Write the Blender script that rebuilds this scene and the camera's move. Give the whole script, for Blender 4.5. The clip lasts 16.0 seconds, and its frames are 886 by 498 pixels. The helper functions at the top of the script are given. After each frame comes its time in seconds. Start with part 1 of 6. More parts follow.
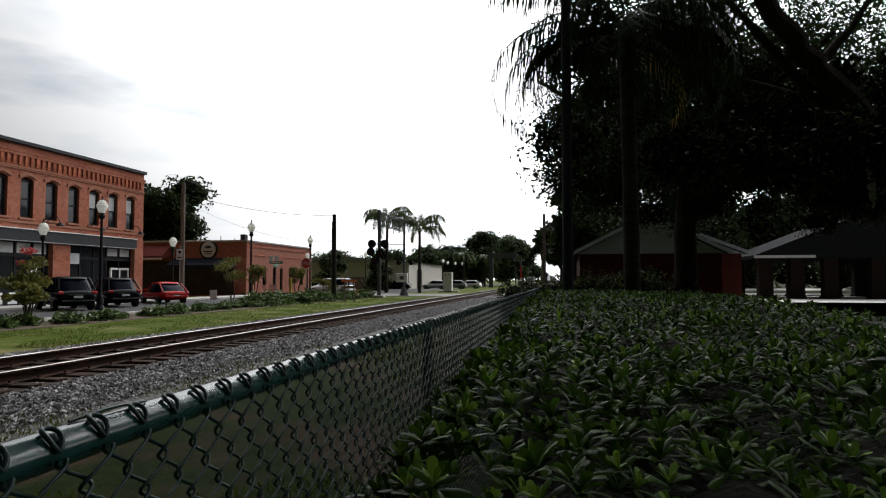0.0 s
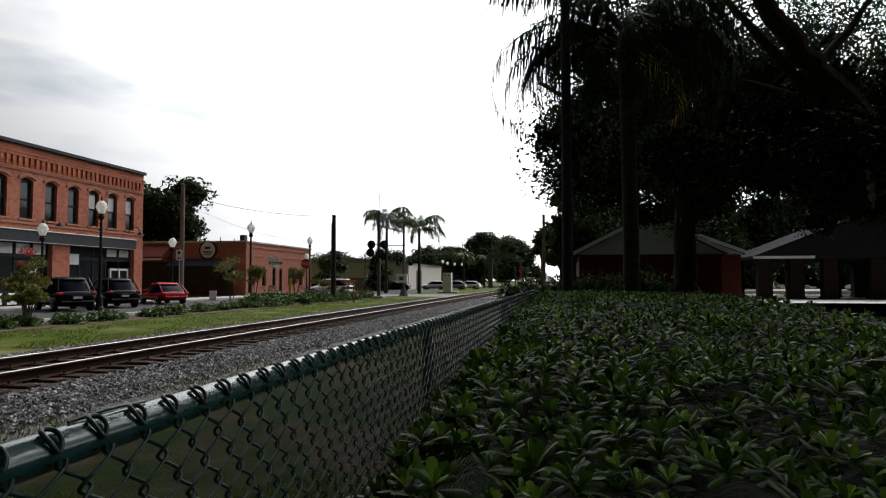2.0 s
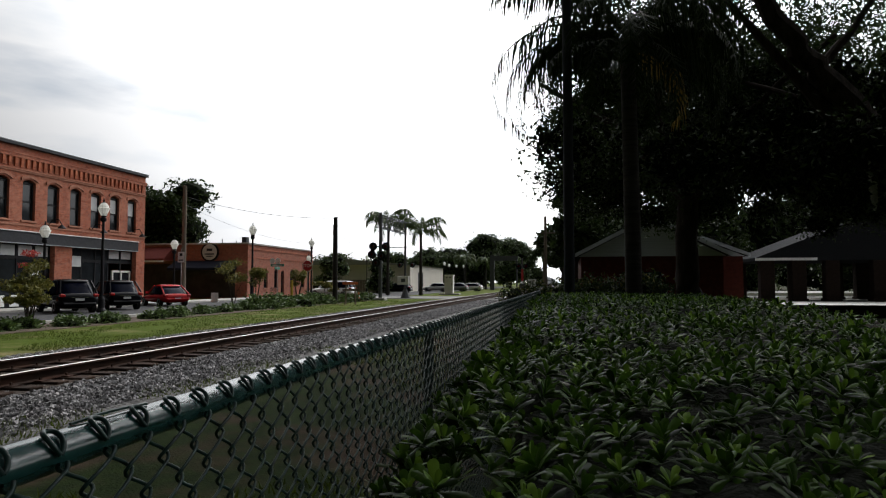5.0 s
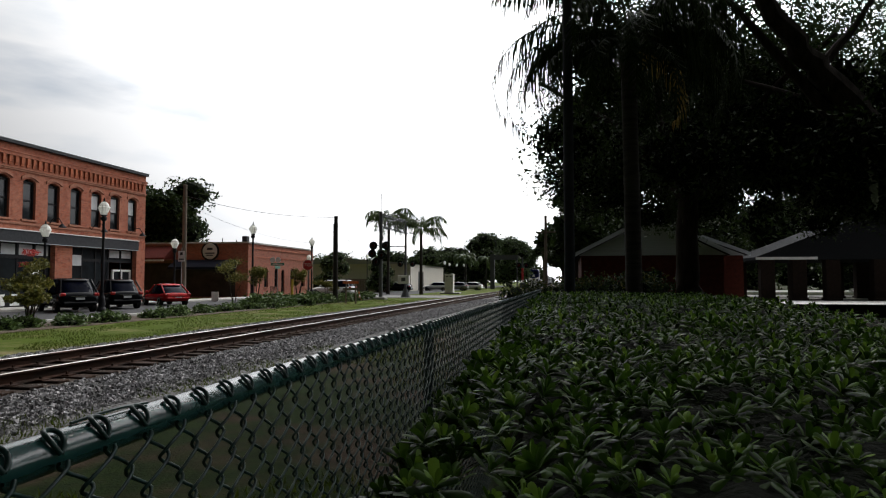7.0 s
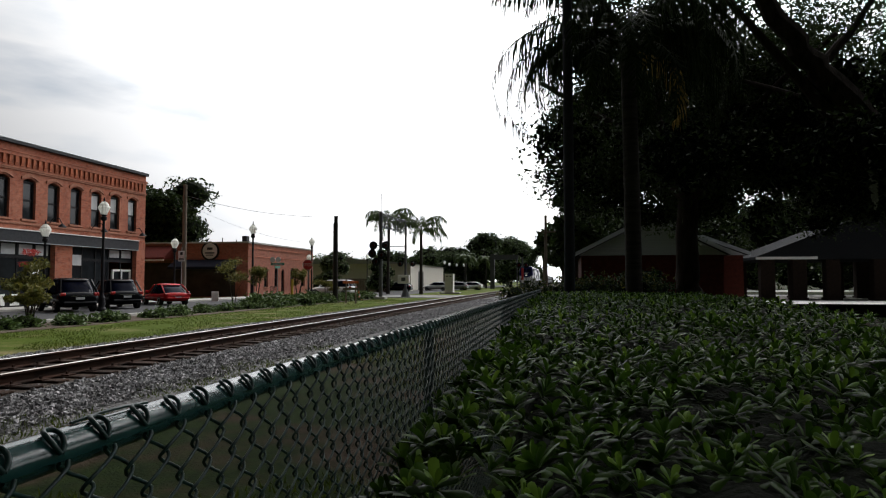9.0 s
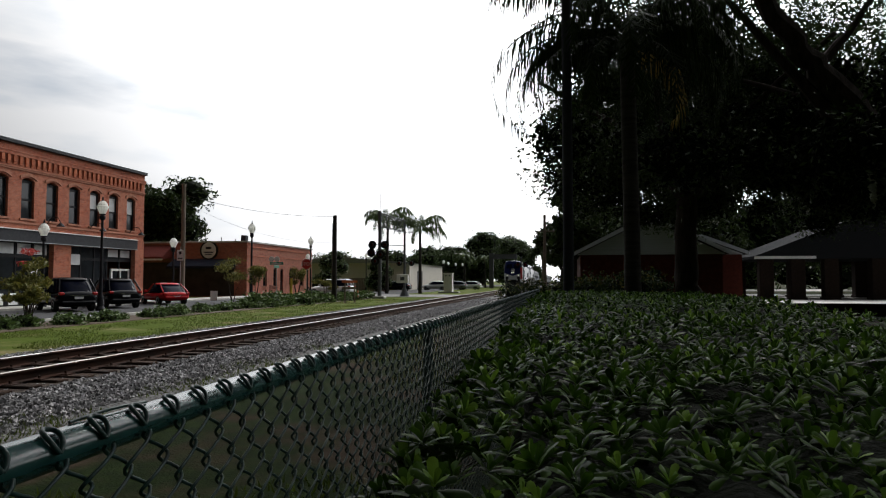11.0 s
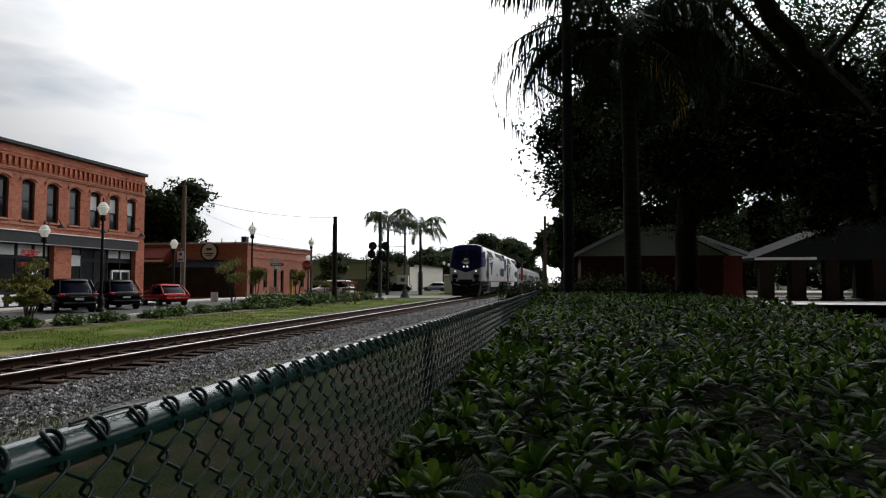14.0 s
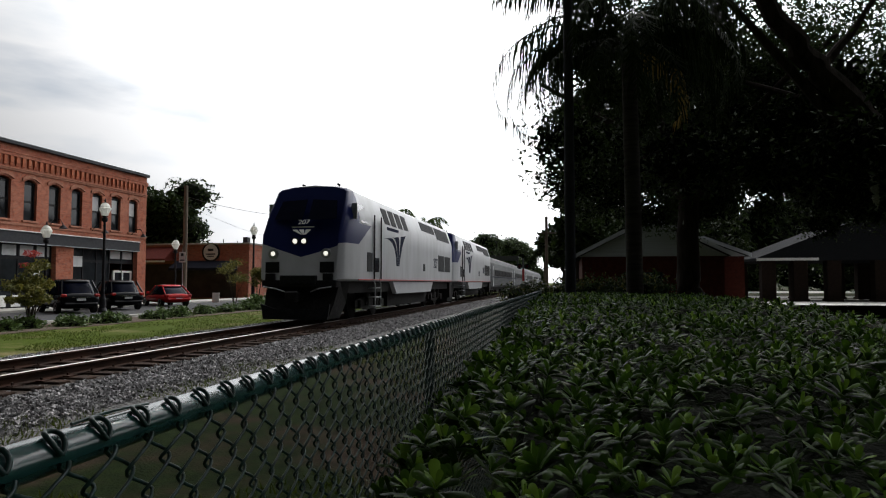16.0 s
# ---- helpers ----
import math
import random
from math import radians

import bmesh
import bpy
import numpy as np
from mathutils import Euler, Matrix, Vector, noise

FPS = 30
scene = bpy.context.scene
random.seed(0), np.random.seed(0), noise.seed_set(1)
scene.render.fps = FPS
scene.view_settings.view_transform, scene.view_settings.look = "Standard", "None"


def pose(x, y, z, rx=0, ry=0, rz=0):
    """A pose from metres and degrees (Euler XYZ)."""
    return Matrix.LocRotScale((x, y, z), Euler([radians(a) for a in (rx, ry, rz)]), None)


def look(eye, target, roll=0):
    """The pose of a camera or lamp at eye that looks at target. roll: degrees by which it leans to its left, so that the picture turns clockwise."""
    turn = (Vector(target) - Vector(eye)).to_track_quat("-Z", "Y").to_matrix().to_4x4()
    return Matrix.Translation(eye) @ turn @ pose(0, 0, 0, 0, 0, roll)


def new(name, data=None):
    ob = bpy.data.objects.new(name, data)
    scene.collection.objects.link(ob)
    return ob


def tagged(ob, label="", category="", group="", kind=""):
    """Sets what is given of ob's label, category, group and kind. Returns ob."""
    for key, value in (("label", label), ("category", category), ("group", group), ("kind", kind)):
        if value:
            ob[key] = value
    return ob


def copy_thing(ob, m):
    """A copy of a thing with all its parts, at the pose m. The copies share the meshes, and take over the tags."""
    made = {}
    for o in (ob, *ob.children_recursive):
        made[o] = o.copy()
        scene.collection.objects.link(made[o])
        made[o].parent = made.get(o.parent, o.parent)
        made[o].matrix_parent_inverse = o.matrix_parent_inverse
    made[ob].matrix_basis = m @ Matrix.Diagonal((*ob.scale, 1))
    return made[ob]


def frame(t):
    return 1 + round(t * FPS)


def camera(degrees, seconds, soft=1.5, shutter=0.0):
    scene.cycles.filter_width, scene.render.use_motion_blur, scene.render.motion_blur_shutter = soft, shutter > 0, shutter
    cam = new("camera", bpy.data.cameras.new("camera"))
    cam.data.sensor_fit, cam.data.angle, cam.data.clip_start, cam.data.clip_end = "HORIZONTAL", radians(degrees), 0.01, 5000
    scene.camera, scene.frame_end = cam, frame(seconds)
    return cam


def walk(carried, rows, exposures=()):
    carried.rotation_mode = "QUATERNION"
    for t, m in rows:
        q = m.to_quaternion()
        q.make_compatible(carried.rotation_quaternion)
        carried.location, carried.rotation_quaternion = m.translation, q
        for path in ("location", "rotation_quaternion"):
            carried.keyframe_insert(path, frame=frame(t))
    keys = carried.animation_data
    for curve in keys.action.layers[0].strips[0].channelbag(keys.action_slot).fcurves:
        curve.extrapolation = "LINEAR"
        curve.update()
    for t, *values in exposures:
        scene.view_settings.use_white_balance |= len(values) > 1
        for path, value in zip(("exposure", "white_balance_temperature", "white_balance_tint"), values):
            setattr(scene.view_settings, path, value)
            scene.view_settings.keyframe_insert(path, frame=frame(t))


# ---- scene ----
# ---------------------------------------------------------------- camera
EYE = Vector((0.0, 0.0, 1.55))
cam = camera(68.24, 16.0, soft=1.15)


def aim(yaw, pitch):
    """The camera's pose, turned yaw degrees to the left of the track and pitched up."""
    y, p = radians(yaw), radians(pitch)
    return look(EYE, EYE + Vector((-math.sin(y) * math.cos(p), math.cos(y) * math.cos(p), math.sin(p))))


AIMS = [
    (0.0, 10.563, 2.722), (0.5, 10.576, 2.715), (1.0, 10.557, 2.722), (1.5, 10.587, 2.74), (2.0, 10.526, 2.778),
    (2.5, 10.551, 2.753), (3.0, 10.533, 2.784), (3.5, 10.696, 2.893), (4.0, 10.69, 2.949), (6.5, 10.654, 2.937),
    (7.0, 10.696, 2.873), (7.5, 10.696, 2.817), (8.0, 10.703, 2.798), (8.5, 10.715, 2.798), (9.0, 10.696, 2.854),
    (11.5, 10.599, 2.791), (12.0, 10.696, 2.798), (12.5, 10.612, 2.773), (13.0, 10.85, 3.056), (13.5, 10.826, 3.1),
    (14.0, 10.636, 2.906), (14.5, 10.599, 2.842), (15.0, 10.609, 2.873), (15.5, 10.609, 2.873), (16.0, 10.761, 2.957)]
walk(cam, [(t, aim(a, b)) for t, a, b in AIMS], exposures=[(0.0, -0.65), (16.0, -0.65)])

# ---------------------------------------------------------------- light
CLOUD_BASE, CLOUD_GLOW = 0.02, 7.2
SUN_EL, SUN_AZ = 40.0, 15.0      # degrees above the horizon; from +Y towards +X
world = bpy.data.worlds.new("sky")
scene.world = world
world.use_nodes = True


def sky_nodes():
    nt = world.node_tree
    nt.nodes.clear()
    N, L = nt.nodes.new, nt.links.new
    out, bg = N("ShaderNodeOutputWorld"), N("ShaderNodeBackground")
    sky = N("ShaderNodeTexSky")
    sky.sky_type, sky.sun_disc = "NISHITA", False
    sky.sun_elevation, sky.sun_rotation = radians(SUN_EL), radians(SUN_AZ)
    sky.air_density, sky.dust_density, sky.ozone_density = 1.0, 2.0, 1.0
    sky_s = N("ShaderNodeMix")
    sky_s.data_type, sky_s.blend_type = "RGBA", "MULTIPLY"
    sky_s.inputs[0].default_value = 1.0
    L(sky.outputs[0], sky_s.inputs[6])
    sky_s.inputs[7].default_value = (0.15, 0.142, 0.132, 1)
    tc, mp = N("ShaderNodeTexCoord"), N("ShaderNodeMapping")
    mp.inputs["Scale"].default_value = (1.6, 1.6, 6.5)
    mp.inputs["Location"].default_value = (0.35, 0.1, 0.42)
    L(tc.outputs["Generated"], mp.inputs[0])
    big, fine = N("ShaderNodeTexNoise"), N("ShaderNodeTexNoise")
    big.inputs["Scale"].default_value, big.inputs["Detail"].default_value = 1.7, 7
    fine.inputs["Scale"].default_value, fine.inputs["Detail"].default_value = 5.0, 6
    L(mp.outputs[0], big.inputs[0])
    L(mp.outputs[0], fine.inputs[0])
    cover = N("ShaderNodeValToRGB")
    cover.color_ramp.elements[0].position, cover.color_ramp.elements[1].position = 0.16, 0.43
    L(big.outputs[0], cover.inputs[0])
    shade = N("ShaderNodeValToRGB")
    e = shade.color_ramp.elements
    e[0].position, e[0].color = 0.30, (0.88, 0.915, 0.96, 1)
    e[1].position, e[1].color = 0.50, (1.0, 1.01, 1.03, 1)
    L(fine.outputs[0], shade.inputs[0])
    # thin cloud glows towards the veiled sun and is dull on the far side
    dot, nrm = N("ShaderNodeVectorMath"), N("ShaderNodeVectorMath")
    nrm.operation, dot.operation = "NORMALIZE", "DOT_PRODUCT"
    L(tc.outputs["Generated"], nrm.inputs[0])
    L(nrm.outputs[0], dot.inputs[0])
    a, e_ = radians(SUN_AZ), radians(SUN_EL)
    dot.inputs[1].default_value = (math.sin(a) * math.cos(e_), math.cos(a) * math.cos(e_), math.sin(e_))

    def op(kind, x, y):
        n = N("ShaderNodeMath")
        n.operation = kind
        for i, v in enumerate((x, y)):
            if isinstance(v, float):
                n.inputs[i].default_value = v
            else:
                L(v, n.inputs[i])
        return n.outputs[0]
    glow = op("ADD", op("MULTIPLY", op("POWER", op("MULTIPLY", op("ADD", dot.outputs["Value"], 1.0), 0.5), 7.0), CLOUD_GLOW), CLOUD_BASE)
    lit = N("ShaderNodeVectorMath")
    lit.operation = "SCALE"
    L(shade.outputs[0], lit.inputs[0])
    L(glow, lit.inputs["Scale"])
    mix = N("ShaderNodeMix")
    mix.data_type = "RGBA"
    L(cover.outputs[0], mix.inputs[0])
    L(sky_s.outputs[2], mix.inputs[6])
    L(lit.outputs[0], mix.inputs[7])
    L(mix.outputs[2], bg.inputs[0])
    bg.inputs[1].default_value = 1.0
    L(bg.outputs[0], out.inputs[0])


sky_nodes()
sun = new("sun", bpy.data.lights.new("sun", "SUN"))
sun.data.energy, sun.data.angle, sun.data.color = 1.9, radians(8), (1.0, 0.96, 0.89)
_a, _e = radians(SUN_AZ), radians(SUN_EL)
sun.matrix_basis = look(Vector((0, 0, 0)), -Vector((math.sin(_a) * math.cos(_e), math.cos(_a) * math.cos(_e), math.sin(_e))))


# ---------------------------------------------------------------- materials
def mat(name, c1, c2=None, rough=0.8, scale=8.0, metal=0.0, bump=0.0, bscale=60.0, c3=None, stain=0.5, vary=0.0,
        coord="Object", spec=0.5, stretch=(1, 1, 1), trans=0.0, emit=0.0, island=0.0):
    """Two colours mixed by fine noise, a third by broad stains; bump, gloss and a change from piece to piece."""
    m = bpy.data.materials.new(name)
    m.use_nodes = True
    nt = m.node_tree
    N, L = nt.nodes.new, nt.links.new
    b = nt.nodes["Principled BSDF"]
    b.inputs["Roughness"].default_value, b.inputs["Metallic"].default_value = rough, metal
    b.inputs["Specular IOR Level"].default_value = spec if rough < 0.8 else min(spec, 0.12)
    c2 = c2 or tuple(v * 0.75 for v in c1)
    tc, mp = N("ShaderNodeTexCoord"), N("ShaderNodeMapping")
    mp.inputs["Scale"].default_value = stretch
    L(tc.outputs[coord], mp.inputs[0])
    n1 = N("ShaderNodeTexNoise")
    n1.inputs["Scale"].default_value, n1.inputs["Detail"].default_value = scale, 6
    L(mp.outputs[0], n1.inputs[0])
    r1 = N("ShaderNodeValToRGB")
    r1.color_ramp.elements[0].position, r1.color_ramp.elements[1].position = 0.35, 0.65
    r1.color_ramp.elements[0].color, r1.color_ramp.elements[1].color = (*c2, 1), (*c1, 1)
    L(n1.outputs[0], r1.inputs[0])
    col = r1.outputs[0]
    if c3:
        n2 = N("ShaderNodeTexNoise")
        n2.inputs["Scale"].default_value, n2.inputs["Detail"].default_value = scale * 0.13, 5
        L(mp.outputs[0], n2.inputs[0])
        r2 = N("ShaderNodeValToRGB")
        r2.color_ramp.elements[0].position, r2.color_ramp.elements[1].position = 0.45, 0.68
        r2.color_ramp.elements[0].color, r2.color_ramp.elements[1].color = (0, 0, 0, 1), (stain, stain, stain, 1)
        L(n2.outputs[0], r2.inputs[0])
        mx = N("ShaderNodeMix")
        mx.data_type = "RGBA"
        L(r2.outputs[0], mx.inputs[0])
        L(col, mx.inputs[6])
        mx.inputs[7].default_value = (*c3, 1)
        col = mx.outputs[2]
    if vary or island:
        hs = N("ShaderNodeHueSaturation")
        mr = N("ShaderNodeMapRange")
        if vary:
            oi = N("ShaderNodeObjectInfo")
            L(oi.outputs["Random"], mr.inputs[0])
        else:
            oi = N("ShaderNodeNewGeometry")
            L(oi.outputs["Random Per Island"], mr.inputs[0])
        v = vary or island
        mr.inputs[3].default_value, mr.inputs[4].default_value = 1 - v, 1 + v
        L(mr.outputs[0], hs.inputs["Value"])
        L(col, hs.inputs["Color"])
        col = hs.outputs[0]
    L(col, b.inputs["Base Color"])
    if bump:
        nb, bp = N("ShaderNodeTexNoise"), N("ShaderNodeBump")
        nb.inputs["Scale"].default_value, nb.inputs["Detail"].default_value = bscale, 4
        bp.inputs["Strength"].default_value, bp.inputs["Distance"].default_value = bump, 0.02
        L(mp.outputs[0], nb.inputs[0])
        L(nb.outputs[0], bp.inputs["Height"])
        L(bp.outputs[0], b.inputs["Normal"])
    if trans:
        b.inputs["Transmission Weight"].default_value = trans
    if emit:
        b.inputs["Emission Color"].default_value = (*c1, 1)
        b.inputs["Emission Strength"].default_value = emit
    return m


# ---------------------------------------------------------------- mesh helpers
def link_bm(name, bm, material, smooth=False):
    me = bpy.data.meshes.new(name)
    bm.to_mesh(me)
    bm.free()
    for m in (material if isinstance(material, (list, tuple)) else [material]):
        me.materials.append(m)
    if smooth:
        me.polygons.foreach_set("use_smooth", [True] * len(me.polygons))
        me.set_sharp_from_angle(angle=radians(38))
    return new(name, me)


def part(name, bm, material, parent, label="", smooth=False, at=None):
    ob = link_bm(name, bm, material, smooth)
    ob.parent = parent
    if at is not None:
        ob.matrix_basis = at
    if label:
        tagged(ob, label)
    return ob


def share(name, src, parent, m):
    """Another piece on the mesh of src."""
    ob = new(name, src.data)
    ob.parent = parent
    ob.matrix_basis = m
    return ob


def thing(name, m, label, category, group="", kind=""):
    ob = new(name)
    ob.matrix_basis = m
    return tagged(ob, label, category, group, kind)


def solid(name, bm, material, label, category, kind="", group="", smooth=False, at=None):
    ob = link_bm(name, bm, material, smooth)
    if at is not None:
        ob.matrix_basis = at
    return tagged(ob, label, category, group, kind)


def box(bm, x0, x1, y0, y1, z0, z1, bevel=0.0, m=None):
    r = bmesh.ops.create_cube(bm, size=1)
    vs = r["verts"]
    for v in vs:
        v.co = Vector((x0 + (v.co.x + 0.5) * (x1 - x0), y0 + (v.co.y + 0.5) * (y1 - y0), z0 + (v.co.z + 0.5) * (z1 - z0)))
    if bevel:
        es = list({e for v in vs for e in v.link_edges})
        g = bmesh.ops.bevel(bm, geom=es, offset=bevel, segments=1, affect="EDGES")
        vs = list({v for f in g["faces"] for v in f.verts} | {v for v in vs if v.is_valid})
    if m is not None:
        bmesh.ops.transform(bm, matrix=m, verts=vs)
    return bm


def boxes(*rows, bevel=0.0):
    bm = bmesh.new()
    for r in rows:
        box(bm, *r, bevel=bevel)
    return bm


def cyl(bm, p, q, r0, r1=None, seg=12, cap=True):
    p, q = Vector(p), Vector(q)
    r1 = r0 if r1 is None else r1
    d = q - p
    m = Matrix.Translation((p + q) / 2) @ d.to_track_quat("Z", "Y").to_matrix().to_4x4()
    bmesh.ops.create_cone(bm, cap_ends=cap, segments=seg, radius1=r0, radius2=r1, depth=d.length, matrix=m)
    return bm


def rod(p, q, r0, r1=None, seg=12):
    return cyl(bmesh.new(), p, q, r0, r1, seg)


def tube(bm, pts, rad, seg=6):
    """A tube along points; rad: one radius or one for each point."""
    pts = [Vector(p) for p in pts]
    rings, up = [], Vector((0.13, 0.31, 0.94))
    for i, p in enumerate(pts):
        d = (pts[min(i + 1, len(pts) - 1)] - pts[max(i - 1, 0)]).normalized()
        a = d.cross(up)
        a = a.normalized() if a.length > 1e-4 else Vector((1, 0, 0))
        b = d.cross(a)
        r = rad[i] if isinstance(rad, (list, tuple)) else rad
        rings.append([bm.verts.new(p + (a * math.cos(t) + b * math.sin(t)) * r)
                      for t in (2 * math.pi * k / seg for k in range(seg))])
    for r0, r1 in zip(rings, rings[1:]):
        for k in range(seg):
            bm.faces.new((r0[k], r0[(k + 1) % seg], r1[(k + 1) % seg], r1[k]))
    for r in (rings[0], rings[-1]):
        bm.faces.new(r)
    return bm


def lathe(bm, prof, seg=16, m=None):
    """A turned body from (radius, z) pairs."""
    rings = []
    for r, z in prof:
        rings.append([bm.verts.new(Vector((r * math.cos(t), r * math.sin(t), z))) for t in
                      (2 * math.pi * k / seg for k in range(seg))])
    vs = [v for r in rings for v in r]
    for r0, r1 in zip(rings, rings[1:]):
        for k in range(seg):
            bm.faces.new((r0[k], r0[(k + 1) % seg], r1[(k + 1) % seg], r1[k]))
    bm.faces.new(rings[0][::-1])
    bm.faces.new(rings[-1])
    if m is not None:
        bmesh.ops.transform(bm, matrix=m, verts=vs)
    return bm


def extrude_poly(bm, pts, axis, a, b):
    """A flat outline (two coordinates) drawn out along an axis from a to b."""
    def at(p, t):
        q = list(p)
        q.insert("xyz".index(axis), t)
        return Vector(q)
    lo, hi = [bm.verts.new(at(p, a)) for p in pts], [bm.verts.new(at(p, b)) for p in pts]
    n = len(pts)
    fs = [bm.faces.new(lo), bm.faces.new(hi)]
    for i in range(n):
        fs.append(bm.faces.new((lo[i], lo[(i + 1) % n], hi[(i + 1) % n], hi[i])))
    bmesh.ops.recalc_face_normals(bm, faces=fs)
    return bm


def from_arrays(name, verts, faces, material, smooth=False):
    me = bpy.data.meshes.new(name)
    me.from_pydata(verts, [], faces)
    me.materials.append(material)
    if smooth:
        me.polygons.foreach_set("use_smooth", [True] * len(me.polygons))
    return new(name, me)


def text_bm(words, size, m):
    """Raised lettering with the built-in font, as a bmesh."""
    cu = bpy.data.curves.new("lettering", "FONT")
    cu.body, cu.size, cu.align_x, cu.align_y, cu.extrude = words, size, "CENTER", "CENTER", 0.004
    ob = bpy.data.objects.new("lettering", cu)
    scene.collection.objects.link(ob)
    bpy.context.view_layer.update()
    me = bpy.data.meshes.new_from_object(ob.evaluated_get(bpy.context.evaluated_depsgraph_get()))
    bm = bmesh.new()
    bm.from_mesh(me)
    bpy.data.objects.remove(ob)
    bpy.data.meshes.remove(me)
    bmesh.ops.transform(bm, matrix=m, verts=bm.verts)
    return bm


def brick_mat(name, c1, c2, mortar, stain):
    """Coursed brick, patchy with age, for upright walls."""
    m = bpy.data.materials.new(name)
    m.use_nodes = True
    nt = m.node_tree
    N, L = nt.nodes.new, nt.links.new
    b = nt.nodes["Principled BSDF"]
    b.inputs["Roughness"].default_value, b.inputs["Specular IOR Level"].default_value = 0.88, 0.12
    tc, sp, cb, ad = N("ShaderNodeTexCoord"), N("ShaderNodeSeparateXYZ"), N("ShaderNodeCombineXYZ"), N("ShaderNodeMath")
    L(tc.outputs["Object"], sp.inputs[0])
    L(sp.outputs[0], ad.inputs[0])
    L(sp.outputs[1], ad.inputs[1])
    L(ad.outputs[0], cb.inputs[0])
    L(sp.outputs[2], cb.inputs[1])
    br = N("ShaderNodeTexBrick")
    L(cb.outputs[0], br.inputs["Vector"])
    for key, v in (("Scale", 1.0), ("Brick Width", 0.215), ("Row Height", 0.072), ("Mortar Size", 0.007), ("Bias", 0.0)):
        br.inputs[key].default_value = v
    br.inputs["Color1"].default_value, br.inputs["Color2"].default_value, br.inputs["Mortar"].default_value = (*c1, 1), (*c2, 1), (*mortar, 1)
    col = br.outputs[0]
    for scale, lo, hi, tone, amount in ((0.7, 0.45, 0.7, stain, 0.55), (4.5, 0.5, 0.72, tuple(v * 0.5 for v in c2), 0.6)):
        n, r, mx = N("ShaderNodeTexNoise"), N("ShaderNodeMapRange"), N("ShaderNodeMix")
        n.inputs["Scale"].default_value, n.inputs["Detail"].default_value = scale, 7
        L(tc.outputs["Object"], n.inputs[0])
        for i, v in ((1, lo), (2, hi), (3, 0.0), (4, amount)):
            r.inputs[i].default_value = v
        L(n.outputs[0], r.inputs[0])
        mx.data_type = "RGBA"
        L(r.outputs[0], mx.inputs[0])
        L(col, mx.inputs[6])
        mx.inputs[7].default_value = (*tone, 1)
        col = mx.outputs[2]
    L(col, b.inputs["Base Color"])
    bp = N("ShaderNodeBump")
    bp.inputs["Strength"].default_value, bp.inputs["Distance"].default_value, bp.invert = 0.6, 0.012, True
    L(br.outputs["Fac"], bp.inputs["Height"])
    L(bp.outputs[0], b.inputs["Normal"])
    return m


# ---------------------------------------------------------------- palette
M_BRICK = brick_mat("red_brick", (0.43, 0.135, 0.075), (0.27, 0.075, 0.045), (0.30, 0.20, 0.16), (0.46, 0.20, 0.13))
M_BRICK_P = mat("red_brick_piece", (0.42, 0.14, 0.075), (0.33, 0.10, 0.055), 0.85, 20, bump=0.3, bscale=90, vary=0.22)
M_BRICK2 = brick_mat("brown_brick", (0.36, 0.125, 0.08), (0.24, 0.085, 0.058), (0.27, 0.18, 0.14), (0.24, 0.10, 0.075))
M_BLACK = mat("black_paint", (0.012, 0.012, 0.014), (0.02, 0.02, 0.022), 0.5, 12, bump=0.05, spec=0.08)
M_DARK = mat("charcoal_fascia", (0.035, 0.037, 0.042), (0.025, 0.026, 0.03), 0.65, 6, bump=0.1, spec=0.15)
M_WHITE = mat("white_paint", (0.75, 0.75, 0.73), (0.66, 0.66, 0.64), 0.6, 9, bump=0.05, c3=(0.5, 0.5, 0.48), stain=0.3)
M_GLASS = mat("dark_window_glass", (0.02, 0.024, 0.028), (0.014, 0.016, 0.018), 0.06, 2, spec=0.3)
M_STEEL = mat("galvanised_steel", (0.32, 0.33, 0.34), (0.24, 0.25, 0.26), 0.5, 14, metal=0.6, bump=0.05)
M_CONC = mat("concrete", (0.42, 0.41, 0.38), (0.33, 0.32, 0.30), 0.9, 5, bump=0.25, bscale=50, c3=(0.24, 0.23, 0.21))
M_ASPH = mat("asphalt", (0.06, 0.06, 0.062), (0.04, 0.04, 0.042), 0.9, 18, bump=0.4, bscale=120, c3=(0.085, 0.085, 0.085))
M_PALE_ROAD = mat("pale_worn_asphalt", (0.21, 0.205, 0.20), (0.16, 0.157, 0.152), 0.9, 10, bump=0.3, bscale=90, c3=(0.12, 0.12, 0.12))
M_RAIL = mat("rusted_rail_steel", (0.045, 0.019, 0.011), (0.018, 0.010, 0.007), 0.85, 9, bump=0.2, bscale=70, stretch=(1, 0.2, 1))
M_HEAD = mat("polished_rail_head", (0.30, 0.29, 0.28), (0.16, 0.13, 0.115), 0.48, 30, metal=1.0, stretch=(1, 0.05, 1))
M_TIE = mat("weathered_timber_tie", (0.050, 0.028, 0.018), (0.020, 0.013, 0.010), 0.9, 14, bump=0.5, bscale=60, vary=0.3, stretch=(0.2, 1, 1))
M_STONE = mat("granite_ballast", (0.34, 0.332, 0.336), (0.12, 0.118, 0.12), 0.85, 9, bump=0.2, island=0.75)
M_FENCE = mat("green_vinyl", (0.009, 0.042, 0.034), (0.006, 0.030, 0.025), 0.38, 20, bump=0.03)
M_TOPRAIL = mat("glossy_teal_rail_coating", (0.020, 0.075, 0.068), (0.014, 0.06, 0.055), 0.2, 14, bump=0.02, spec=1.0)
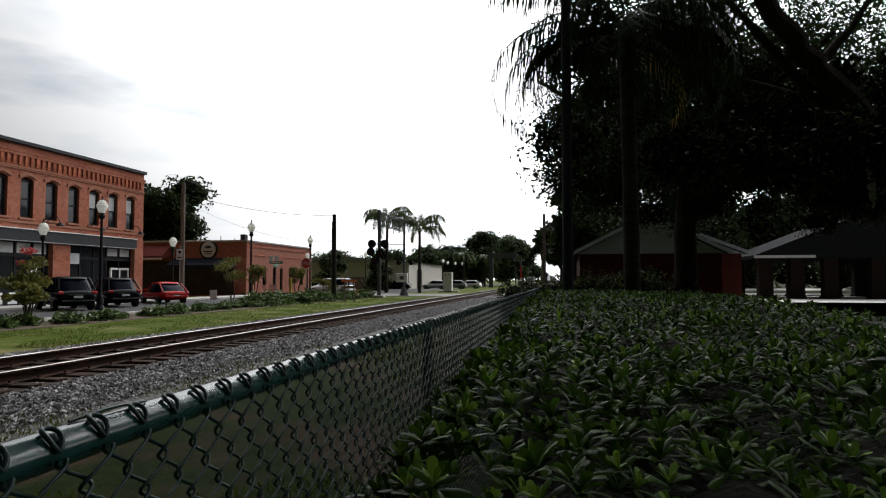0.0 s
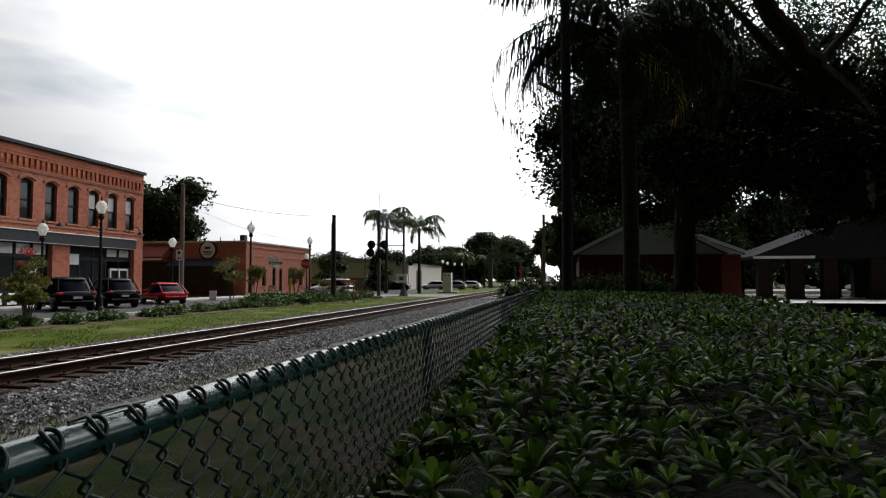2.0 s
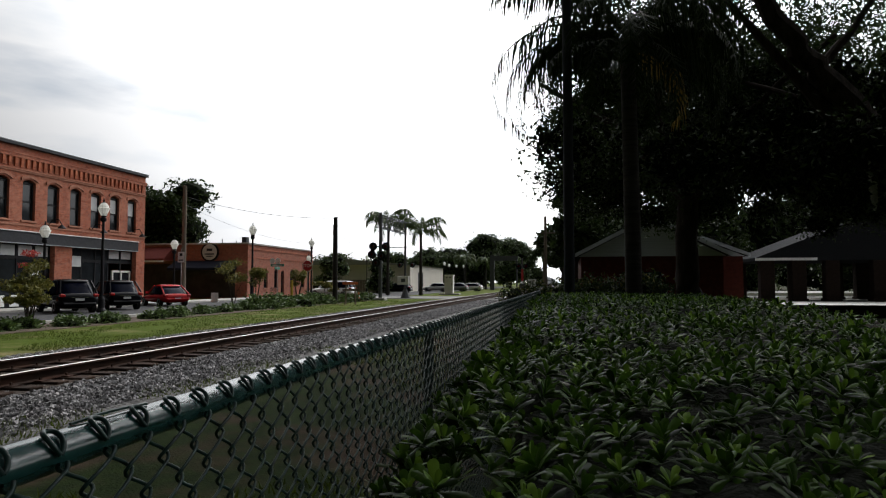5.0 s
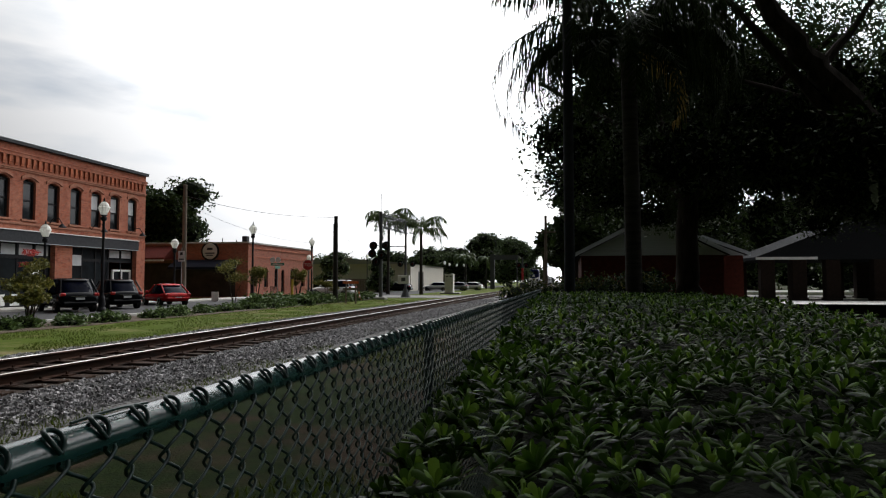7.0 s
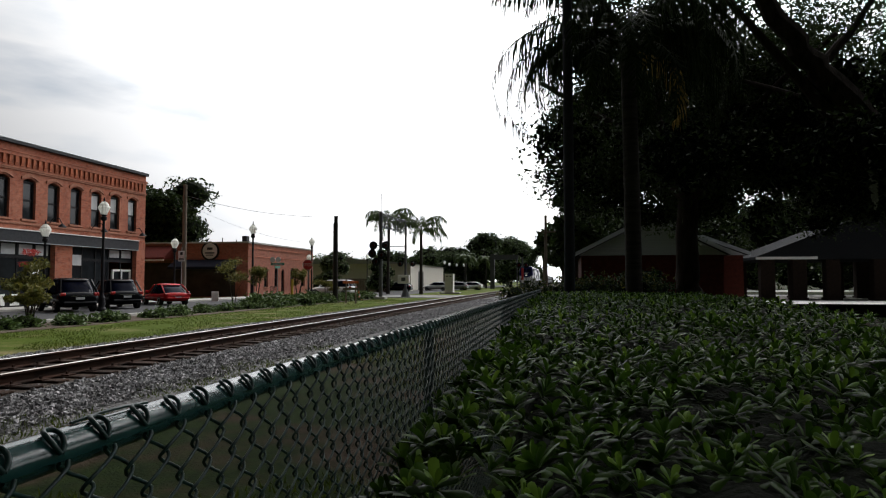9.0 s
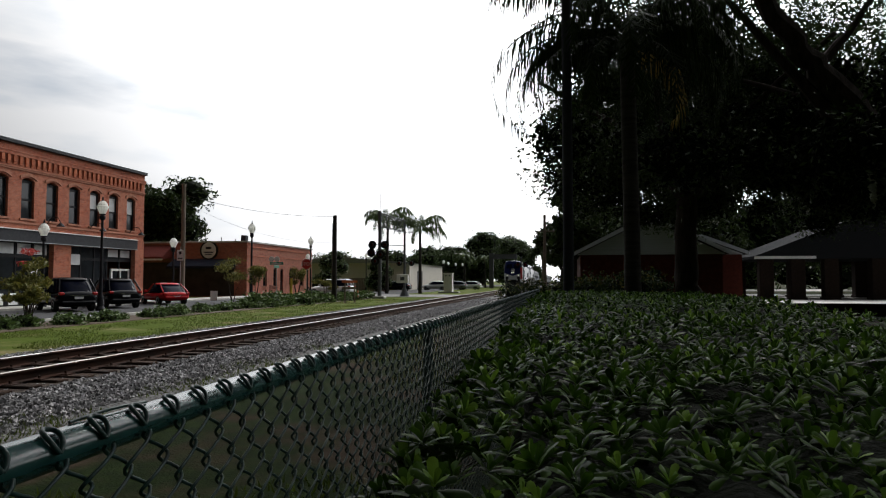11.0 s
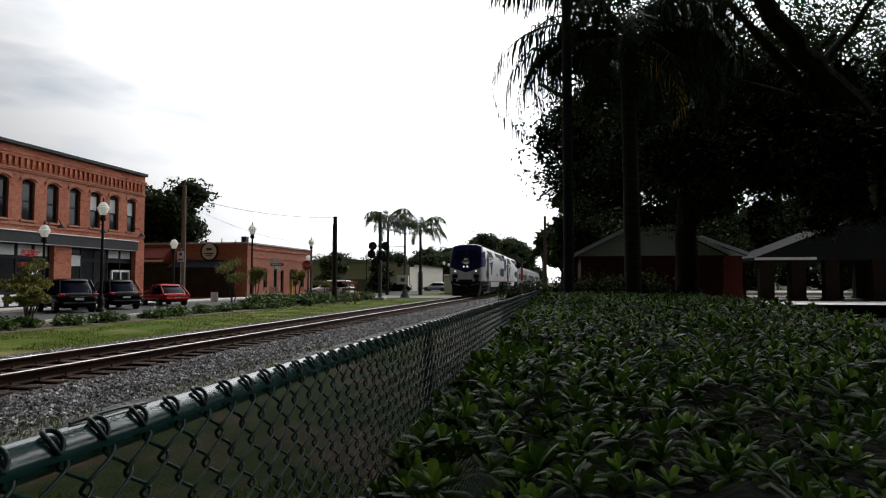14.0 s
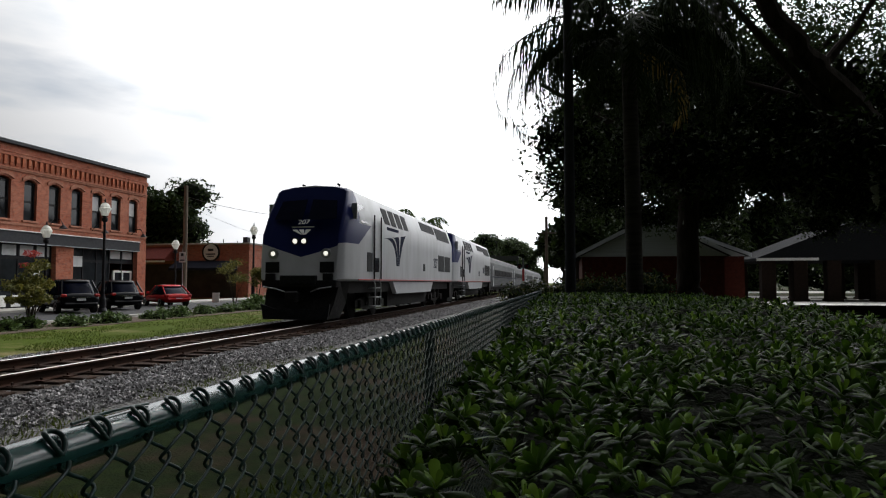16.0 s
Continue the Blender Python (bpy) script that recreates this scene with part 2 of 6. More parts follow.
M_WOODP = mat("weathered_pole_wood", (0.19, 0.155, 0.12), (0.11, 0.09, 0.07), 0.9, 10, bump=0.4, stretch=(1, 1, 0.08))
M_SILVER = mat("silver_train_paint", (0.40, 0.41, 0.43), (0.36, 0.37, 0.385), 0.4, 3, c3=(0.33, 0.33, 0.33), stain=0.35)

# ---------------------------------------------------------------- ground
GAUGE, TRACK_X, RAIL_Z = 1.51, -8.66, 0.24


def ground_z(x, y):
    """Height of the ground: flat by the street, a low ballast bed under the track, a lawn by the fence."""
    if x < -11.6:
        return 0.0
    if x < -10.6:
        return 0.035 * (x + 11.6)
    if x < -6.6:
        return 0.035
    if x < -4.2:
        return 0.035 + 0.085 * (x + 6.6) / 2.4
    return 0.12 + 0.03 * min(1, (x + 4.2) / 3)


def ground_material():
    """Lawn with bare, dry and clovery patches, and crushed stone along the track."""
    m = bpy.data.materials.new("lawn_and_ballast_ground")
    m.use_nodes = True
    nt = m.node_tree
    N, L = nt.nodes.new, nt.links.new
    b = nt.nodes["Principled BSDF"]
    b.inputs["Roughness"].default_value = 1.0
    b.inputs["Specular IOR Level"].default_value = 0.05
    tc, sep = N("ShaderNodeTexCoord"), N("ShaderNodeSeparateXYZ")
    L(tc.outputs["Object"], sep.inputs[0])

    def ramp(val, *stops):
        r = N("ShaderNodeValToRGB")
        while len(r.color_ramp.elements) < len(stops):
            r.color_ramp.elements.new(0.5)
        for e, (p, c) in zip(r.color_ramp.elements, stops):
            e.position, e.color = p, (*c, 1)
        L(val, r.inputs[0])
        return r.outputs[0]

    def tex(scale, detail=6):
        n = N("ShaderNodeTexNoise")
        n.inputs["Scale"].default_value, n.inputs["Detail"].default_value = scale, detail
        L(tc.outputs["Object"], n.inputs[0])
        return n.outputs[0]

    def mixc(f, a, c):
        x = N("ShaderNodeMix")
        x.data_type = "RGBA"
        L(f, x.inputs[0])
        L(a, x.inputs[6])
        L(c, x.inputs[7])
        return x.outputs[2]
    grass = ramp(tex(14), (0.3, (0.040, 0.060, 0.007)), (0.7, (0.073, 0.102, 0.012)))
    dry = ramp(tex(9), (0.3, (0.17, 0.13, 0.07)), (0.7, (0.25, 0.20, 0.11)))
    patch = ramp(tex(0.55), (0.52, (0, 0, 0)), (0.72, (0.75, 0.75, 0.75)))
    # thin grass on dark soil on the park side, darkened further for tree shade
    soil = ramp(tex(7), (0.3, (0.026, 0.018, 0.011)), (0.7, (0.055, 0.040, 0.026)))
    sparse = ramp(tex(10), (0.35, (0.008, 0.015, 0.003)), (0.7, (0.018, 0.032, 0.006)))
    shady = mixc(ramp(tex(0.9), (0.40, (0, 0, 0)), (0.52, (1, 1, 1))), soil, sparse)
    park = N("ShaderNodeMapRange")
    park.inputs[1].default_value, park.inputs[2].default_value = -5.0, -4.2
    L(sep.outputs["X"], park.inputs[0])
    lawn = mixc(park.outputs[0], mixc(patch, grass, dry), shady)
    vor = N("ShaderNodeTexVoronoi")
    vor.inputs["Scale"].default_value = 22
    L(tc.outputs["Object"], vor.inputs[0])
    stone = ramp(vor.outputs["Color"], (0.0, (0.03, 0.029, 0.028)), (1.0, (0.24, 0.235, 0.23)))
    # distance from the track's middle, made uneven
    def math_node(op, *v):
        n = N("ShaderNodeMath")
        n.operation = op
        for i, a in enumerate(v):
            if isinstance(a, (int, float)):
                n.inputs[i].default_value = a
            else:
                L(a, n.inputs[i])
        return n.outputs[0]
    d = math_node("SUBTRACT", sep.outputs["X"], TRACK_X + 1.0)
    d = math_node("ABSOLUTE", d)
    d = math_node("ADD", d, math_node("MULTIPLY", math_node("SUBTRACT", tex(1.3), 0.5), 1.4))
    near = ramp(math_node("DIVIDE", d, 6.0), (3.1 / 6, (1, 1, 1)), (3.5 / 6, (0, 0, 0)))
    # rust and old ties stain the stone between the rails
    bed = math_node("ABSOLUTE", math_node("SUBTRACT", sep.outputs["X"], TRACK_X))
    rusty = ramp(vor.outputs["Color"], (0.0, (0.020, 0.014, 0.010)), (1.0, (0.085, 0.060, 0.046)))
    stone = mixc(ramp(math_node("DIVIDE", bed, 3.0), (1.15 / 3, (0.9, 0.9, 0.9)), (1.75 / 3, (0, 0, 0))), stone, rusty)
    col = mixc(near, lawn, stone)
    L(col, b.inputs["Base Color"])
    bp = N("ShaderNodeBump")
    bp.inputs["Strength"].default_value, bp.inputs["Distance"].default_value = 0.7, 0.04
    L(math_node("ADD", math_node("MULTIPLY", vor.outputs["Distance"], near), math_node("MULTIPLY", tex(40), 0.6)), bp.inputs["Height"])
    L(bp.outputs[0], b.inputs["Normal"])
    return m


def build_ground():
    xs = [-1500, -600, -200, -90, -60, -40, -30, -24, -20, -16, -13, -11.6, -11.1, -10.6, -9.6, -8.6, -7.6, -6.6, -5.4, -4.2, -3.2,
          -2.2, -1.2, 0, 2, 4, 8, 14, 20, 30, 45, 70, 120, 250, 600, 1500]
    ys = [-600, -200, -60, -20, -8, -2, 0, 2, 4, 6, 9, 12, 16, 22, 30, 40, 55, 75, 100, 140, 200, 300, 500, 900, 2000, 4000]
    vs = [(x, y, ground_z(x, y)) for y in ys for x in xs]
    n = len(xs)
    fs = [(j * n + i, j * n + i + 1, (j + 1) * n + i + 1, (j + 1) * n + i) for j in range(len(ys) - 1) for i in range(n - 1)]
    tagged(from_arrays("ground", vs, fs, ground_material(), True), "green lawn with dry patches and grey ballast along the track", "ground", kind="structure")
    solid("road", boxes((-27.9, -18.9, -40, 61.0, -0.1, 0.02)), M_ASPH, "grey asphalt street with parking beside the lawn", "road", "structure")
    solid("cross_road", boxes((-120, -10.7, 61.0, 71.5, -0.1, 0.04), (-6.6, 60, 61.0, 71.5, -0.1, 0.14)), M_PALE_ROAD,
          "pale asphalt cross street over the railway", "road", "structure")
    solid("road_far", boxes((-27.9, -18.9, 71.5, 260, -0.1, 0.02)), M_ASPH, "grey asphalt street going on past the crossing", "road", "structure")
    solid("pavement", boxes((-30.4, -27.9, -40, 61.0, -0.1, 0.14), bevel=0.02), M_CONC, "pale concrete pavement along the shopfronts", "pavement", "structure")


build_ground()


def build_track():
    track = thing("railway_track", pose(0, 0, 0), "single railway track with rusty rails on timber ties in grey ballast", "railway track", kind="structure")
    prof = [(-0.07, 0.0), (0.07, 0.0), (0.07, 0.012), (0.012, 0.03), (0.012, 0.125), (0.036, 0.138), (0.036, 0.168), (-0.036, 0.168),
            (-0.036, 0.138), (-0.012, 0.125), (-0.012, 0.03), (-0.07, 0.012)]
    for s in (-1, 1):
        x0 = TRACK_X + s * GAUGE / 2
        bm = bmesh.new()
        extrude_poly(bm, [(x0 + a, RAIL_Z - 0.174 + b) for a, b in prof], "y", -30, 420)
        rail = part("rail", bm, M_RAIL, track, "rust-brown steel rail with a bright worn head")
        part("rail_head", boxes((x0 - 0.035, x0 + 0.035, -30, 420, RAIL_Z - 0.030, RAIL_Z + 0.002), bevel=0.010), M_HEAD, rail, "bright polished running surface")
    return track


TRACK = build_track()

# ---------------------------------------------------------------- wire and leaf meshes in bulk
def wires(name, lines, rad, seg, material):
    """Many thin tubes in one mesh, from polylines of equal length."""
    P = np.array(lines, dtype=float)
    n, k, _ = P.shape
    D = np.gradient(P, axis=1)
    D /= np.linalg.norm(D, axis=2, keepdims=True) + 1e-9
    up = np.array([0.83, 0.41, 0.37])
    A = np.cross(D, up)
    A /= np.linalg.norm(A, axis=2, keepdims=True) + 1e-9
    B = np.cross(D, A)
    ang = np.arange(seg) * 2 * np.pi / seg
    V = P[:, :, None] + rad * (A[:, :, None] * np.cos(ang)[None, None, :, None] + B[:, :, None] * np.sin(ang)[None, None, :, None])
    idx = np.arange(n * k * seg).reshape(n, k, seg)
    r = np.roll(idx, -1, axis=2)
    F = np.stack([idx[:, :-1], r[:, :-1], r[:, 1:], idx[:, 1:]], axis=-1).reshape(-1, 4)
    return from_arrays(name, V.reshape(-1, 3).tolist(), F.tolist(), material, True)


# ---------------------------------------------------------------- fence
FENCE_X, FENCE_Z, LINK = -0.56, 1.363, 0.036


def build_fence():
    f = thing("chain_link_fence", pose(FENCE_X, 0, 0), "green vinyl-coated chain-link fence with a round top rail", "fence")
    R = 0.0225
    part("top_rail", rod((0, -2.5, FENCE_Z), (0, 14.0, FENCE_Z), R, seg=28), M_TOPRAIL, f, "glossy dark green top rail", True)
    rng = np.random.RandomState(4)
    y00 = 0.767
    wire = 0.0026

    def web(i0, i1, per, seg, nm):
        # flattened spirals: each leg runs before or behind the plane and hooks its neighbours at the turns
        lines = []
        levels = 33
        u = np.linspace(0, levels, levels * per + 1)
        for i in range(i0, i1):
            tri = np.abs(((u + i) % 2) - 1)
            swing = 0.25 * (1 - tri) + 0.75 * (0.5 + 0.5 * np.cos(np.pi * tri))
            y = y00 + i * LINK - 0.007 + (LINK + 0.014) * swing
            leg = np.sin(np.pi * (u + i))
            x = R + 0.0065 - 0.0055 * np.sign(leg) * np.abs(leg) ** 0.7 + 0.0014 * np.sin(2.1 * u + i * 1.7)
            z = FENCE_Z - 0.006 - u * LINK
            lines.append(np.stack([x, y + rng.normal(0, 0.0006, y.shape), z], 1))
        ob = wires(nm, lines, wire, seg, M_FENCE)
        ob.parent = f
        tagged(ob, "dark green wire diamond mesh", kind="stuff")

    web(-40, 44, 10, 6, "near_mesh")
    web(44, 130, 5, 5, "mesh")
    web(130, 365, 2, 4, "far_mesh")
    # the knuckled wire ends: paired drop-shaped loops that lie over the rail
    lines = []
    th = np.linspace(0.25, 2 * np.pi - 0.25, 22)
    for j in range(-20, 182):
        yc = y00 + LINK * 2 * j + rng.normal(0, 0.0012)
        for q, lift, high, wide in ((0.0, 0.0028, 70, 0.0115),):
            tilt = rng.normal(0, 0.0012)
            ang = np.radians(6 + (high + rng.normal(0, 2)) * (0.5 - 0.5 * np.cos(th)))
            rad = R + lift + 0.002 * np.sin(th / 2)
            y = yc + q + tilt + wide * np.sin(th) * np.abs(np.sin(th / 2)) ** 0.7
            lines.append(np.stack([rad * np.cos(ang), y, FENCE_Z + rad * np.sin(ang)], 1))
    ob = wires("rail_loop", lines, wire * 1.15, 7, M_FENCE)
    ob.parent = f
    tagged(ob, "knuckled wire ends looped over the rail", kind="stuff")
    for k, y in enumerate((-0.42, 2.65, 5.7, 8.75, 11.8)):
        bm = rod((0, y, 0.0), (0, y, FENCE_Z + 0.01), 0.020, seg=14)
        lathe(bm, [(0.022, FENCE_Z - 0.03), (0.022, FENCE_Z + 0.012), (0.016, FENCE_Z + 0.024), (0.006, FENCE_Z + 0.028)], 14, pose(0, y, 0))
        post = part("post", bm, M_FENCE, f, smooth=True)
        for z in (0.35, 0.7, 1.0, 1.2):
            bm = bmesh.new()
            tube(bm, [(0.03 * math.cos(a), y + 0.03 * math.sin(a), z + 0.01 * math.sin(a * 2)) for a in np.linspace(-0.3, 6.2, 12)], 0.0022, 5)
            part("tie_wire", bm, M_FENCE, post)
    # slack ties over the top rail
    bm = bmesh.new()
    tube(bm, [(0.004 - 0.006 * k / 6, 0.80 - 0.022 * k, FENCE_Z + 0.0245 + 0.003 * math.sin(math.pi * k / 6)) for k in range(7)], 0.0022, 5)
    part("rail_tie", bm, M_FENCE, f, "loose tie wire lying along the rail")
    for y in (2.05, 3.4, 4.8):
        bm = bmesh.new()
        tube(bm, [(0.030 * math.cos(a), y + 0.10 * a / 3.1, FENCE_Z + 0.029 * math.sin(a)) for a in np.linspace(-0.5, 3.6, 12)], 0.0022, 5)
        part("rail_tie", bm, M_FENCE, f)
    return f


FENCE = build_fence()

# ---------------------------------------------------------------- hedge of leaf rosettes by the fence


def leaf_material(name, dark, light, rough=0.38, thin=0.25, spread=0.35, spec=0.16):
    """A waxy leaf, lighter from leaf to leaf, that lets a little light through."""
    m = bpy.data.materials.new(name)
    m.use_nodes = True
    nt = m.node_tree
    N, L = nt.nodes.new, nt.links.new
    b, out = nt.nodes["Principled BSDF"], nt.nodes["Material Output"]
    b.inputs["Roughness"].default_value = rough
    b.inputs["Specular IOR Level"].default_value = spec
    g = N("ShaderNodeNewGeometry")
    r = N("ShaderNodeValToRGB")
    r.color_ramp.elements[0].color, r.color_ramp.elements[1].color = (*dark, 1), (*light, 1)
    r.color_ramp.elements[0].position, r.color_ramp.elements[1].position = 0.5 - spread, 0.5 + spread
    tc, n = N("ShaderNodeTexCoord"), N("ShaderNodeTexNoise")
    n.inputs["Scale"].default_value = 1.2
    L(tc.outputs["Object"], n.inputs[0])
    add = N("ShaderNodeMath")
    add.operation = "MULTIPLY_ADD"
    L(g.outputs["Random Per Island"], add.inputs[0])
    add.inputs[1].default_value = 0.7
    sub = N("ShaderNodeMath")
    sub.operation = "MULTIPLY"
    L(n.outputs[0], sub.inputs[0])
    sub.inputs[1].default_value = 0.35
    L(sub.outputs[0], add.inputs[2])
    L(add.outputs[0], r.inputs[0])
    L(r.outputs[0], b.inputs["Base Color"])
    t, mx = N("ShaderNodeBsdfTranslucent"), N("ShaderNodeMixShader")
    L(r.outputs[0], t.inputs[0])
    mx.inputs[0].default_value = thin
    L(b.outputs[0], mx.inputs[1])
    L(t.outputs[0], mx.inputs[2])
    L(mx.outputs[0], out.inputs[0])
    return m


M_LEAF = leaf_material("waxy_hedge_leaf", (0.003, 0.011, 0.001), (0.056, 0.122, 0.012), 0.36, 0.24, spec=0.05)
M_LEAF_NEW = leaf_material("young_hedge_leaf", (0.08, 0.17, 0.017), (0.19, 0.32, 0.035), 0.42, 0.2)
M_INNER = mat("hedge_inner_shade", (0.010, 0.014, 0.006), (0.005, 0.007, 0.003), 0.95, 20, bump=0.8, bscale=35)


def rosette(rng, leaves=12, segs=4, size=0.070):
    """One whorl of spoon-shaped leaves; returns vertices and faces, and which leaves are young."""
    V, F, young = [], [], []
    for k in range(leaves):
        t = k / leaves
        az = k * 2.39996 + rng.uniform(-0.2, 0.2)
        el = radians(82 - 66 * t ** 0.9 + rng.uniform(-8, 8))
        ln = size * (0.55 + 0.55 * t ** 0.6) * rng.uniform(0.85, 1.15)
        wd = ln * 0.185 * rng.uniform(0.9, 1.15)
        out = np.array([math.cos(az), math.sin(az), 0])
        side = np.array([-math.sin(az), math.cos(az), 0])
        base = len(V)
        p = np.array([0, 0, -0.01 * t - 0.012 * t])
        curl = rng.uniform(0.15, 0.55)
        for j in range(segs + 1):
            u = j / segs if segs < 4 else (0.0, 0.34, 0.64, 0.88, 1.0)[j]
            e = el - curl * u * u * 1.6
            d = out * math.cos(e) + np.array([0, 0, math.sin(e)])
            if j:
                p = p + d * ln * (1 / segs if segs < 4 else (0.0, 0.34, 0.30, 0.24, 0.12)[j])
            up = -out * math.sin(e) + np.array([0, 0, math.cos(e)])
            w = wd * ((0.32, 0.66, 0.98, 1.0, 0.50)[j] if segs == 4 else (0.34, 0.95, 0.6)[j])
            V += [p - side * w - up * w * 0.28, p, p + side * w - up * w * 0.28]
        for j in range(segs):
            a = base + 3 * j
            F += [(a, a + 1, a + 4, a + 3), (a + 1, a + 2, a + 5, a + 4)]
            young += [t < 0.3] * 2
    return np.array(V), F, young


def hedge_top(x, y):
    rise = min(1.0, max(0.0, (y - 1.2) / 5.5))
    return 1.09 + 0.235 * rise ** 0.8 + 0.05 * noise.noise((x * 0.9, y * 0.9, 3.1)) + 0.028 * noise.noise((x * 3.1, y * 3.1, 1.7))


def build_hedge():
    h = thing("hedge", pose(0, 0, 0), "clipped waxy green hedge of leaf rosettes growing along the fence", "hedge")
    rng = random.Random(11)
    nrng = np.random.RandomState(5)
    x0, x1, y0, y1 = -0.40, 2.35, 0.75, 13.6
    # the dark body under the leaves, coloured near-black for the inner shade
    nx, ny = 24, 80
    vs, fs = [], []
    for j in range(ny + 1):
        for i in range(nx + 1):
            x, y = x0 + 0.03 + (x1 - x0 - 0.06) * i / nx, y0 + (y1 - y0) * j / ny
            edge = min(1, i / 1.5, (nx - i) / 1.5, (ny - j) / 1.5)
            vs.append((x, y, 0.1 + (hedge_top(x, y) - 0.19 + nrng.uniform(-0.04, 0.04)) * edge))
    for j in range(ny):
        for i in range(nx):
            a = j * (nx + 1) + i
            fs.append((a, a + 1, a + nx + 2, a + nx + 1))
    body = from_arrays("shade_body", vs, fs, M_INNER, False)
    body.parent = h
    # whorl meshes
    kinds = []
    for k in range(6):
        V, F, young = rosette(rng, rng.choice((10, 12, 13)), 4)
        me = bpy.data.meshes.new("rosette")
        me.from_pydata(V.tolist(), [], F)
        me.materials.append(M_LEAF)
        me.materials.append(M_LEAF_NEW)
        me.polygons.foreach_set("material_index", [1 if (y and k % 3 == 0) else 0 for y in young])
        me.polygons.foreach_set("use_smooth", [True] * len(F))
        kinds.append(me)
    far = [rosette(rng, 10, 2) for k in range(5)]
    singles, VV, FF, MI = 0, [], [], []
    near_V, near_F, near_M = [], [], []
    full = [rosette(rng, 12, 4) for k in range(6)]
    step = 0.108
    spots = []
    y = y0
    while y < y1:
        x = x0
        while x < x1:
            spots.append((x + rng.uniform(-0.035, 0.035), y + rng.uniform(-0.035, 0.035)))
            x += step * (1 if y < 5 else 1.12)
        y += step * (1 if y < 5 else 1.12)
    # sprigs that push out by the fence
    for k in range(46):
        spots.append((rng.uniform(-0.52, -0.36), rng.uniform(1.1, 3.4)))
    spots.sort(key=lambda s: s[1])
    for layer in range(2):
        for n, (x, y) in enumerate(spots):
            if layer and (y > 5 or n % 2):
                continue
            if layer:
                x, y = x + rng.uniform(-0.05, 0.05), y + rng.uniform(-0.05, 0.05)
            over = max(0.0, -0.40 - x)
            z = hedge_top(x, y) - (rng.random() ** 2 * 0.11 if not layer else rng.uniform(0.06, 0.16)) - over * rng.uniform(0.5, 3.2)
            lean_x = rng.gauss(0, 16) + (-25 if x > x1 - 0.15 else 0)
            lean_y = rng.gauss(0, 16) + (-28 if x < x0 + 0.12 else 0)
            s = rng.uniform(0.72, 1.22)
            m = Matrix.LocRotScale((x, y, z), Euler((radians(lean_x), radians(lean_y), rng.uniform(0, 6.28))), (s, s, s))
            if not layer and singles < 300 and 1.0 < y < 3.2 and n % 2 == 0:
                ob = new("rosette", kinds[rng.randrange(6)])
                ob.parent = h
                ob.matrix_basis = m
                singles += 1
                continue
            A = np.array(m)
            if y < 4.2:
                V, F, young = full[rng.randrange(6)]
                tv, tf, tm = near_V, near_F, near_M
            else:
                V, F, young = far[rng.randrange(5)]
                tv, tf, tm = VV, FF, MI
            off = sum(len(v) for v in tv[-1:]) and tv[-1][1] + len(tv[-1][0]) or 0
            tv.append((V @ A[:3, :3].T + A[:3, 3], off))
            tf.append(np.array(F) + off)
            fresh = rng.random() < (0.40 if not layer else 0.05)
            tm.append([1 if (q and fresh) else 0 for q in young])
    for nm, tv, tf, tm in (("leaves", near_V, near_F, near_M), ("far_leaves", VV, FF, MI)):
        ob = from_arrays(nm, np.concatenate([v for v, _ in tv]).tolist(), np.concatenate(tf).tolist(), M_LEAF, True)
        ob.data.materials.append(M_LEAF_NEW)
        ob.data.polygons.foreach_set("material_index", [q for t in tm for q in t])
        ob.parent = h
        tagged(ob, "glossy spoon-shaped green leaves in whorls", kind="stuff")
    return h


build_hedge()
# ---------------------------------------------------------------- train
M_UNDER = mat("grimy_black_underframe", (0.018, 0.017, 0.017), (0.010, 0.010, 0.010), 0.8, 10, bump=0.2)
M_GRILLE = mat("dark_grille", (0.025, 0.027, 0.03), (0.010, 0.011, 0.013), 0.85, 30, bump=0.3, stretch=(1, 6, 1))
M_LAMP_ON = mat("lit_headlight", (1.0, 0.96, 0.86), (1.0, 0.96, 0.86), 0.3, emit=1.5)
M_REDLINE = mat("red_sill_stripe", (0.45, 0.06, 0.05), (0.38, 0.05, 0.04), 0.5, 6)
M_STAINLESS = mat("fluted_stainless_steel", (0.13, 0.135, 0.14), (0.085, 0.09, 0.095), 0.82, 5, bump=0.35, bscale=24, stretch=(0.05, 0.05, 1.0))
M_MARK = mat("dark_blue_marking", (0.010, 0.014, 0.035), (0.008, 0.012, 0.03), 0.85, 6, spec=0.05)
M_TINT = mat("tinted_windshield", (0.003, 0.004, 0.012), (0.002, 0.003, 0.008), 0.15, 4, spec=0.02)
M_COACH_PANE = mat("sooty_coach_window", (0.010, 0.011, 0.013), (0.006, 0.007, 0.009), 0.7, 4, spec=0.03)


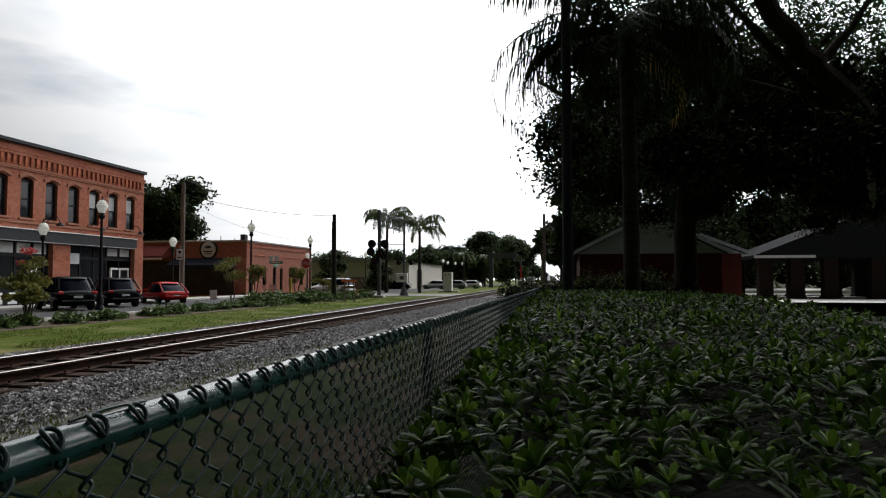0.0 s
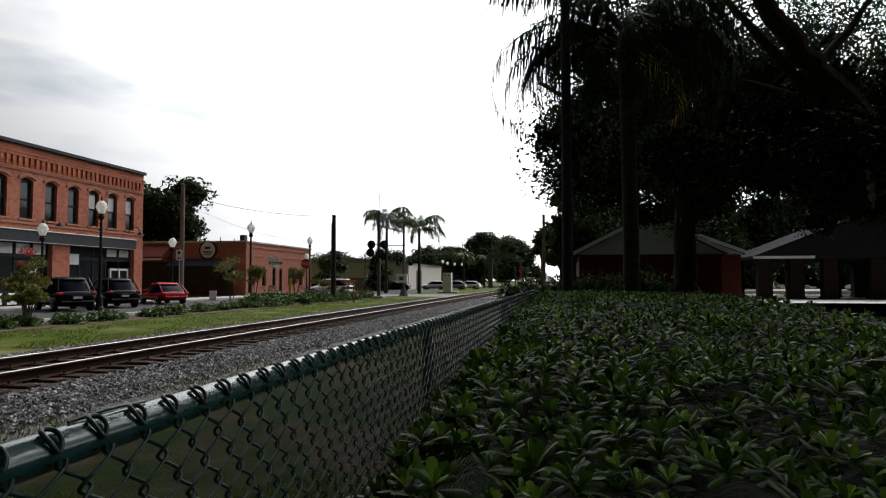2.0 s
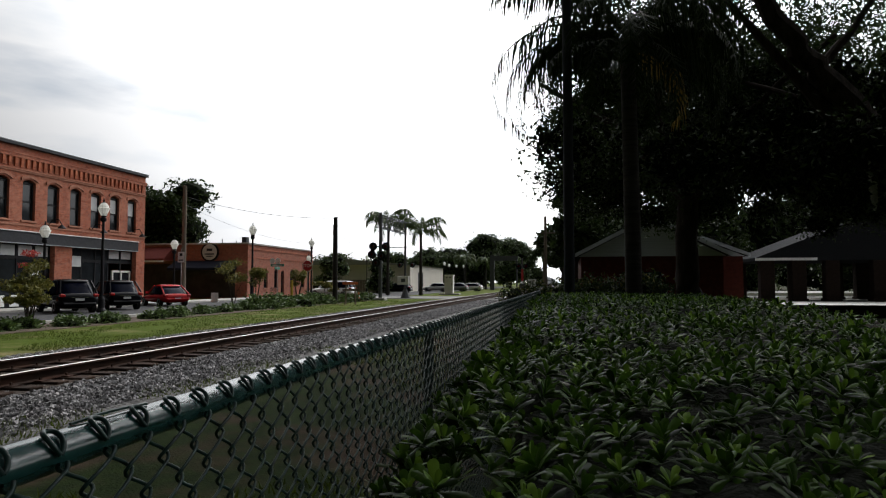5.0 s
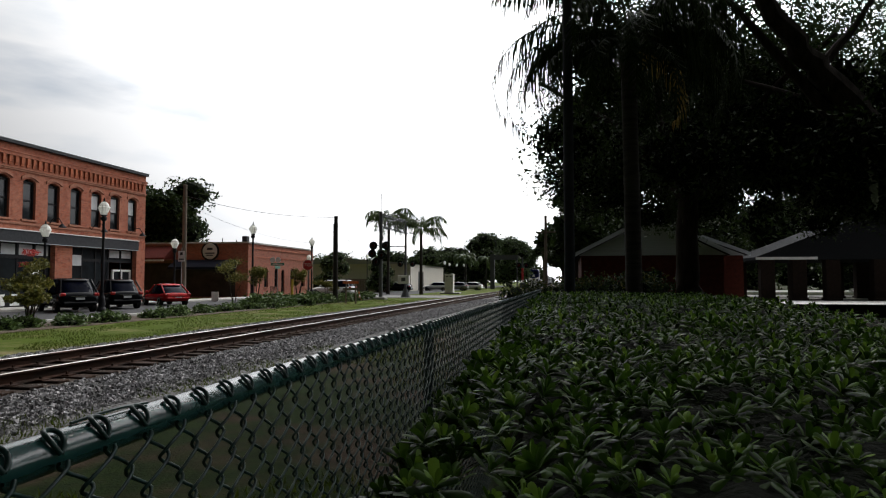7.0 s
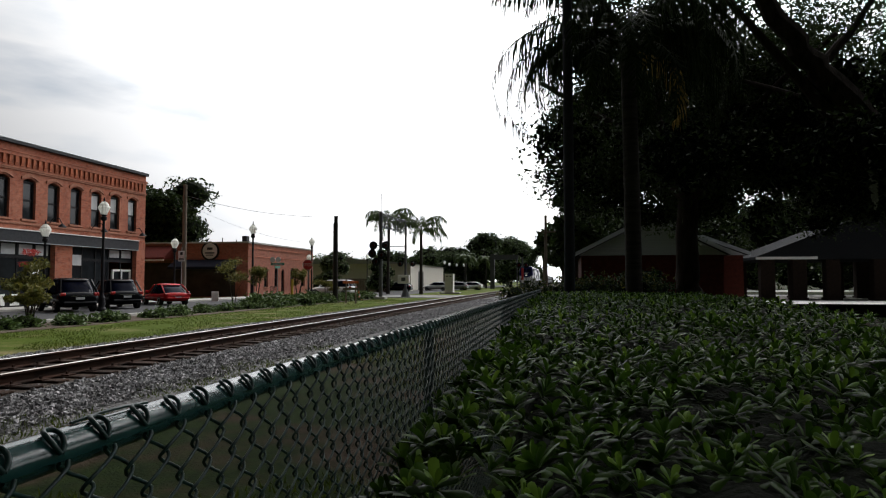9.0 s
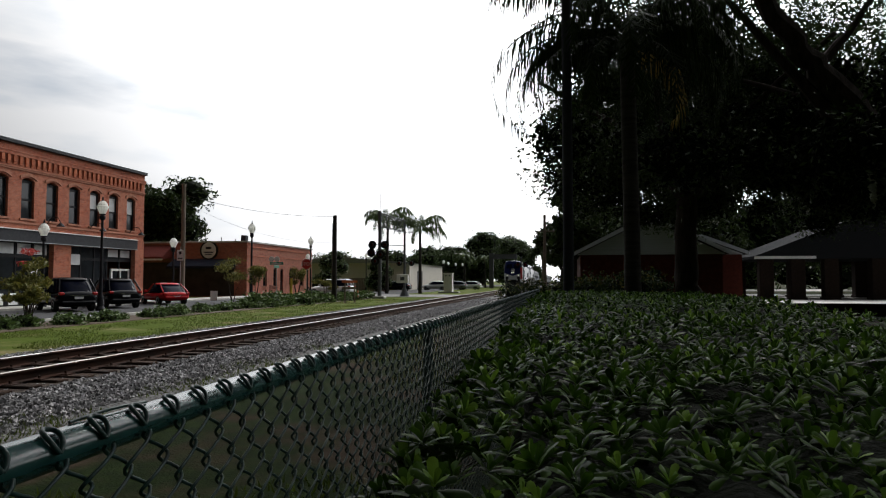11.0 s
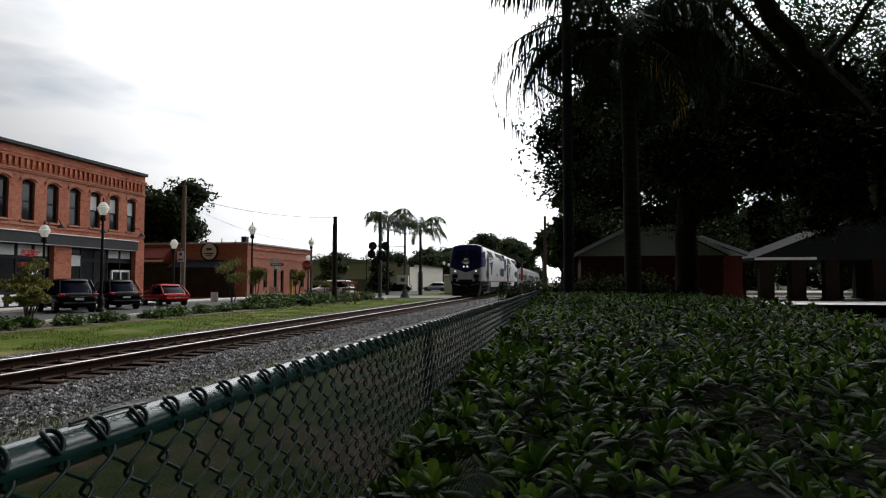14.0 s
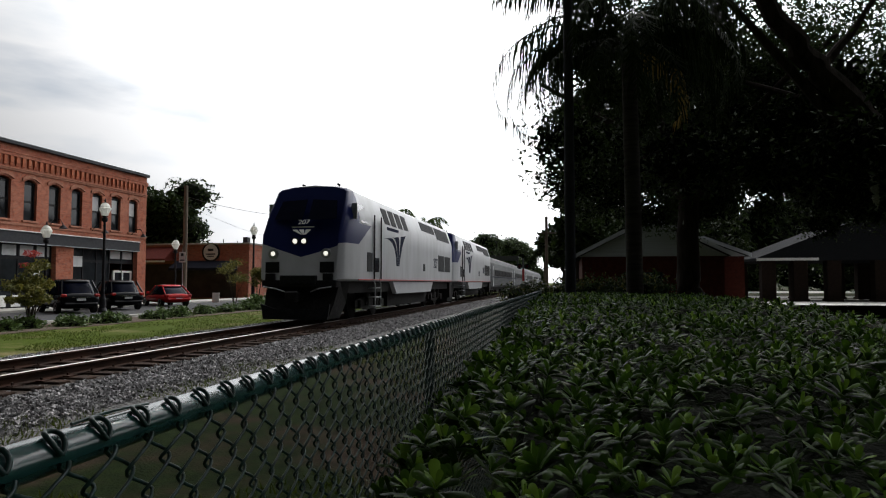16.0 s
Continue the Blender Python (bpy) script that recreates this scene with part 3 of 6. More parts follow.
def livery():
    """Silver body paint with a deep blue mask over the cab, cut to a point at the front."""
    m = bpy.data.materials.new("silver_and_blue_livery")
    m.use_nodes = True
    nt = m.node_tree
    N, L = nt.nodes.new, nt.links.new
    b = nt.nodes["Principled BSDF"]
    b.inputs["Roughness"].default_value = 0.45
    b.inputs["Specular IOR Level"].default_value = 0.15
    tc, s = N("ShaderNodeTexCoord"), N("ShaderNodeSeparateXYZ")
    L(tc.outputs["Object"], s.inputs[0])

    def f(op, a, c):
        n = N("ShaderNodeMath")
        n.operation = op
        for i, v in enumerate((a, c)):
            if isinstance(v, (int, float)):
                n.inputs[i].default_value = v
            elif v is not None:
                L(v, n.inputs[i])
        return n.outputs[0]
    x, y, z = f("ABSOLUTE", s.outputs[0], None), s.outputs[1], s.outputs[2]
    c1 = f("GREATER_THAN", z, f("ADD", 2.16, f("MULTIPLY", x, 0.33)))
    c2 = f("GREATER_THAN", z, f("ADD", 1.80, f("MULTIPLY", y, 0.53)))
    c3 = f("LESS_THAN", y, f("MULTIPLY", f("SUBTRACT", 5.25, z), 2.0))
    c4 = f("MAXIMUM", f("LESS_THAN", z, 3.40), f("LESS_THAN", y, f("ADD", 1.0, f("MULTIPLY", z, 0.2))))
    blue = f("MULTIPLY", f("MULTIPLY", f("MULTIPLY", c1, c2), c3), c4)
    n = N("ShaderNodeTexNoise")
    n.inputs["Scale"].default_value, n.inputs["Detail"].default_value = 1.1, 6
    mp = N("ShaderNodeMapping")
    mp.inputs["Scale"].default_value = (1, 1.4, 0.35)
    L(tc.outputs["Object"], mp.inputs[0])
    L(mp.outputs[0], n.inputs[0])
    grime = N("ShaderNodeValToRGB")
    grime.color_ramp.elements[0].position, grime.color_ramp.elements[0].color = 0.35, (0.34, 0.345, 0.355, 1)
    grime.color_ramp.elements[1].position, grime.color_ramp.elements[1].color = 0.62, (0.41, 0.42, 0.44, 1)
    L(n.outputs[0], grime.inputs[0])
    mx = N("ShaderNodeMix")
    mx.data_type = "RGBA"
    L(blue, mx.inputs[0])
    L(grime.outputs[0], mx.inputs[6])
    mx.inputs[7].default_value = (0.002, 0.007, 0.062, 1)
    L(mx.outputs[2], b.inputs["Base Color"])
    return m


M_LIVERY = livery()


def loft(bm, rings, close_ends=True):
    vs = [[bm.verts.new(Vector(p)) for p in r] for r in rings]
    n = len(vs[0])
    for a, b in zip(vs, vs[1:]):
        for k in range(n):
            bm.faces.new((a[k], a[(k + 1) % n], b[(k + 1) % n], b[k]))
    if close_ends:
        bm.faces.new(vs[0][::-1])
        bm.faces.new(vs[-1])
    bmesh.ops.recalc_face_normals(bm, faces=bm.faces)
    return bm


def side_panel(y0, y1, z0, z1, sx, proud=0.012, z_bend=3.62, lean=0.352):
    """A thin plate on the flank, which leans inwards above z_bend."""
    bm = bmesh.new()

    def at(y, z, o):
        x = 1.52 - max(0, z - z_bend) * lean + o
        return bm.verts.new(Vector((sx * x, y, z)))
    a = [at(y, z, proud) for y, z in ((y0, z0), (y1, z0), (y1, z1), (y0, z1))]
    b = [at(y, z, -0.03) for y, z in ((y0, z0), (y1, z0), (y1, z1), (y0, z1))]
    bm.faces.new(a), bm.faces.new(b[::-1])
    for k in range(4):
        bm.faces.new((a[k], b[k], b[(k + 1) % 4], a[(k + 1) % 4]))
    bmesh.ops.recalc_face_normals(bm, faces=bm.faces)
    return bm


def flank_shape(pts, sx, proud, depth=0.02):
    bm = bmesh.new()
    return extrude_poly(bm, pts, "x", sx * (1.52 + proud), sx * (1.52 - depth))


def wheelset(parent, y, r=0.51):
    bm = bmesh.new()
    for s in (-1, 1):
        lathe(bm, [(0.1, -0.07), (r - 0.06, -0.06), (r, -0.06), (r - 0.008, 0.05), (r + 0.025, 0.052), (r + 0.025, 0.075), (r - 0.08, 0.08), (0.1, 0.08)], 24,
              Matrix.Translation((s * 0.757, 0, 0)) @ Euler((0, radians(-90 * s), 0)).to_matrix().to_4x4())
    cyl(bm, (-0.9, 0, 0), (0.9, 0, 0), 0.09, seg=10)
    for k in range(4):
        a = k * math.pi / 2 + 0.4
        cyl(bm, (-0.84, 0.3 * math.cos(a), 0.3 * math.sin(a)), (0.84, 0.3 * math.cos(a), 0.3 * math.sin(a)), 0.035, seg=6)
    return part("wheelset", bm, M_UNDER, parent, "grimy steel wheels on an axle", at=pose(0, y, r))


def truck(parent, yc, half=1.37):
    bm = bmesh.new()
    for s in (-1, 1):
        extrude_poly(bm, [(yc - half - 0.45, 0.42), (yc - half - 0.45, 0.66), (yc - 0.7, 0.78), (yc + 0.7, 0.78), (yc + half + 0.45, 0.66), (yc + half + 0.45, 0.42),
                          (yc + half - 0.35, 0.42), (yc + 0.6, 0.30), (yc - 0.6, 0.30), (yc - half + 0.35, 0.42)], "x", s * 0.98, s * 1.10)
        for q in (-1, 1):
            box(bm, s * 0.95, s * 1.22, yc + q * half - 0.16, yc + q * half + 0.16, 0.36, 0.68, 0.02)
            cyl(bm, (s * 1.12, yc + q * 0.55, 0.45), (s * 1.12, yc + q * 0.55, 0.95), 0.12, seg=10)
            cyl(bm, (s * 1.2, yc + q * 0.9, 0.50), (s * 1.2, yc + q * 0.3, 1.0), 0.04, seg=8)
    box(bm, -1.0, 1.0, yc - 0.35, yc + 0.35, 0.45, 0.95)
    return part("truck", bm, M_UNDER, parent, "black sprung truck frame")


def logo(parent, y, z, sx, material, name="logo"):
    """Three curved blades that spread from one point."""
    bm = bmesh.new()

    def at(u, t):
        a, b, c = (1 - t) ** 2, 2 * t * (1 - t), t * t
        return (y + a * 3.6 * u + b * (1.9 + 1.1 * u) + c * (1.95 + 0.45 * u), z + a * (0.70 + 0.34 * u) + b * (0.85 + 0.02 * u) - c * 0.34)
    for u0, u1 in ((0.0, 0.25), (0.36, 0.62), (0.74, 1.0)):
        ts = [k / 7 for k in range(8)]
        extrude_poly(bm, [at(u0, t) for t in ts] + [at(u1, t) for t in ts[::-1]], "x", sx * 1.531, sx * 1.50)
    return part(name, bm, material, parent, "dark sweeping three-bladed emblem")


def build_loco():
    lo = thing("locomotive", pose(0, 0, 0), "silver diesel passenger locomotive with a deep blue cab mask", "locomotive", "train")

    def ring(w, yf, drop=0.0, lean=0.31):
        half = [(0.92 * w, 1.36), (w, 1.44), (w, 2.2), (w, 2.9), (w, 3.62), (w - lean, 4.50 - drop), (w - lean - 0.10, 4.60 - drop), (w * 0.55, 4.70 - drop), (0.0, 4.76 - drop)]
        full = half + [(-x, z) for x, z in half[-2::-1]]
        return [(x, yf(z), z) for x, z in full]
    bm = bmesh.new()
    rake = lambda z: max(0.0, z - 2.75) * 0.62
    loft(bm, [ring(1.31, lambda z: 0.02 + rake(z), 0.06, 0.08), ring(1.38, lambda z: 0.08 + rake(z), 0.03, 0.09), ring(1.46, lambda z: 0.42 + rake(z) * 1.03, 0.0, 0.14),
              ring(1.50, lambda z: 1.25 + rake(z) * 0.45, 0.0, 0.22), ring(1.52, lambda z: 2.4), ring(1.52, lambda z: 10.0), ring(1.52, lambda z: 20.25)])
    body = part("body", bm, M_LIVERY, lo, "silver body with blue cab mask", True)
    # cab front
    for s in (-1, 1):
        bm = bmesh.new()
        pts = [(s * 0.10, 3.42), (s * 1.10, 3.46), (s * 0.98, 4.12), (s * 0.10, 4.18)]
        a = [bm.verts.new((x, 0.02 + rake(z) - 0.012, z)) for x, z in pts]
        b = [bm.verts.new((x, 0.02 + rake(z) + 0.02, z)) for x, z in pts]
        bm.faces.new(a), bm.faces.new(b[::-1])
        for k in range(4):
            bm.faces.new((a[k], b[k], b[(k + 1) % 4], a[(k + 1) % 4]))
        bmesh.ops.recalc_face_normals(bm, faces=bm.faces)
        part("windshield", bm, M_TINT, lo, "dark raked windshield pane")
        x = s * 0.155
        bm = bmesh.new()
        lathe(bm, [(0.13, 0.0), (0.135, 0.05), (0.11, 0.06)], 18, Matrix.Translation((x, 0.03, 2.68)) @ Euler((radians(90), 0, 0)).to_matrix().to_4x4())
        hl = part("headlight", bm, M_BLACK, lo)
        bm = bmesh.new()
        lathe(bm, [(0.08, 0.0), (0.075, 0.012), (0.045, 0.024)], 18, Matrix.Translation((x, -0.033, 2.68)) @ Euler((radians(90), 0, 0)).to_matrix().to_4x4())
        part("lens", bm, M_LAMP_ON, hl, "lit white lens")
        x = s * 0.92
        bm = bmesh.new()
        lathe(bm, [(0.17, 0.0), (0.17, 0.05), (0.13, 0.06)], 18, Matrix.Translation((x, 0.03, 2.27)) @ Euler((radians(90), 0, 0)).to_matrix().to_4x4())
        dl = part("ditch_light", bm, M_STEEL, lo)
        bm = bmesh.new()
        lathe(bm, [(0.075, 0.0), (0.07, 0.01), (0.045, 0.022)], 18, Matrix.Translation((x, -0.033, 2.27)) @ Euler((radians(90), 0, 0)).to_matrix().to_4x4())
        part("lens", bm, M_LAMP_ON, dl, "lit lens")
        part("marker_box", boxes((s * 0.95 - 0.24, s * 0.95 + 0.24, -0.02, 0.06, 1.64, 2.0), bevel=0.01), M_BLACK, lo, "black recessed panel")
        part("corner_step", boxes((s * 1.0 - 0.16, s * 1.0 + 0.16, -0.10, 0.06, 1.38, 1.62), bevel=0.02), M_BLACK, lo)
        # side mirrors, cab glass, door, vents and marks
        part("mirror", boxes((s * 1.41, s * 1.60, 1.10, 1.17, 3.50, 4.05), bevel=0.015), M_STEEL, lo, "tall wing mirror")
        part("cab_window", side_panel(1.85, 2.55, 3.45, 4.15, s), M_GLASS, lo)
        part("cab_window", side_panel(2.66, 3.05, 3.42, 4.08, s), M_SILVER, lo, "pale cab side window")
        d = part("cab_door", side_panel(3.35, 4.25, 1.60, 3.58, s, 0.006), M_SILVER, lo)
        for y in (3.35, 4.25):
            part("grab_rail", rod((s * 1.56, y, 1.45), (s * 1.56, y, 3.85), 0.028, seg=8), M_BLACK, lo)
        part("door_pane", side_panel(3.5, 4.05, 1.72, 2.25, s, 0.014), M_GLASS, d)
        part("battery_box", side_panel(2.55, 3.2, 1.72, 2.42, s, 0.014), M_GRILLE, lo)
        for k in range(4):
            part("vent", side_panel(4.95 + 1.05 * k, 5.72 + 1.05 * k, 3.66, 4.32, s, 0.02), M_GRILLE, lo, "slanted dark vent")
        part("roof_grille", side_panel(12.0, 15.4, 3.95, 4.40, s, 0.02), M_GRILLE, lo)
        part("roof_grille", side_panel(15.7, 19.6, 3.72, 4.40, s, 0.02), M_GRILLE, lo)
        part("rear_grille", side_panel(15.9, 17.6, 1.95, 2.85, s, 0.014), M_GRILLE, lo)
        part("rear_grille", side_panel(17.8, 19.6, 1.95, 2.85, s, 0.014), M_GRILLE, lo)
        part("filler_cap", side_panel(12.0, 12.35, 1.9, 2.25, s, 0.02), M_GRILLE, lo)
        part("sill_stripe", boxes((s * 1.505 - 0.02, s * 1.505 + 0.025, 1.6, 20.2, 1.40, 1.44)), M_REDLINE, lo, "thin red stripe on the sill")
        part("tank_skirt", extrude_poly(bmesh.new(), [(6.3, 1.36), (6.9, 0.85), (14.0, 0.85), (14.6, 1.36)], "x", s * 1.48, s * 1.30), M_SILVER, lo, "silver fuel tank skirt")
        logo(lo, 4.75, 2.36, s, M_MARK)
        part("name_bar", boxes((s * 1.52 - 0.012, s * 1.52 + 0.012, 5.2, 7.0, 3.44, 3.56)), M_MARK, lo, "small dark marking bar")
        rot = Euler((radians(90), 0, radians(90 * s))).to_matrix().to_4x4()
        part("number", text_bm("207", 0.75, Matrix.Translation((s * 1.527, 15.1, 2.35)) @ rot), M_MARK, lo, "dark running number 207")
        # steps and rails at the cab door
        bm = bmesh.new()
        for y in (3.4, 4.15):
            tube(bm, [(s * 1.5, y, 1.5), (s * 1.58, y, 1.25), (s * 1.58, y, 0.35)], 0.022, 6)
        for z in (0.4, 0.75, 1.1):
            box(bm, min(s * 1.3, s * 1.6), max(s * 1.3, s * 1.6), 3.4, 4.15, z, z + 0.04)
        part("step_ladder", bm, M_STEEL, lo, "grey steel step ladder")
        bm = bmesh.new()
        tube(bm, [(s * 0.45, -0.12, 1.02), (s * 0.75, -0.22, 1.12), (s * 1.18, -0.18, 1.18)], 0.022, 6)
        part("hand_rail", bm, M_STEEL, lo, "pale bent hand rail")
    # pilot, bumper and coupler
    bm = bmesh.new()
    loft(bm, [[(-1.28, 0.35, 1.36), (1.28, 0.35, 1.36), (1.20, 0.0, 0.62), (1.10, -0.28, 0.14), (-1.10, -0.28, 0.14), (-1.20, 0.0, 0.62)],
              [(-1.42, 0.9, 1.36), (1.42, 0.9, 1.36), (1.30, 0.9, 0.62), (1.22, 0.5, 0.14), (-1.22, 0.5, 0.14), (-1.30, 0.9, 0.62)]])
    part("pilot", bm, M_UNDER, lo, "black wedge-shaped pilot")
    part("plow_edge", extrude_poly(bmesh.new(), [(-1.10, 0.12), (1.10, 0.12), (1.18, 0.62), (0.7, 0.46), (-0.7, 0.46), (-1.18, 0.62)], "y", -0.33, -0.24), M_GRILLE, lo, "scuffed grey plow blade")
    part("bumper", boxes((-1.3, 1.3, -0.06, 0.4, 1.16, 1.40), bevel=0.03), M_BLACK, lo)
    part("anticlimber", boxes((-0.62, 0.62, -0.16, 0.1, 1.28, 1.55), bevel=0.02), M_BLACK, lo, "ribbed black anticlimber")
    bm = boxes((-0.14, 0.14, -0.55, 0.3, 0.72, 0.98), bevel=0.03)
    box(bm, -0.2, 0.2, -0.7, -0.45, 0.66, 1.04, 0.04)
    part("coupler", bm, M_UNDER, lo)
    part("number", text_bm("207", 0.27, Matrix.Translation((0.0, 0.02 + rake(3.3) - 0.012, 3.34)) @ Euler((radians(90 - 31.8), 0, 0)).to_matrix().to_4x4()), M_WHITE, lo, "white running number 207")
    bm = bmesh.new()
    for k in range(3):
        x = -0.42 + 0.30 * k
        extrude_poly(bm, [(x * 0.8, 0.09), (x * 0.8 + 0.17, 0.09), (0.05 + 0.06 * k, -0.11), (0.0 + 0.06 * k, -0.11)], "y", -0.012, 0.02)
    bmesh.ops.transform(bm, matrix=Matrix.Translation((-0.02, 0.02 + rake(3.0), 3.0)) @ Euler((radians(-31.8), 0, 0)).to_matrix().to_4x4(), verts=bm.verts)
    part("front_emblem", bm, M_WHITE, lo, "white three-bladed emblem")
    part("front_bar", boxes((-0.38, 0.38, 0.25, 0.33, 3.16, 3.185)), M_WHITE, lo)
    # roof gear and underframe
    bm = boxes((-0.5, 0.5, 6.5, 8.5, 4.5, 4.66), (-0.7, 0.7, 12.5, 15.0, 4.5, 4.68), (-0.7, 0.7, 16.0, 19.0, 4.5, 4.68), bevel=0.04)
    part("roof_hatch", bm, M_SILVER, lo)
    bm = bmesh.new()
    for x in (-0.55, 0.75):
        cyl(bm, (x, 1.7, 4.6), (x, 1.7, 4.78), 0.03, seg=8)
        cyl(bm, (x, 1.55, 4.78), (x, 1.75, 4.78), 0.045, 0.03, seg=10)
    part("horn", bm, M_UNDER, lo, "roof horns and beacon")
    part("underframe", boxes((-1.3, 1.3, 0.9, 20.0, 0.95, 1.38), (-1.15, 1.15, 6.6, 14.2, 0.32, 0.95)), M_UNDER, lo)
    part("rear_step", boxes((-1.45, 1.45, 19.8, 20.3, 0.4, 1.38)), M_UNDER, lo)
    sets = []
    for yc in (4.3, 16.9):
        truck(lo, yc)
        sets += [wheelset(lo, yc - 1.37), wheelset(lo, yc + 1.37)]
    return lo


def build_coach():
    co = thing("passenger_coach", pose(0, 0, 0), "fluted stainless steel passenger coach with a dark window band", "railway coach", "train")
    half = [(1.30, 0.85), (1.46, 1.05), (1.55, 1.9), (1.55, 2.6), (1.44, 3.25), (1.18, 3.72), (0.7, 3.98), (0.0, 4.06)]
    full = half + [(-x, z) for x, z in half[-2::-1]]
    bm = bmesh.new()
    loft(bm, [[(x * 0.94, 0, z * 0.99) for x, z in full], [(x, 0.35, z) for x, z in full], [(x, 25.3, z) for x, z in full], [(x * 0.94, 25.65, z * 0.99) for x, z in full]])
    part("body", bm, M_STAINLESS, co, "fluted stainless steel shell")
    for s in (-1, 1):
        part("window_band", boxes((s * 1.535 - 0.03, s * 1.535 + 0.03, 2.6, 23.0, 1.98, 2.62), bevel=0.01), M_UNDER, co, "dark window band")
        part("stripe", boxes((s * 1.535 - 0.025, s * 1.535 + 0.025, 0.6, 25.0, 1.84, 1.92)), M_MARK, co)
        for k in range(11):
            part("window", boxes((s * 1.545 - 0.03, s * 1.545 + 0.03, 3.1 + k * 1.8, 4.5 + k * 1.8, 2.06, 2.54), bevel=0.01), M_COACH_PANE, co)
        for y in (1.1, 23.9):
            part("door", boxes((s * 1.52 - 0.04, s * 1.52 + 0.03, y - 0.1, y + 0.75, 0.95, 2.95), bevel=0.01), M_STEEL, co)
    part("underframe", boxes((-1.2, 1.2, 0.5, 25.2, 0.6, 0.95), (-1.1, 1.1, 8, 11, 0.35, 0.9), (-1.1, 1.1, 13, 17, 0.35, 0.9)), M_UNDER, co)
    part("gangway", boxes((-0.6, 0.6, -0.25, 0.1, 0.9, 3.1), (-0.6, 0.6, 25.5, 25.9, 0.9, 3.1)), M_UNDER, co)
    for yc in (3.6, 22.1):
        truck(co, yc, 1.3)
        wheelset(co, yc - 1.3, 0.46), wheelset(co, yc + 1.3, 0.46)
    return co


LOCO = build_loco()
LOCO_B = copy_thing(LOCO, pose(0, 0, 0))
COACH = build_coach()
COACHES = [COACH] + [copy_thing(COACH, pose(0, 0, 0)) for k in range(6)]


def nose_y(t):
    """How far along the track the train's nose stands at t seconds."""
    s = 16.0 - t
    return 20.25 + 18.6 * s - 0.15 * s * s


def motions():
    cars = [(LOCO, 0.0, 0.51), (LOCO_B, 21.05, 0.51)] + [(c, 42.2 + 26.0 * k, 0.46) for k, c in enumerate(COACHES)]
    for ob, back, r in cars:
        walk(ob, [(k * 0.25, pose(TRACK_X, nose_y(k * 0.25) + back, RAIL_Z)) for k in range(65)])
        for w in [c for c in ob.children if c.name.startswith("wheelset")]:
            y = w.location.y
            walk(w, [(k / 30, pose(0, y, r, math.degrees(nose_y(k / 30) / r) % 360)) for k in range(481)])
    # a white car drives in beyond the park and stops
    stops = [(0.0, 52.0), (2.0, 41.0), (4.0, 25.6), (5.2, 22.0), (6.3, 20.4), (7.0, 20.8), (16.0, 20.8)]
    walk(VISITOR, [(t, pose(x, 100.5, 0.16, 0, 0, 100)) for t, x in stops])
# ---------------------------------------------------------------- buildings along the street
M_BLIND = mat("pale_window_blind", (0.55, 0.56, 0.56), (0.45, 0.46, 0.47), 0.7, 3)
M_NAVY = mat("navy_awning_canvas", (0.018, 0.02, 0.032), (0.013, 0.015, 0.025), 0.85, 14, bump=0.2)
M_MAROON = mat("maroon_awning_canvas", (0.14, 0.03, 0.022), (0.10, 0.022, 0.018), 0.8, 8, bump=0.15)
M_DIM = mat("dark_interior_and_shade", (0.05, 0.045, 0.04), (0.03, 0.028, 0.025), 0.9, 1.5)
M_STONE_T = mat("weathered_stone_trim", (0.36, 0.165, 0.11), (0.27, 0.12, 0.08), 0.85, 6, bump=0.2)
FX = -30.4       # the plane of the shopfronts


def arch_fill(bm, y0, y1, z_spring, z_crown, z_top, x0, x1):
    """Masonry over an opening with a segmental arch cut out of it."""
    n = 8
    pts = [(y0, z_top), (y0, z_spring)]
    for k in range(1, n):
        u = k / n
        pts.append((y0 + (y1 - y0) * u, z_spring + (z_crown - z_spring) * (1 - (2 * u - 1) ** 2)))
    pts += [(y1, z_spring), (y1, z_top)]
    extrude_poly(bm, pts, "x", x0, x1)


def sash_window(parent, yc, w, z0, z1, x, blind):
    """A tall two-light sash set back in its opening."""
    win = part("window", boxes((x - 0.05, x + 0.05, yc - w / 2, yc - w / 2 + 0.09, z0, z1), (x - 0.05, x + 0.05, yc + w / 2 - 0.09, yc + w / 2, z0, z1),
                               (x - 0.05, x + 0.05, yc - w / 2 + 0.09, yc + w / 2 - 0.09, z0, z0 + 0.1), (x - 0.05, x + 0.05, yc - w / 2 + 0.09, yc + w / 2 - 0.09, z1 - 0.14, z1),
                               (x - 0.04, x + 0.06, yc - w / 2 + 0.09, yc + w / 2 - 0.09, (z0 + z1) / 2 - 0.05, (z0 + z1) / 2 + 0.05)), M_BLACK, parent, "black-framed sash window")
    zm = (z0 + z1) / 2
    part("pane", boxes((x - 0.02, x - 0.005, yc - w / 2 + 0.08, yc + w / 2 - 0.08, z0 + 0.09, zm - 0.04)), M_GLASS, win)
    part("pane", boxes((x - 0.02, x - 0.005, yc - w / 2 + 0.08, yc + w / 2 - 0.08, zm + 0.04, z1 - 0.13)), M_BLIND if blind else M_GLASS, win)
    return win


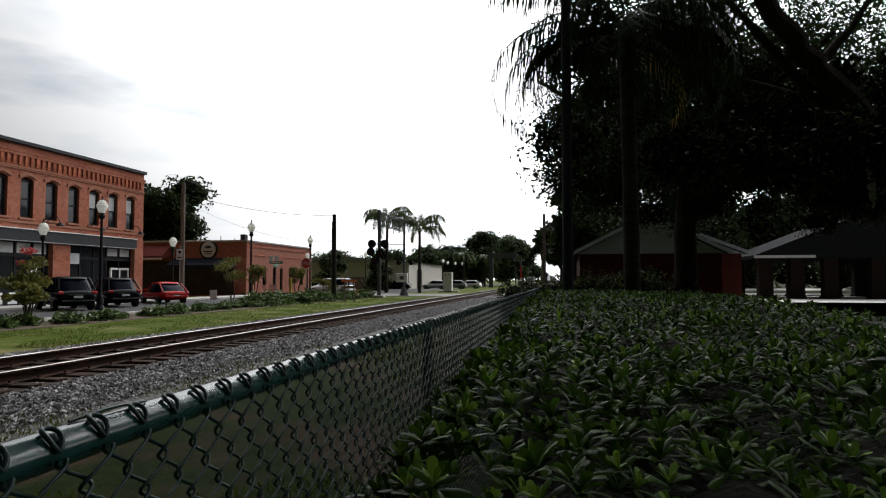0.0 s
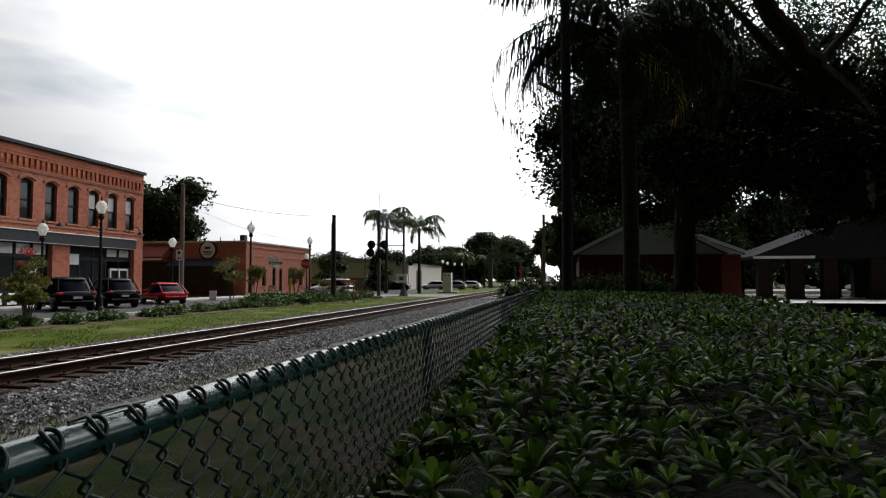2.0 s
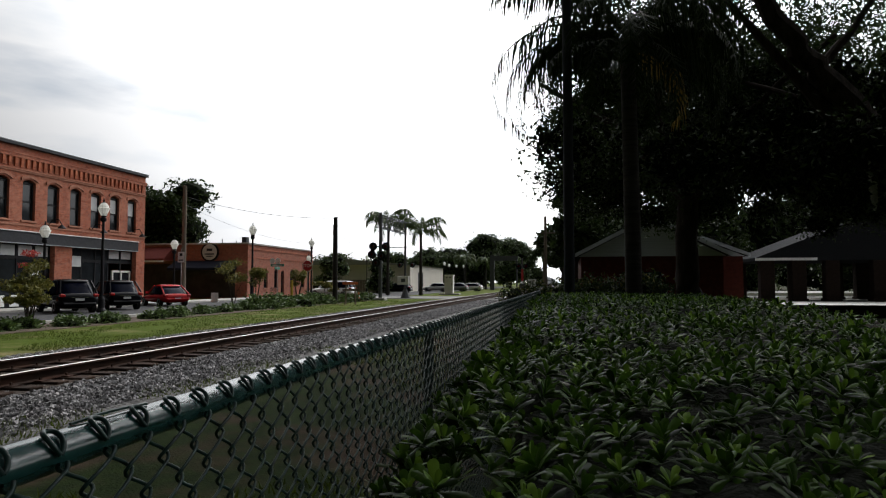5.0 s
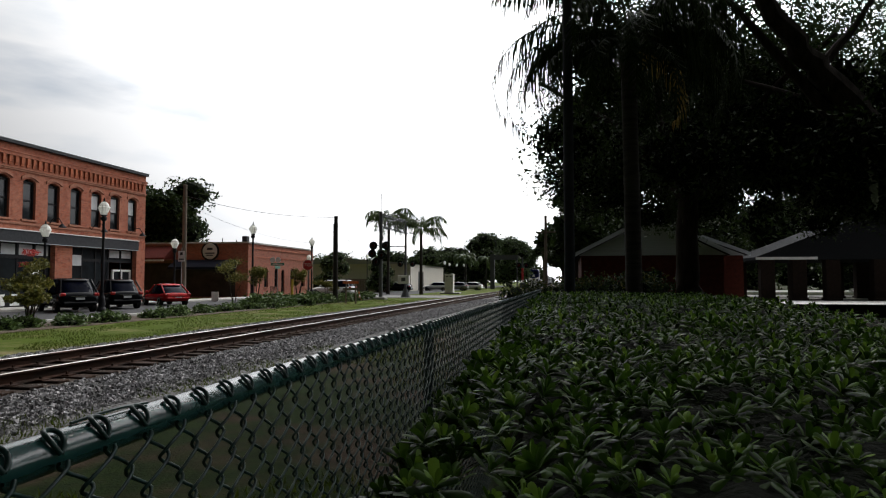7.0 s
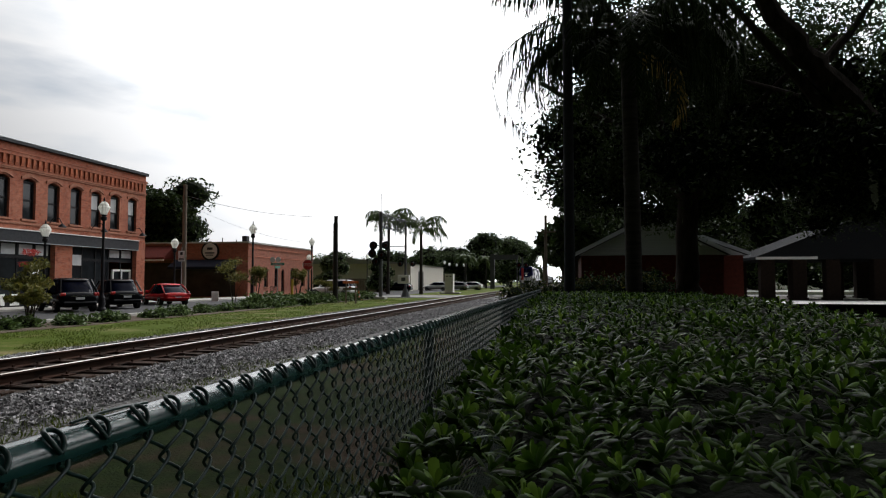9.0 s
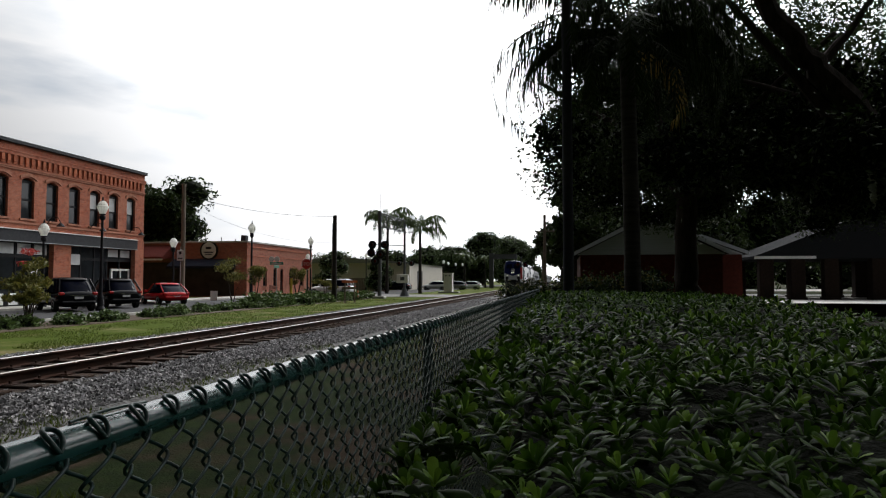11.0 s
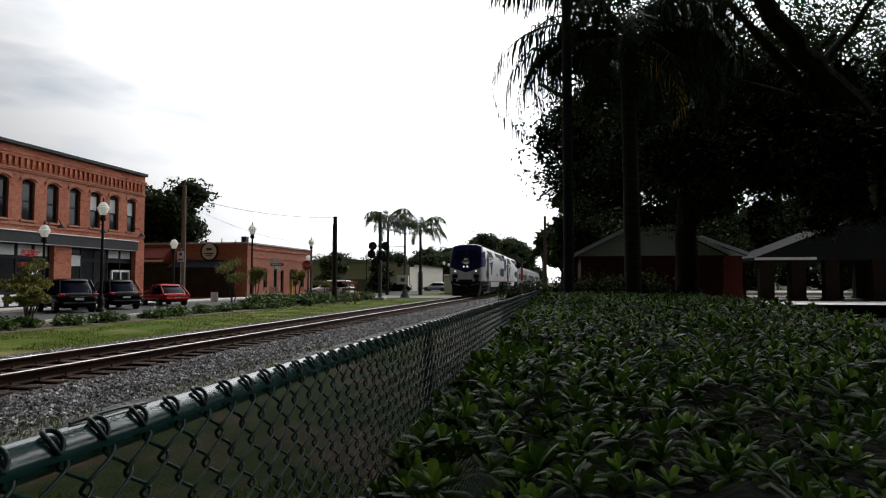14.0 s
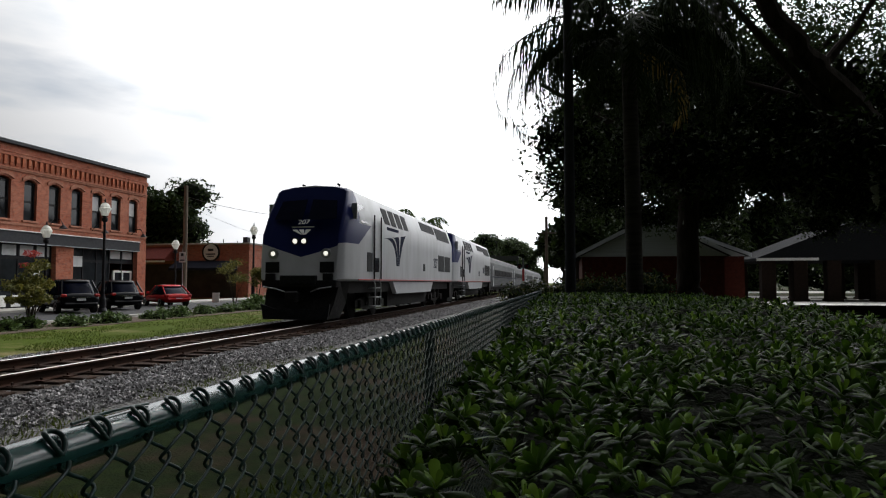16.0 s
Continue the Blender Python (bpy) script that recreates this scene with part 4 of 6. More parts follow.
def build_corner_block():
    b = thing("brick_shop_building", pose(0, 0, 0), "two-storey red brick shop building with corbelled cornice and black shopfronts", "building")
    ya, yb = 20.0, 43.0
    ws = [41.53 - 1.82 * k for k in range(11)]
    half = 0.46
    bm = bmesh.new()
    box(bm, FX - 0.35, FX, ya, yb, 4.46, 5.10)
    edges = [ya] + [v for w in sorted(ws) for v in (w - half, w + half)] + [yb]
    for k in range(0, len(edges), 2):
        box(bm, FX - 0.35, FX, edges[k], edges[k + 1], 5.10, 7.30)
    for w in ws:
        arch_fill(bm, w - half, w + half, 7.30, 7.48, 7.62, FX - 0.35, FX)
    for k in range(0, len(edges), 2):
        box(bm, FX - 0.35, FX, edges[k], edges[k + 1], 7.30, 7.62)
    box(bm, FX - 0.35, FX, ya, yb, 7.62, 9.28)
    # flank and back walls
    box(bm, -46, FX - 0.35, yb - 0.35, yb, 0, 9.1)
    box(bm, -46, FX - 0.35, ya, ya + 0.35, 0, 9.1)
    box(bm, -46.3, -46, ya, yb, 0, 9.1)
    part("upper_wall", bm, M_BRICK, b, "weathered red brick upper wall")
    part("roof", boxes((-46, FX - 0.35, ya + 0.35, yb - 0.35, 8.6, 8.8)), M_ASPH, b)
    part("storey_floor", boxes((-45.9, FX - 0.36, ya + 0.36, yb - 0.36, 4.3, 4.5)), M_DIM, b)
    part("interior_wall", boxes((-36.3, -36.1, ya + 0.36, yb - 0.36, 0.15, 4.3), (-36.3, -36.1, ya + 0.36, yb - 0.36, 4.5, 8.6)), M_DIM, b)
    for n, w in enumerate(ws):
        sash_window(b, w, 0.90, 5.12, 7.34, FX - 0.20, n in (0, 1, 2))
        part("window_sill", boxes((FX - 0.1, FX + 0.09, w - 0.58, w + 0.58, 5.0, 5.12), bevel=0.01), M_STONE_T, b)
        bm = bmesh.new()
        m = 10
        lo = [(w - 0.62 + 1.24 * k / m, 7.36 + 0.20 * (1 - (2 * k / m - 1) ** 2)) for k in range(m + 1)]
        hi = [(y, z + 0.17) for y, z in lo]
        extrude_poly(bm, lo + hi[::-1], "x", FX - 0.02, FX + 0.07)
        part("hood_mould", bm, M_STONE_T, b, "arched brick hood over the window")
    part("belt_course", boxes((FX - 0.01, FX + 0.06, ya, yb, 7.82, 7.92), (FX - 0.01, FX + 0.09, ya, yb, 7.92, 7.99), bevel=0.01), M_STONE_T, b)
    part("sill_course", boxes((FX - 0.01, FX + 0.07, ya, yb, 4.78, 4.92), bevel=0.01), M_STONE_T, b)
    # corbels under the cornice
    src = None
    y = ya + 0.2
    while y < yb - 0.1:
        if src is None:
            bm = boxes((-0.02, 0.10, -0.1, 0.1, 0.14, 0.52), (-0.02, 0.06, -0.1, 0.1, 0.0, 0.14), bevel=0.008)
            src = part("corbel", bm, M_BRICK_P, b, at=pose(FX, y, 8.10))
        else:
            share("corbel", src, b, pose(FX, y, 8.10))
        y += 0.415
    part("corbel_band", boxes((FX - 0.01, FX + 0.12, ya, yb, 8.62, 8.80), (FX - 0.01, FX + 0.15, ya, yb, 8.80, 8.88), bevel=0.01), M_BRICK, b)
    part("coping", boxes((FX - 0.5, FX + 0.20, ya, yb + 0.08, 9.28, 9.46), bevel=0.02), M_DARK, b, "dark metal coping along the parapet")
    part("coping_edge", boxes((FX + 0.18, FX + 0.215, ya, yb + 0.08, 9.46, 9.49)), M_STEEL, b)
    # shopfronts
    part("fascia", boxes((FX - 0.05, FX + 0.22, ya, 42.05, 3.80, 4.44), bevel=0.015), M_DARK, b, "charcoal shop fascia board")
    part("fascia_cap", boxes((FX - 0.05, FX + 0.27, ya, 42.05, 4.44, 4.49), bevel=0.008), M_WHITE, b, "pale cap strip on the fascia")
    part("fascia_foot", boxes((FX - 0.05, FX + 0.24, ya, 42.05, 3.76, 3.80)), M_STEEL, b)
    for y0, y1 in ((42.05, 43.0), (34.45, 35.85), (27.2, 28.4)):
        bm = bmesh.new()
        box(bm, FX - 0.45, FX + 0.04, y0, y1, 0.1, 4.46 if y0 > 42 else 3.78)
        box(bm, FX + 0.03, FX + 0.08, y0 - 0.03, y1 + 0.03, 0.12, 0.5)
        pier = part("pier", bm, M_BRICK, b, "red brick pier between shopfronts")
    for y0, y1, doors in ((35.85, 42.05, True), (28.4, 34.45, False), (20.3, 27.2, False)):
        n = 5
        step = (y1 - y0) / n
        fr = bmesh.new()
        for k in range(n + 1):
            box(fr, FX - 0.42, FX - 0.30, y0 + k * step - 0.05, y0 + k * step + 0.05, 0.15, 3.78)
        box(fr, FX - 0.425, FX - 0.295, y0, y1, 2.88, 3.06)
        box(fr, FX - 0.42, FX - 0.28, y0, y1, 0.12, 0.62)
        part("shopfront_frame", fr, M_BLACK, b, "black painted shopfront frame")
        for k in range(n):
            a, c = y0 + k * step + 0.05, y0 + (k + 1) * step - 0.05
            blind = (not doors) or k in (3, 4)
            part("transom_pane", boxes((FX - 0.37, FX - 0.35, a, c, 3.06, 3.76)), M_GLASS, b)
            if blind:
                part("transom_blind", boxes((FX - 0.345, FX - 0.335, a + 0.08, c - 0.08, 3.10 + (0.1 if doors else 0.0), 3.70)), M_BLIND, b, "pale blind behind the transom")
            if not (doors and k in (3, 4)):
                part("shop_pane", boxes((FX - 0.37, FX - 0.35, a, c, 0.6, 2.9)), M_GLASS, b)
        if not doors:
            for k in range(6):
                part("stall_panel", boxes((FX - 0.29, FX - 0.26, y0 + 0.2 + k, y0 + 0.85 + k, 0.2, 0.85), bevel=0.01), M_WHITE if y0 > 28 else M_DARK, b)
    # double door, notices and lamps
    dr = part("double_door", boxes((FX - 0.44, FX - 0.30, 40.02, 40.14, 0.15, 2.40), (FX - 0.44, FX - 0.30, 41.80, 41.92, 0.15, 2.40), (FX - 0.44, FX - 0.30, 40.14, 41.80, 2.26, 2.40),
                                   (FX - 0.44, FX - 0.30, 40.92, 41.02, 0.15, 2.26), (FX - 0.43, FX - 0.31, 40.14, 40.92, 0.15, 0.5), (FX - 0.43, FX - 0.31, 41.02, 41.80, 0.15, 0.5)),
              M_WHITE, b, "white double door with tall glass")
    for y in (40.25, 41.13):
        part("pane", boxes((FX - 0.38, FX - 0.36, y - 0.1, y + 0.66, 0.5, 2.26)), M_GLASS, dr)
    part("banner", boxes((FX - 0.30, FX - 0.27, 35.95, 37.0, 2.58, 3.25)), M_BLIND, b, "pale blank banner in the shop window")
    part("notice", boxes((FX - 0.30, FX - 0.27, 33.0, 33.6, 2.0, 2.7)), M_WHITE, b, "white notice in the shop window")
    for y in (33.9, 37.5, 41.4):
        bm = bmesh.new()
        tube(bm, [(FX, y, 4.95), (FX + 0.35, y, 5.35), (FX + 0.75, y, 5.30), (FX + 0.95, y, 4.98)], 0.025, 6)
        lathe(bm, [(0.03, 0.22), (0.08, 0.18), (0.24, 0.0), (0.22, -0.01)], 12, pose(FX + 0.95, y, 4.78))
        part("gooseneck_lamp", bm, M_BLACK, b, "black gooseneck sign lamp")
    return b


build_corner_block()


def build_low_shop():
    b = thing("low_brick_building", pose(0, 0, 0), "single-storey brown brick building with arched windows and round sign", "building")
    y0, y1, h = 58.9, 75.4, 5.30
    ops = [(59.45, 60.3, 0.2, 2.85), (62.4, 63.25, 1.0, 2.9), (64.8, 65.65, 1.0, 2.9), (66.5, 67.25, 0.2, 2.8), (68.85, 69.8, 1.0, 2.9), (72.0, 72.9, 1.0, 2.9)]
    bm = bmesh.new()
    edge = y0
    for a, c, z0, z1 in ops:
        box(bm, FX - 0.35, FX, edge, a, 0.1, 3.3)
        if z0 > 0.5:
            box(bm, FX - 0.35, FX, a, c, 0.1, z0)
        arch_fill(bm, a, c, z1 - 0.12, z1 + 0.1, 3.3, FX - 0.35, FX)
        edge = c
    box(bm, FX - 0.35, FX, edge, y1, 0.1, 3.3)
    box(bm, FX - 0.35, FX, y0, y1, 3.3, h)
    box(bm, -46, FX - 0.35, y0, y0 + 0.35, 0.0, h)
    box(bm, -46, FX - 0.35, y1 - 0.35, y1, 0.0, h)
    box(bm, -46.3, -46, y0, y1, 0.0, h)
    part("wall", bm, M_BRICK2, b, "weathered brown-red brick wall")
    part("roof", boxes((-46, FX - 0.35, y0 + 0.35, y1 - 0.35, 4.6, 4.8)), M_ASPH, b)
    part("interior_wall", boxes((-34.3, -34.1, y0 + 0.36, y1 - 0.36, 0.1, 4.6)), M_DIM, b)
    part("coping", boxes((-46.3, FX + 0.12, y0 - 0.12, y0 + 0.45, h, h + 0.16), (FX - 0.45, FX + 0.12, y0 + 0.45, y1, h, h + 0.16), bevel=0.015), M_CONC, b, "pale coping along the parapet")
    part("belt_course", boxes((FX - 0.01, FX + 0.07, y0 - 0.02, y1, 4.80, 4.95), (FX - 0.01, FX + 0.05, y0 - 0.02, y1, 3.98, 4.08), bevel=0.01), M_BRICK, b)
    for a, c, z0, z1 in ops:
        sash_window(b, (a + c) / 2, c - a, z0, z1 + 0.02, FX - 0.2, False)
        part("window_sill", boxes((FX - 0.05, FX + 0.07, a - 0.1, c + 0.1, max(0.12, z0 - 0.1), z0)), M_STONE_T, b)
    for k in range(9):
        part("railing_bar", rod((FX + 0.9, 62.0 + 0.22 * k, 0.1), (FX + 0.9, 62.0 + 0.22 * k, 1.1), 0.015, seg=6), M_BLACK, b)
    # sign and awnings on the end wall
    sg = part("round_sign", lathe(bmesh.new(), [(0.95, 0.0), (0.95, 0.12), (0.80, 0.12)], 36, Matrix.Translation((-34.4, y0, 4.55)) @ Euler((radians(90), 0, 0)).to_matrix().to_4x4()), M_BLACK, b, "round black-rimmed sign")
    part("sign_face", lathe(bmesh.new(), [(0.78, 0.12), (0.76, 0.14), (0.1, 0.145)], 36, Matrix.Translation((-34.4, y0, 4.55)) @ Euler((radians(90), 0, 0)).to_matrix().to_4x4()), M_BLIND, sg, "pale grey sign face")
    part("sign_mark", boxes((-34.9, -33.9, y0 - 0.17, y0 - 0.14, 4.30, 4.42), (-34.75, -34.05, y0 - 0.17, y0 - 0.14, 4.10, 4.18), (-34.7, -34.1, y0 - 0.17, y0 - 0.14, 4.66, 4.9)), M_DARK, sg)
    part("awning", extrude_poly(bmesh.new(), [(y0, 3.72), (y0, 2.75), (y0 - 1.3, 2.75), (y0 - 1.3, 3.0)], "x", -38.2, -31.6), M_NAVY, b, "navy canvas awning")
    part("maroon_awning", extrude_poly(bmesh.new(), [(y0, 5.1), (y0, 3.75), (y0 - 1.6, 3.70), (y0 - 1.6, 3.9)], "x", -45, -38.4), M_MAROON, b, "maroon sloped awning")
    part("awning_edge", boxes((-45, -38.4, y0 - 1.66, y0 - 1.6, 3.55, 3.72)), M_BLIND, b, "pale awning edge")
    # flat dark sheets on the wall stand for the recess and awning shade
    part("recess_shade_sheet", boxes((-44.5, -38.3, y0 - 0.06, y0 - 0.005, 0.1, 3.4), (-38.3, -31.7, y0 - 0.06, y0 - 0.005, 0.1, 2.74)), M_DIM, b)
    part("chimney_box", boxes((-31.4, -30.9, y0 + 0.6, y0 + 1.2, h, h + 0.75), bevel=0.02), M_DARK, b)
    bm = bmesh.new()
    for y in (64.0, 67.0, 69.5):
        cyl(bm, (-36, y, 4.8), (-36, y, 6.2), 0.05, seg=8)
    box(bm, -37, -35.5, 70, 74, 4.8, 5.9, 0.03)
    part("roof_vent", bm, M_STEEL, b, "rooftop vents and air unit")
    return b


build_low_shop()


def build_warehouse():
    w = thing("warehouse", pose(-52, 108, 0), "long pale metal-sided warehouse beyond the crossing", "building")
    part("wall", boxes((0, 26, 0, 30, 0, 4.6)), mat("pale_ribbed_siding", (0.55, 0.52, 0.44), (0.45, 0.42, 0.36), 0.7, 3, bump=0.4, bscale=12, stretch=(6, 6, 0.1)), w)
    part("roof", extrude_poly(bmesh.new(), [(-0.4, 4.6), (26.4, 4.6), (13, 5.8)], "y", -0.4, 30.4), M_STEEL, w)
    part("door", boxes((26.0, 26.06, 6, 10, 0, 3.4)), M_DARK, w)
    f = thing("board_fence", pose(-33, 95, 0), "weathered grey board fence by the warehouse", "fence")
    src = None
    for k in range(28):
        m = pose(k * 0.25, 0, 0)
        if src is None:
            src = part("board", boxes((0, 0.22, -0.02, 0.02, 0, 2.0), bevel=0.005), M_WOODP, f, at=m)
        else:
            share("board", src, f, m)


build_warehouse()


# ---------------------------------------------------------------- park houses by the trees
M_SIDING = mat("grey_white_siding", (0.40, 0.42, 0.46), (0.34, 0.36, 0.39), 0.8, 4, bump=0.3, bscale=9, stretch=(0.1, 0.1, 8))
M_ROOF = mat("dark_shingle_roof", (0.022, 0.023, 0.026), (0.014, 0.015, 0.017), 1.0, 12, bump=0.4, spec=0.05)
M_BRICK_D = mat("dark_painted_brick", (0.075, 0.018, 0.012), (0.05, 0.013, 0.009), 0.9, 5, bump=0.3, spec=0.2)
M_COL = mat("dark_brown_brick_column", (0.03, 0.02, 0.016), (0.02, 0.014, 0.011), 0.9, 5, bump=0.3, spec=0.2)


def gable_house(x0, x1, y0, y1, eave, apex, label, name):
    h = thing(name, pose(0, 0, 0), label, "building")
    xm = (x0 + x1) / 2
    part("wall", boxes((x0 + 0.35, x1 - 0.35, y0 + 0.1, y0 + 0.35, 0, eave - 0.06), (x0 + 0.35, x0 + 0.6, y0 + 0.35, y1, 0, eave - 0.06), (x1 - 0.6, x1 - 0.35, y0 + 0.35, y1, 0, eave - 0.06),
                       (x0 + 0.6, x1 - 0.6, y1 - 0.25, y1, 0, eave - 0.06)), M_BRICK_D, h, "dark red brick wall")
    part("gable", extrude_poly(bmesh.new(), [(x0 + 0.2, eave - 0.05), (x1 - 0.2, eave - 0.05), (xm, apex - 0.12)], "y", y0 + 0.05, y0 + 0.3), M_SIDING, h, "pale siding gable")
    for s, xe in ((-1, x0), (1, x1)):
        part("roof_slope", extrude_poly(bmesh.new(), [(xe - 0.0, eave - 0.06), (xe, eave + 0.10), (xm, apex + 0.12), (xm, apex - 0.06)], "y", y0 - 0.35, y1 + 0.3), M_ROOF, h)
        part("bargeboard", extrude_poly(bmesh.new(), [(xe, eave - 0.10), (xe, eave + 0.14), (xm, apex + 0.16), (xm, apex - 0.10)], "y", y0 - 0.40, y0 - 0.352), M_SIDING, h, "white bargeboard")
    part("window", boxes((xm - 0.6, xm + 0.6, y0 + 0.06, y0 + 0.12, 1.0, 2.2), bevel=0.02), M_GLASS, h)
    return h


gable_house(0.55, 9.5, 41.0, 52.0, 3.2, 5.45, "small brick park house with a pale siding gable", "park_house")
gable_house(6.2, 12.4, 48.3, 58.0, 3.45, 4.65, "second small house with a low pale gable", "park_house")


def build_pavilion():
    p = thing("picnic_pavilion", pose(0, 0, 0), "dark-roofed picnic pavilion on thick brick columns", "pavilion")
    x0, x1, y0, y1 = 14.0, 31.0, 52.5, 62.0
    pts = [(x0, 3.2), (x0, 3.42), ((x0 + x1) / 2 - 2, 6.0), ((x0 + x1) / 2 + 2, 6.0), (x1, 3.42), (x1, 3.2)]
    part("roof", extrude_poly(bmesh.new(), pts, "y", y0, y1), M_ROOF, p, "low dark shingle roof")
    part("eave", boxes((x0 - 0.05, x0 + 4.2, y0 - 0.06, y0, 3.20, 3.40)), M_WHITE, p, "pale eave board")
    src = None
    for x in (14.9, 17.1, 19.4, 22.6, 24.6, 27.4):
        for y in (y0 + 0.8, y1 - 0.8):
            m = pose(x, y, 0.1)
            if src is None:
                src = part("column", boxes((-0.5, 0.5, -0.4, 0.4, 0, 3.1), (-0.58, 0.58, -0.48, 0.48, 0, 0.25), bevel=0.03), M_COL, p, at=m)
            else:
                share("column", src, p, m)
    part("slab", boxes((x0 - 1, x1, y0 - 0.3, y1, -0.05, 0.17)), M_CONC, p)
    solid("path", boxes((9.8, 45, 44.0, 51.6, -0.05, 0.165), (10, 60, 96, 116, -0.05, 0.165), (14, 45, 66, 74, -0.05, 0.166)), mat("pale_path_concrete", (0.62, 0.61, 0.58), (0.52, 0.51, 0.48), 0.9, 5, bump=0.2),
          "pale concrete park path before the pavilion", "path", "structure")


build_pavilion()


# An added wall; its dark face stands for deep shade on the lawn.
def build_shade_wall():
    w = thing("low_wall", pose(0, 0, 0), "low dark capped wall added in place of deep shade on the park lawn", "wall")
    src = None
    for k in range(10):
        m = pose(3.7 + 3.6 * k, 28.5, 0)
        if src is None:
            src = part("wall_block", boxes((0.02, 3.58, 0.06, 0.36, 0.05, 0.58), bevel=0.015), M_COL, w, at=m)
            cap = part("cap", boxes((0.008, 3.592, 0.0, 0.42, 0.58, 0.65), bevel=0.015), M_COL, w, at=m)
        else:
            share("wall_block", src, w, m)
            share("cap", cap, w, m)


build_shade_wall()
# ---------------------------------------------------------------- trees and shrubs
M_OAK = leaf_material("oak_leaf", (0.012, 0.024, 0.006), (0.038, 0.062, 0.013), 0.6, 0.14)
# near-black tone that stands for the shade inside crowns and shrubs
M_OAK_IN = mat("inner_shade_foliage", (0.007, 0.010, 0.004), (0.004, 0.006, 0.003), 1.0, 6, bump=0.8, bscale=9, spec=0.05)
M_FARLEAF = leaf_material("distant_tree_leaf", (0.030, 0.052, 0.020), (0.075, 0.11, 0.035), 0.6, 0.1)
M_SHRUB = leaf_material("shrub_leaf", (0.030, 0.058, 0.016), (0.10, 0.15, 0.04), 0.5, 0.15)
M_MYRTLE = leaf_material("myrtle_leaf", (0.06, 0.075, 0.016), (0.17, 0.15, 0.03), 0.5, 0.25)
M_FLOWER = leaf_material("red_blossom", (0.35, 0.03, 0.04), (0.55, 0.10, 0.07), 0.6, 0.2)
M_BARK = mat("furrowed_bark", (0.045, 0.036, 0.03), (0.022, 0.018, 0.015), 0.95, 8, bump=0.8, bscale=25, stretch=(1, 1, 0.25))
M_PALMBARK = mat("grey_palm_trunk", (0.05, 0.046, 0.040), (0.028, 0.026, 0.023), 0.9, 6, bump=0.4, bscale=18, stretch=(0.3, 0.3, 3))
# near palm's fronds: the same leaf, darkened to stand for its shade
M_FROND = leaf_material("shaded_palm_frond", (0.008, 0.015, 0.005), (0.026, 0.040, 0.011), 0.6, 0.08, spec=0.03)
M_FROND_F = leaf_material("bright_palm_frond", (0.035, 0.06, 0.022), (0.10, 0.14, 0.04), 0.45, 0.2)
M_DEAD = leaf_material("dry_yellow_frond", (0.22, 0.14, 0.02), (0.40, 0.27, 0.04), 0.6, 0.3)
M_MOSS = leaf_material("grey_tree_moss", (0.34, 0.37, 0.28), (0.52, 0.55, 0.42), 0.9, 0.6)


def leaf_cloud(name, blobs, count, size, material, seed, parent, flat=0.0, label="", shell=0.75):
    """Leaves as small folded rhombs, thrown over and into lumpy blobs (x, y, z, rx, ry, rz)."""
    rng = np.random.RandomState(seed)
    B = np.array(blobs, dtype=float)
    area = B[:, 3] * B[:, 4] + B[:, 3] * B[:, 5] + B[:, 4] * B[:, 5]
    pick = rng.choice(len(B), count, p=area / area.sum())
    d = rng.normal(size=(count, 3))
    d /= np.linalg.norm(d, axis=1, keepdims=True)
    lump = 1 + 0.22 * np.sin(d[:, 0] * 5 + pick) * np.cos(d[:, 1] * 6 + pick * 2) + 0.14 * np.sin(d[:, 2] * 11 + pick * 3)
    r = (shell + (1 - shell) * rng.rand(count)) ** 1.0 * lump * np.where(rng.rand(count) < 0.25, rng.rand(count) ** 0.4, 1)
    C = B[pick, :3] + d * r[:, None] * B[pick, 3:6]
    a = rng.normal(size=(count, 3))
    a[:, 2] *= 1 - flat
    a /= np.linalg.norm(a, axis=1, keepdims=True)
    b = np.cross(a, rng.normal(size=(count, 3)))
    b /= np.linalg.norm(b, axis=1, keepdims=True) + 1e-9
    n = np.cross(a, b)
    s = size * rng.uniform(0.6, 1.3, (count, 1))
    V = np.stack([C - a * s, C + b * s * 0.42 + n * s * 0.12, C + a * s, C - b * s * 0.42 + n * s * 0.12], 1).reshape(-1, 3)
    i = np.arange(count) * 4
    F = np.concatenate([np.stack([i, i + 1, i + 2], 1), np.stack([i, i + 2, i + 3], 1)])
    ob = from_arrays(name, V.tolist(), F.tolist(), material)
    ob.parent = parent
    tagged(ob, label, kind="stuff")
    return ob


# Dark lumps inside a crown, coloured as its inner shade.
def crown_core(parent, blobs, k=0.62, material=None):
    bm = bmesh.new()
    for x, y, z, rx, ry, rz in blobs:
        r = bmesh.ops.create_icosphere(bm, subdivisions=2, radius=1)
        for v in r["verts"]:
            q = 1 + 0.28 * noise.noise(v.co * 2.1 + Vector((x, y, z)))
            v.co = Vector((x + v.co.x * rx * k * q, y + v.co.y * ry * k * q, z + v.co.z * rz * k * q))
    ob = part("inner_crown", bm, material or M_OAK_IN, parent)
    tagged(ob, "inner foliage with the crown's shade put into its colour", kind="stuff")


def limb(parent, pts, r0, r1, name="limb", seg=9):
    n = len(pts)
    bm = bmesh.new()
    fine, rad = [], []
    for k in range(n - 1):
        for j in range(4):
            t = j / 4
            fine.append(Vector(pts[k]).lerp(Vector(pts[k + 1]), t) + Vector((noise.noise(Vector(pts[k]) + Vector((t * 3, 0, 0))), noise.noise(Vector(pts[k]) * 1.3 + Vector((0, t * 3, 0))), 0)) * r0 * 0.5)
            rad.append(r0 + (r1 - r0) * (k + t) / (n - 1))
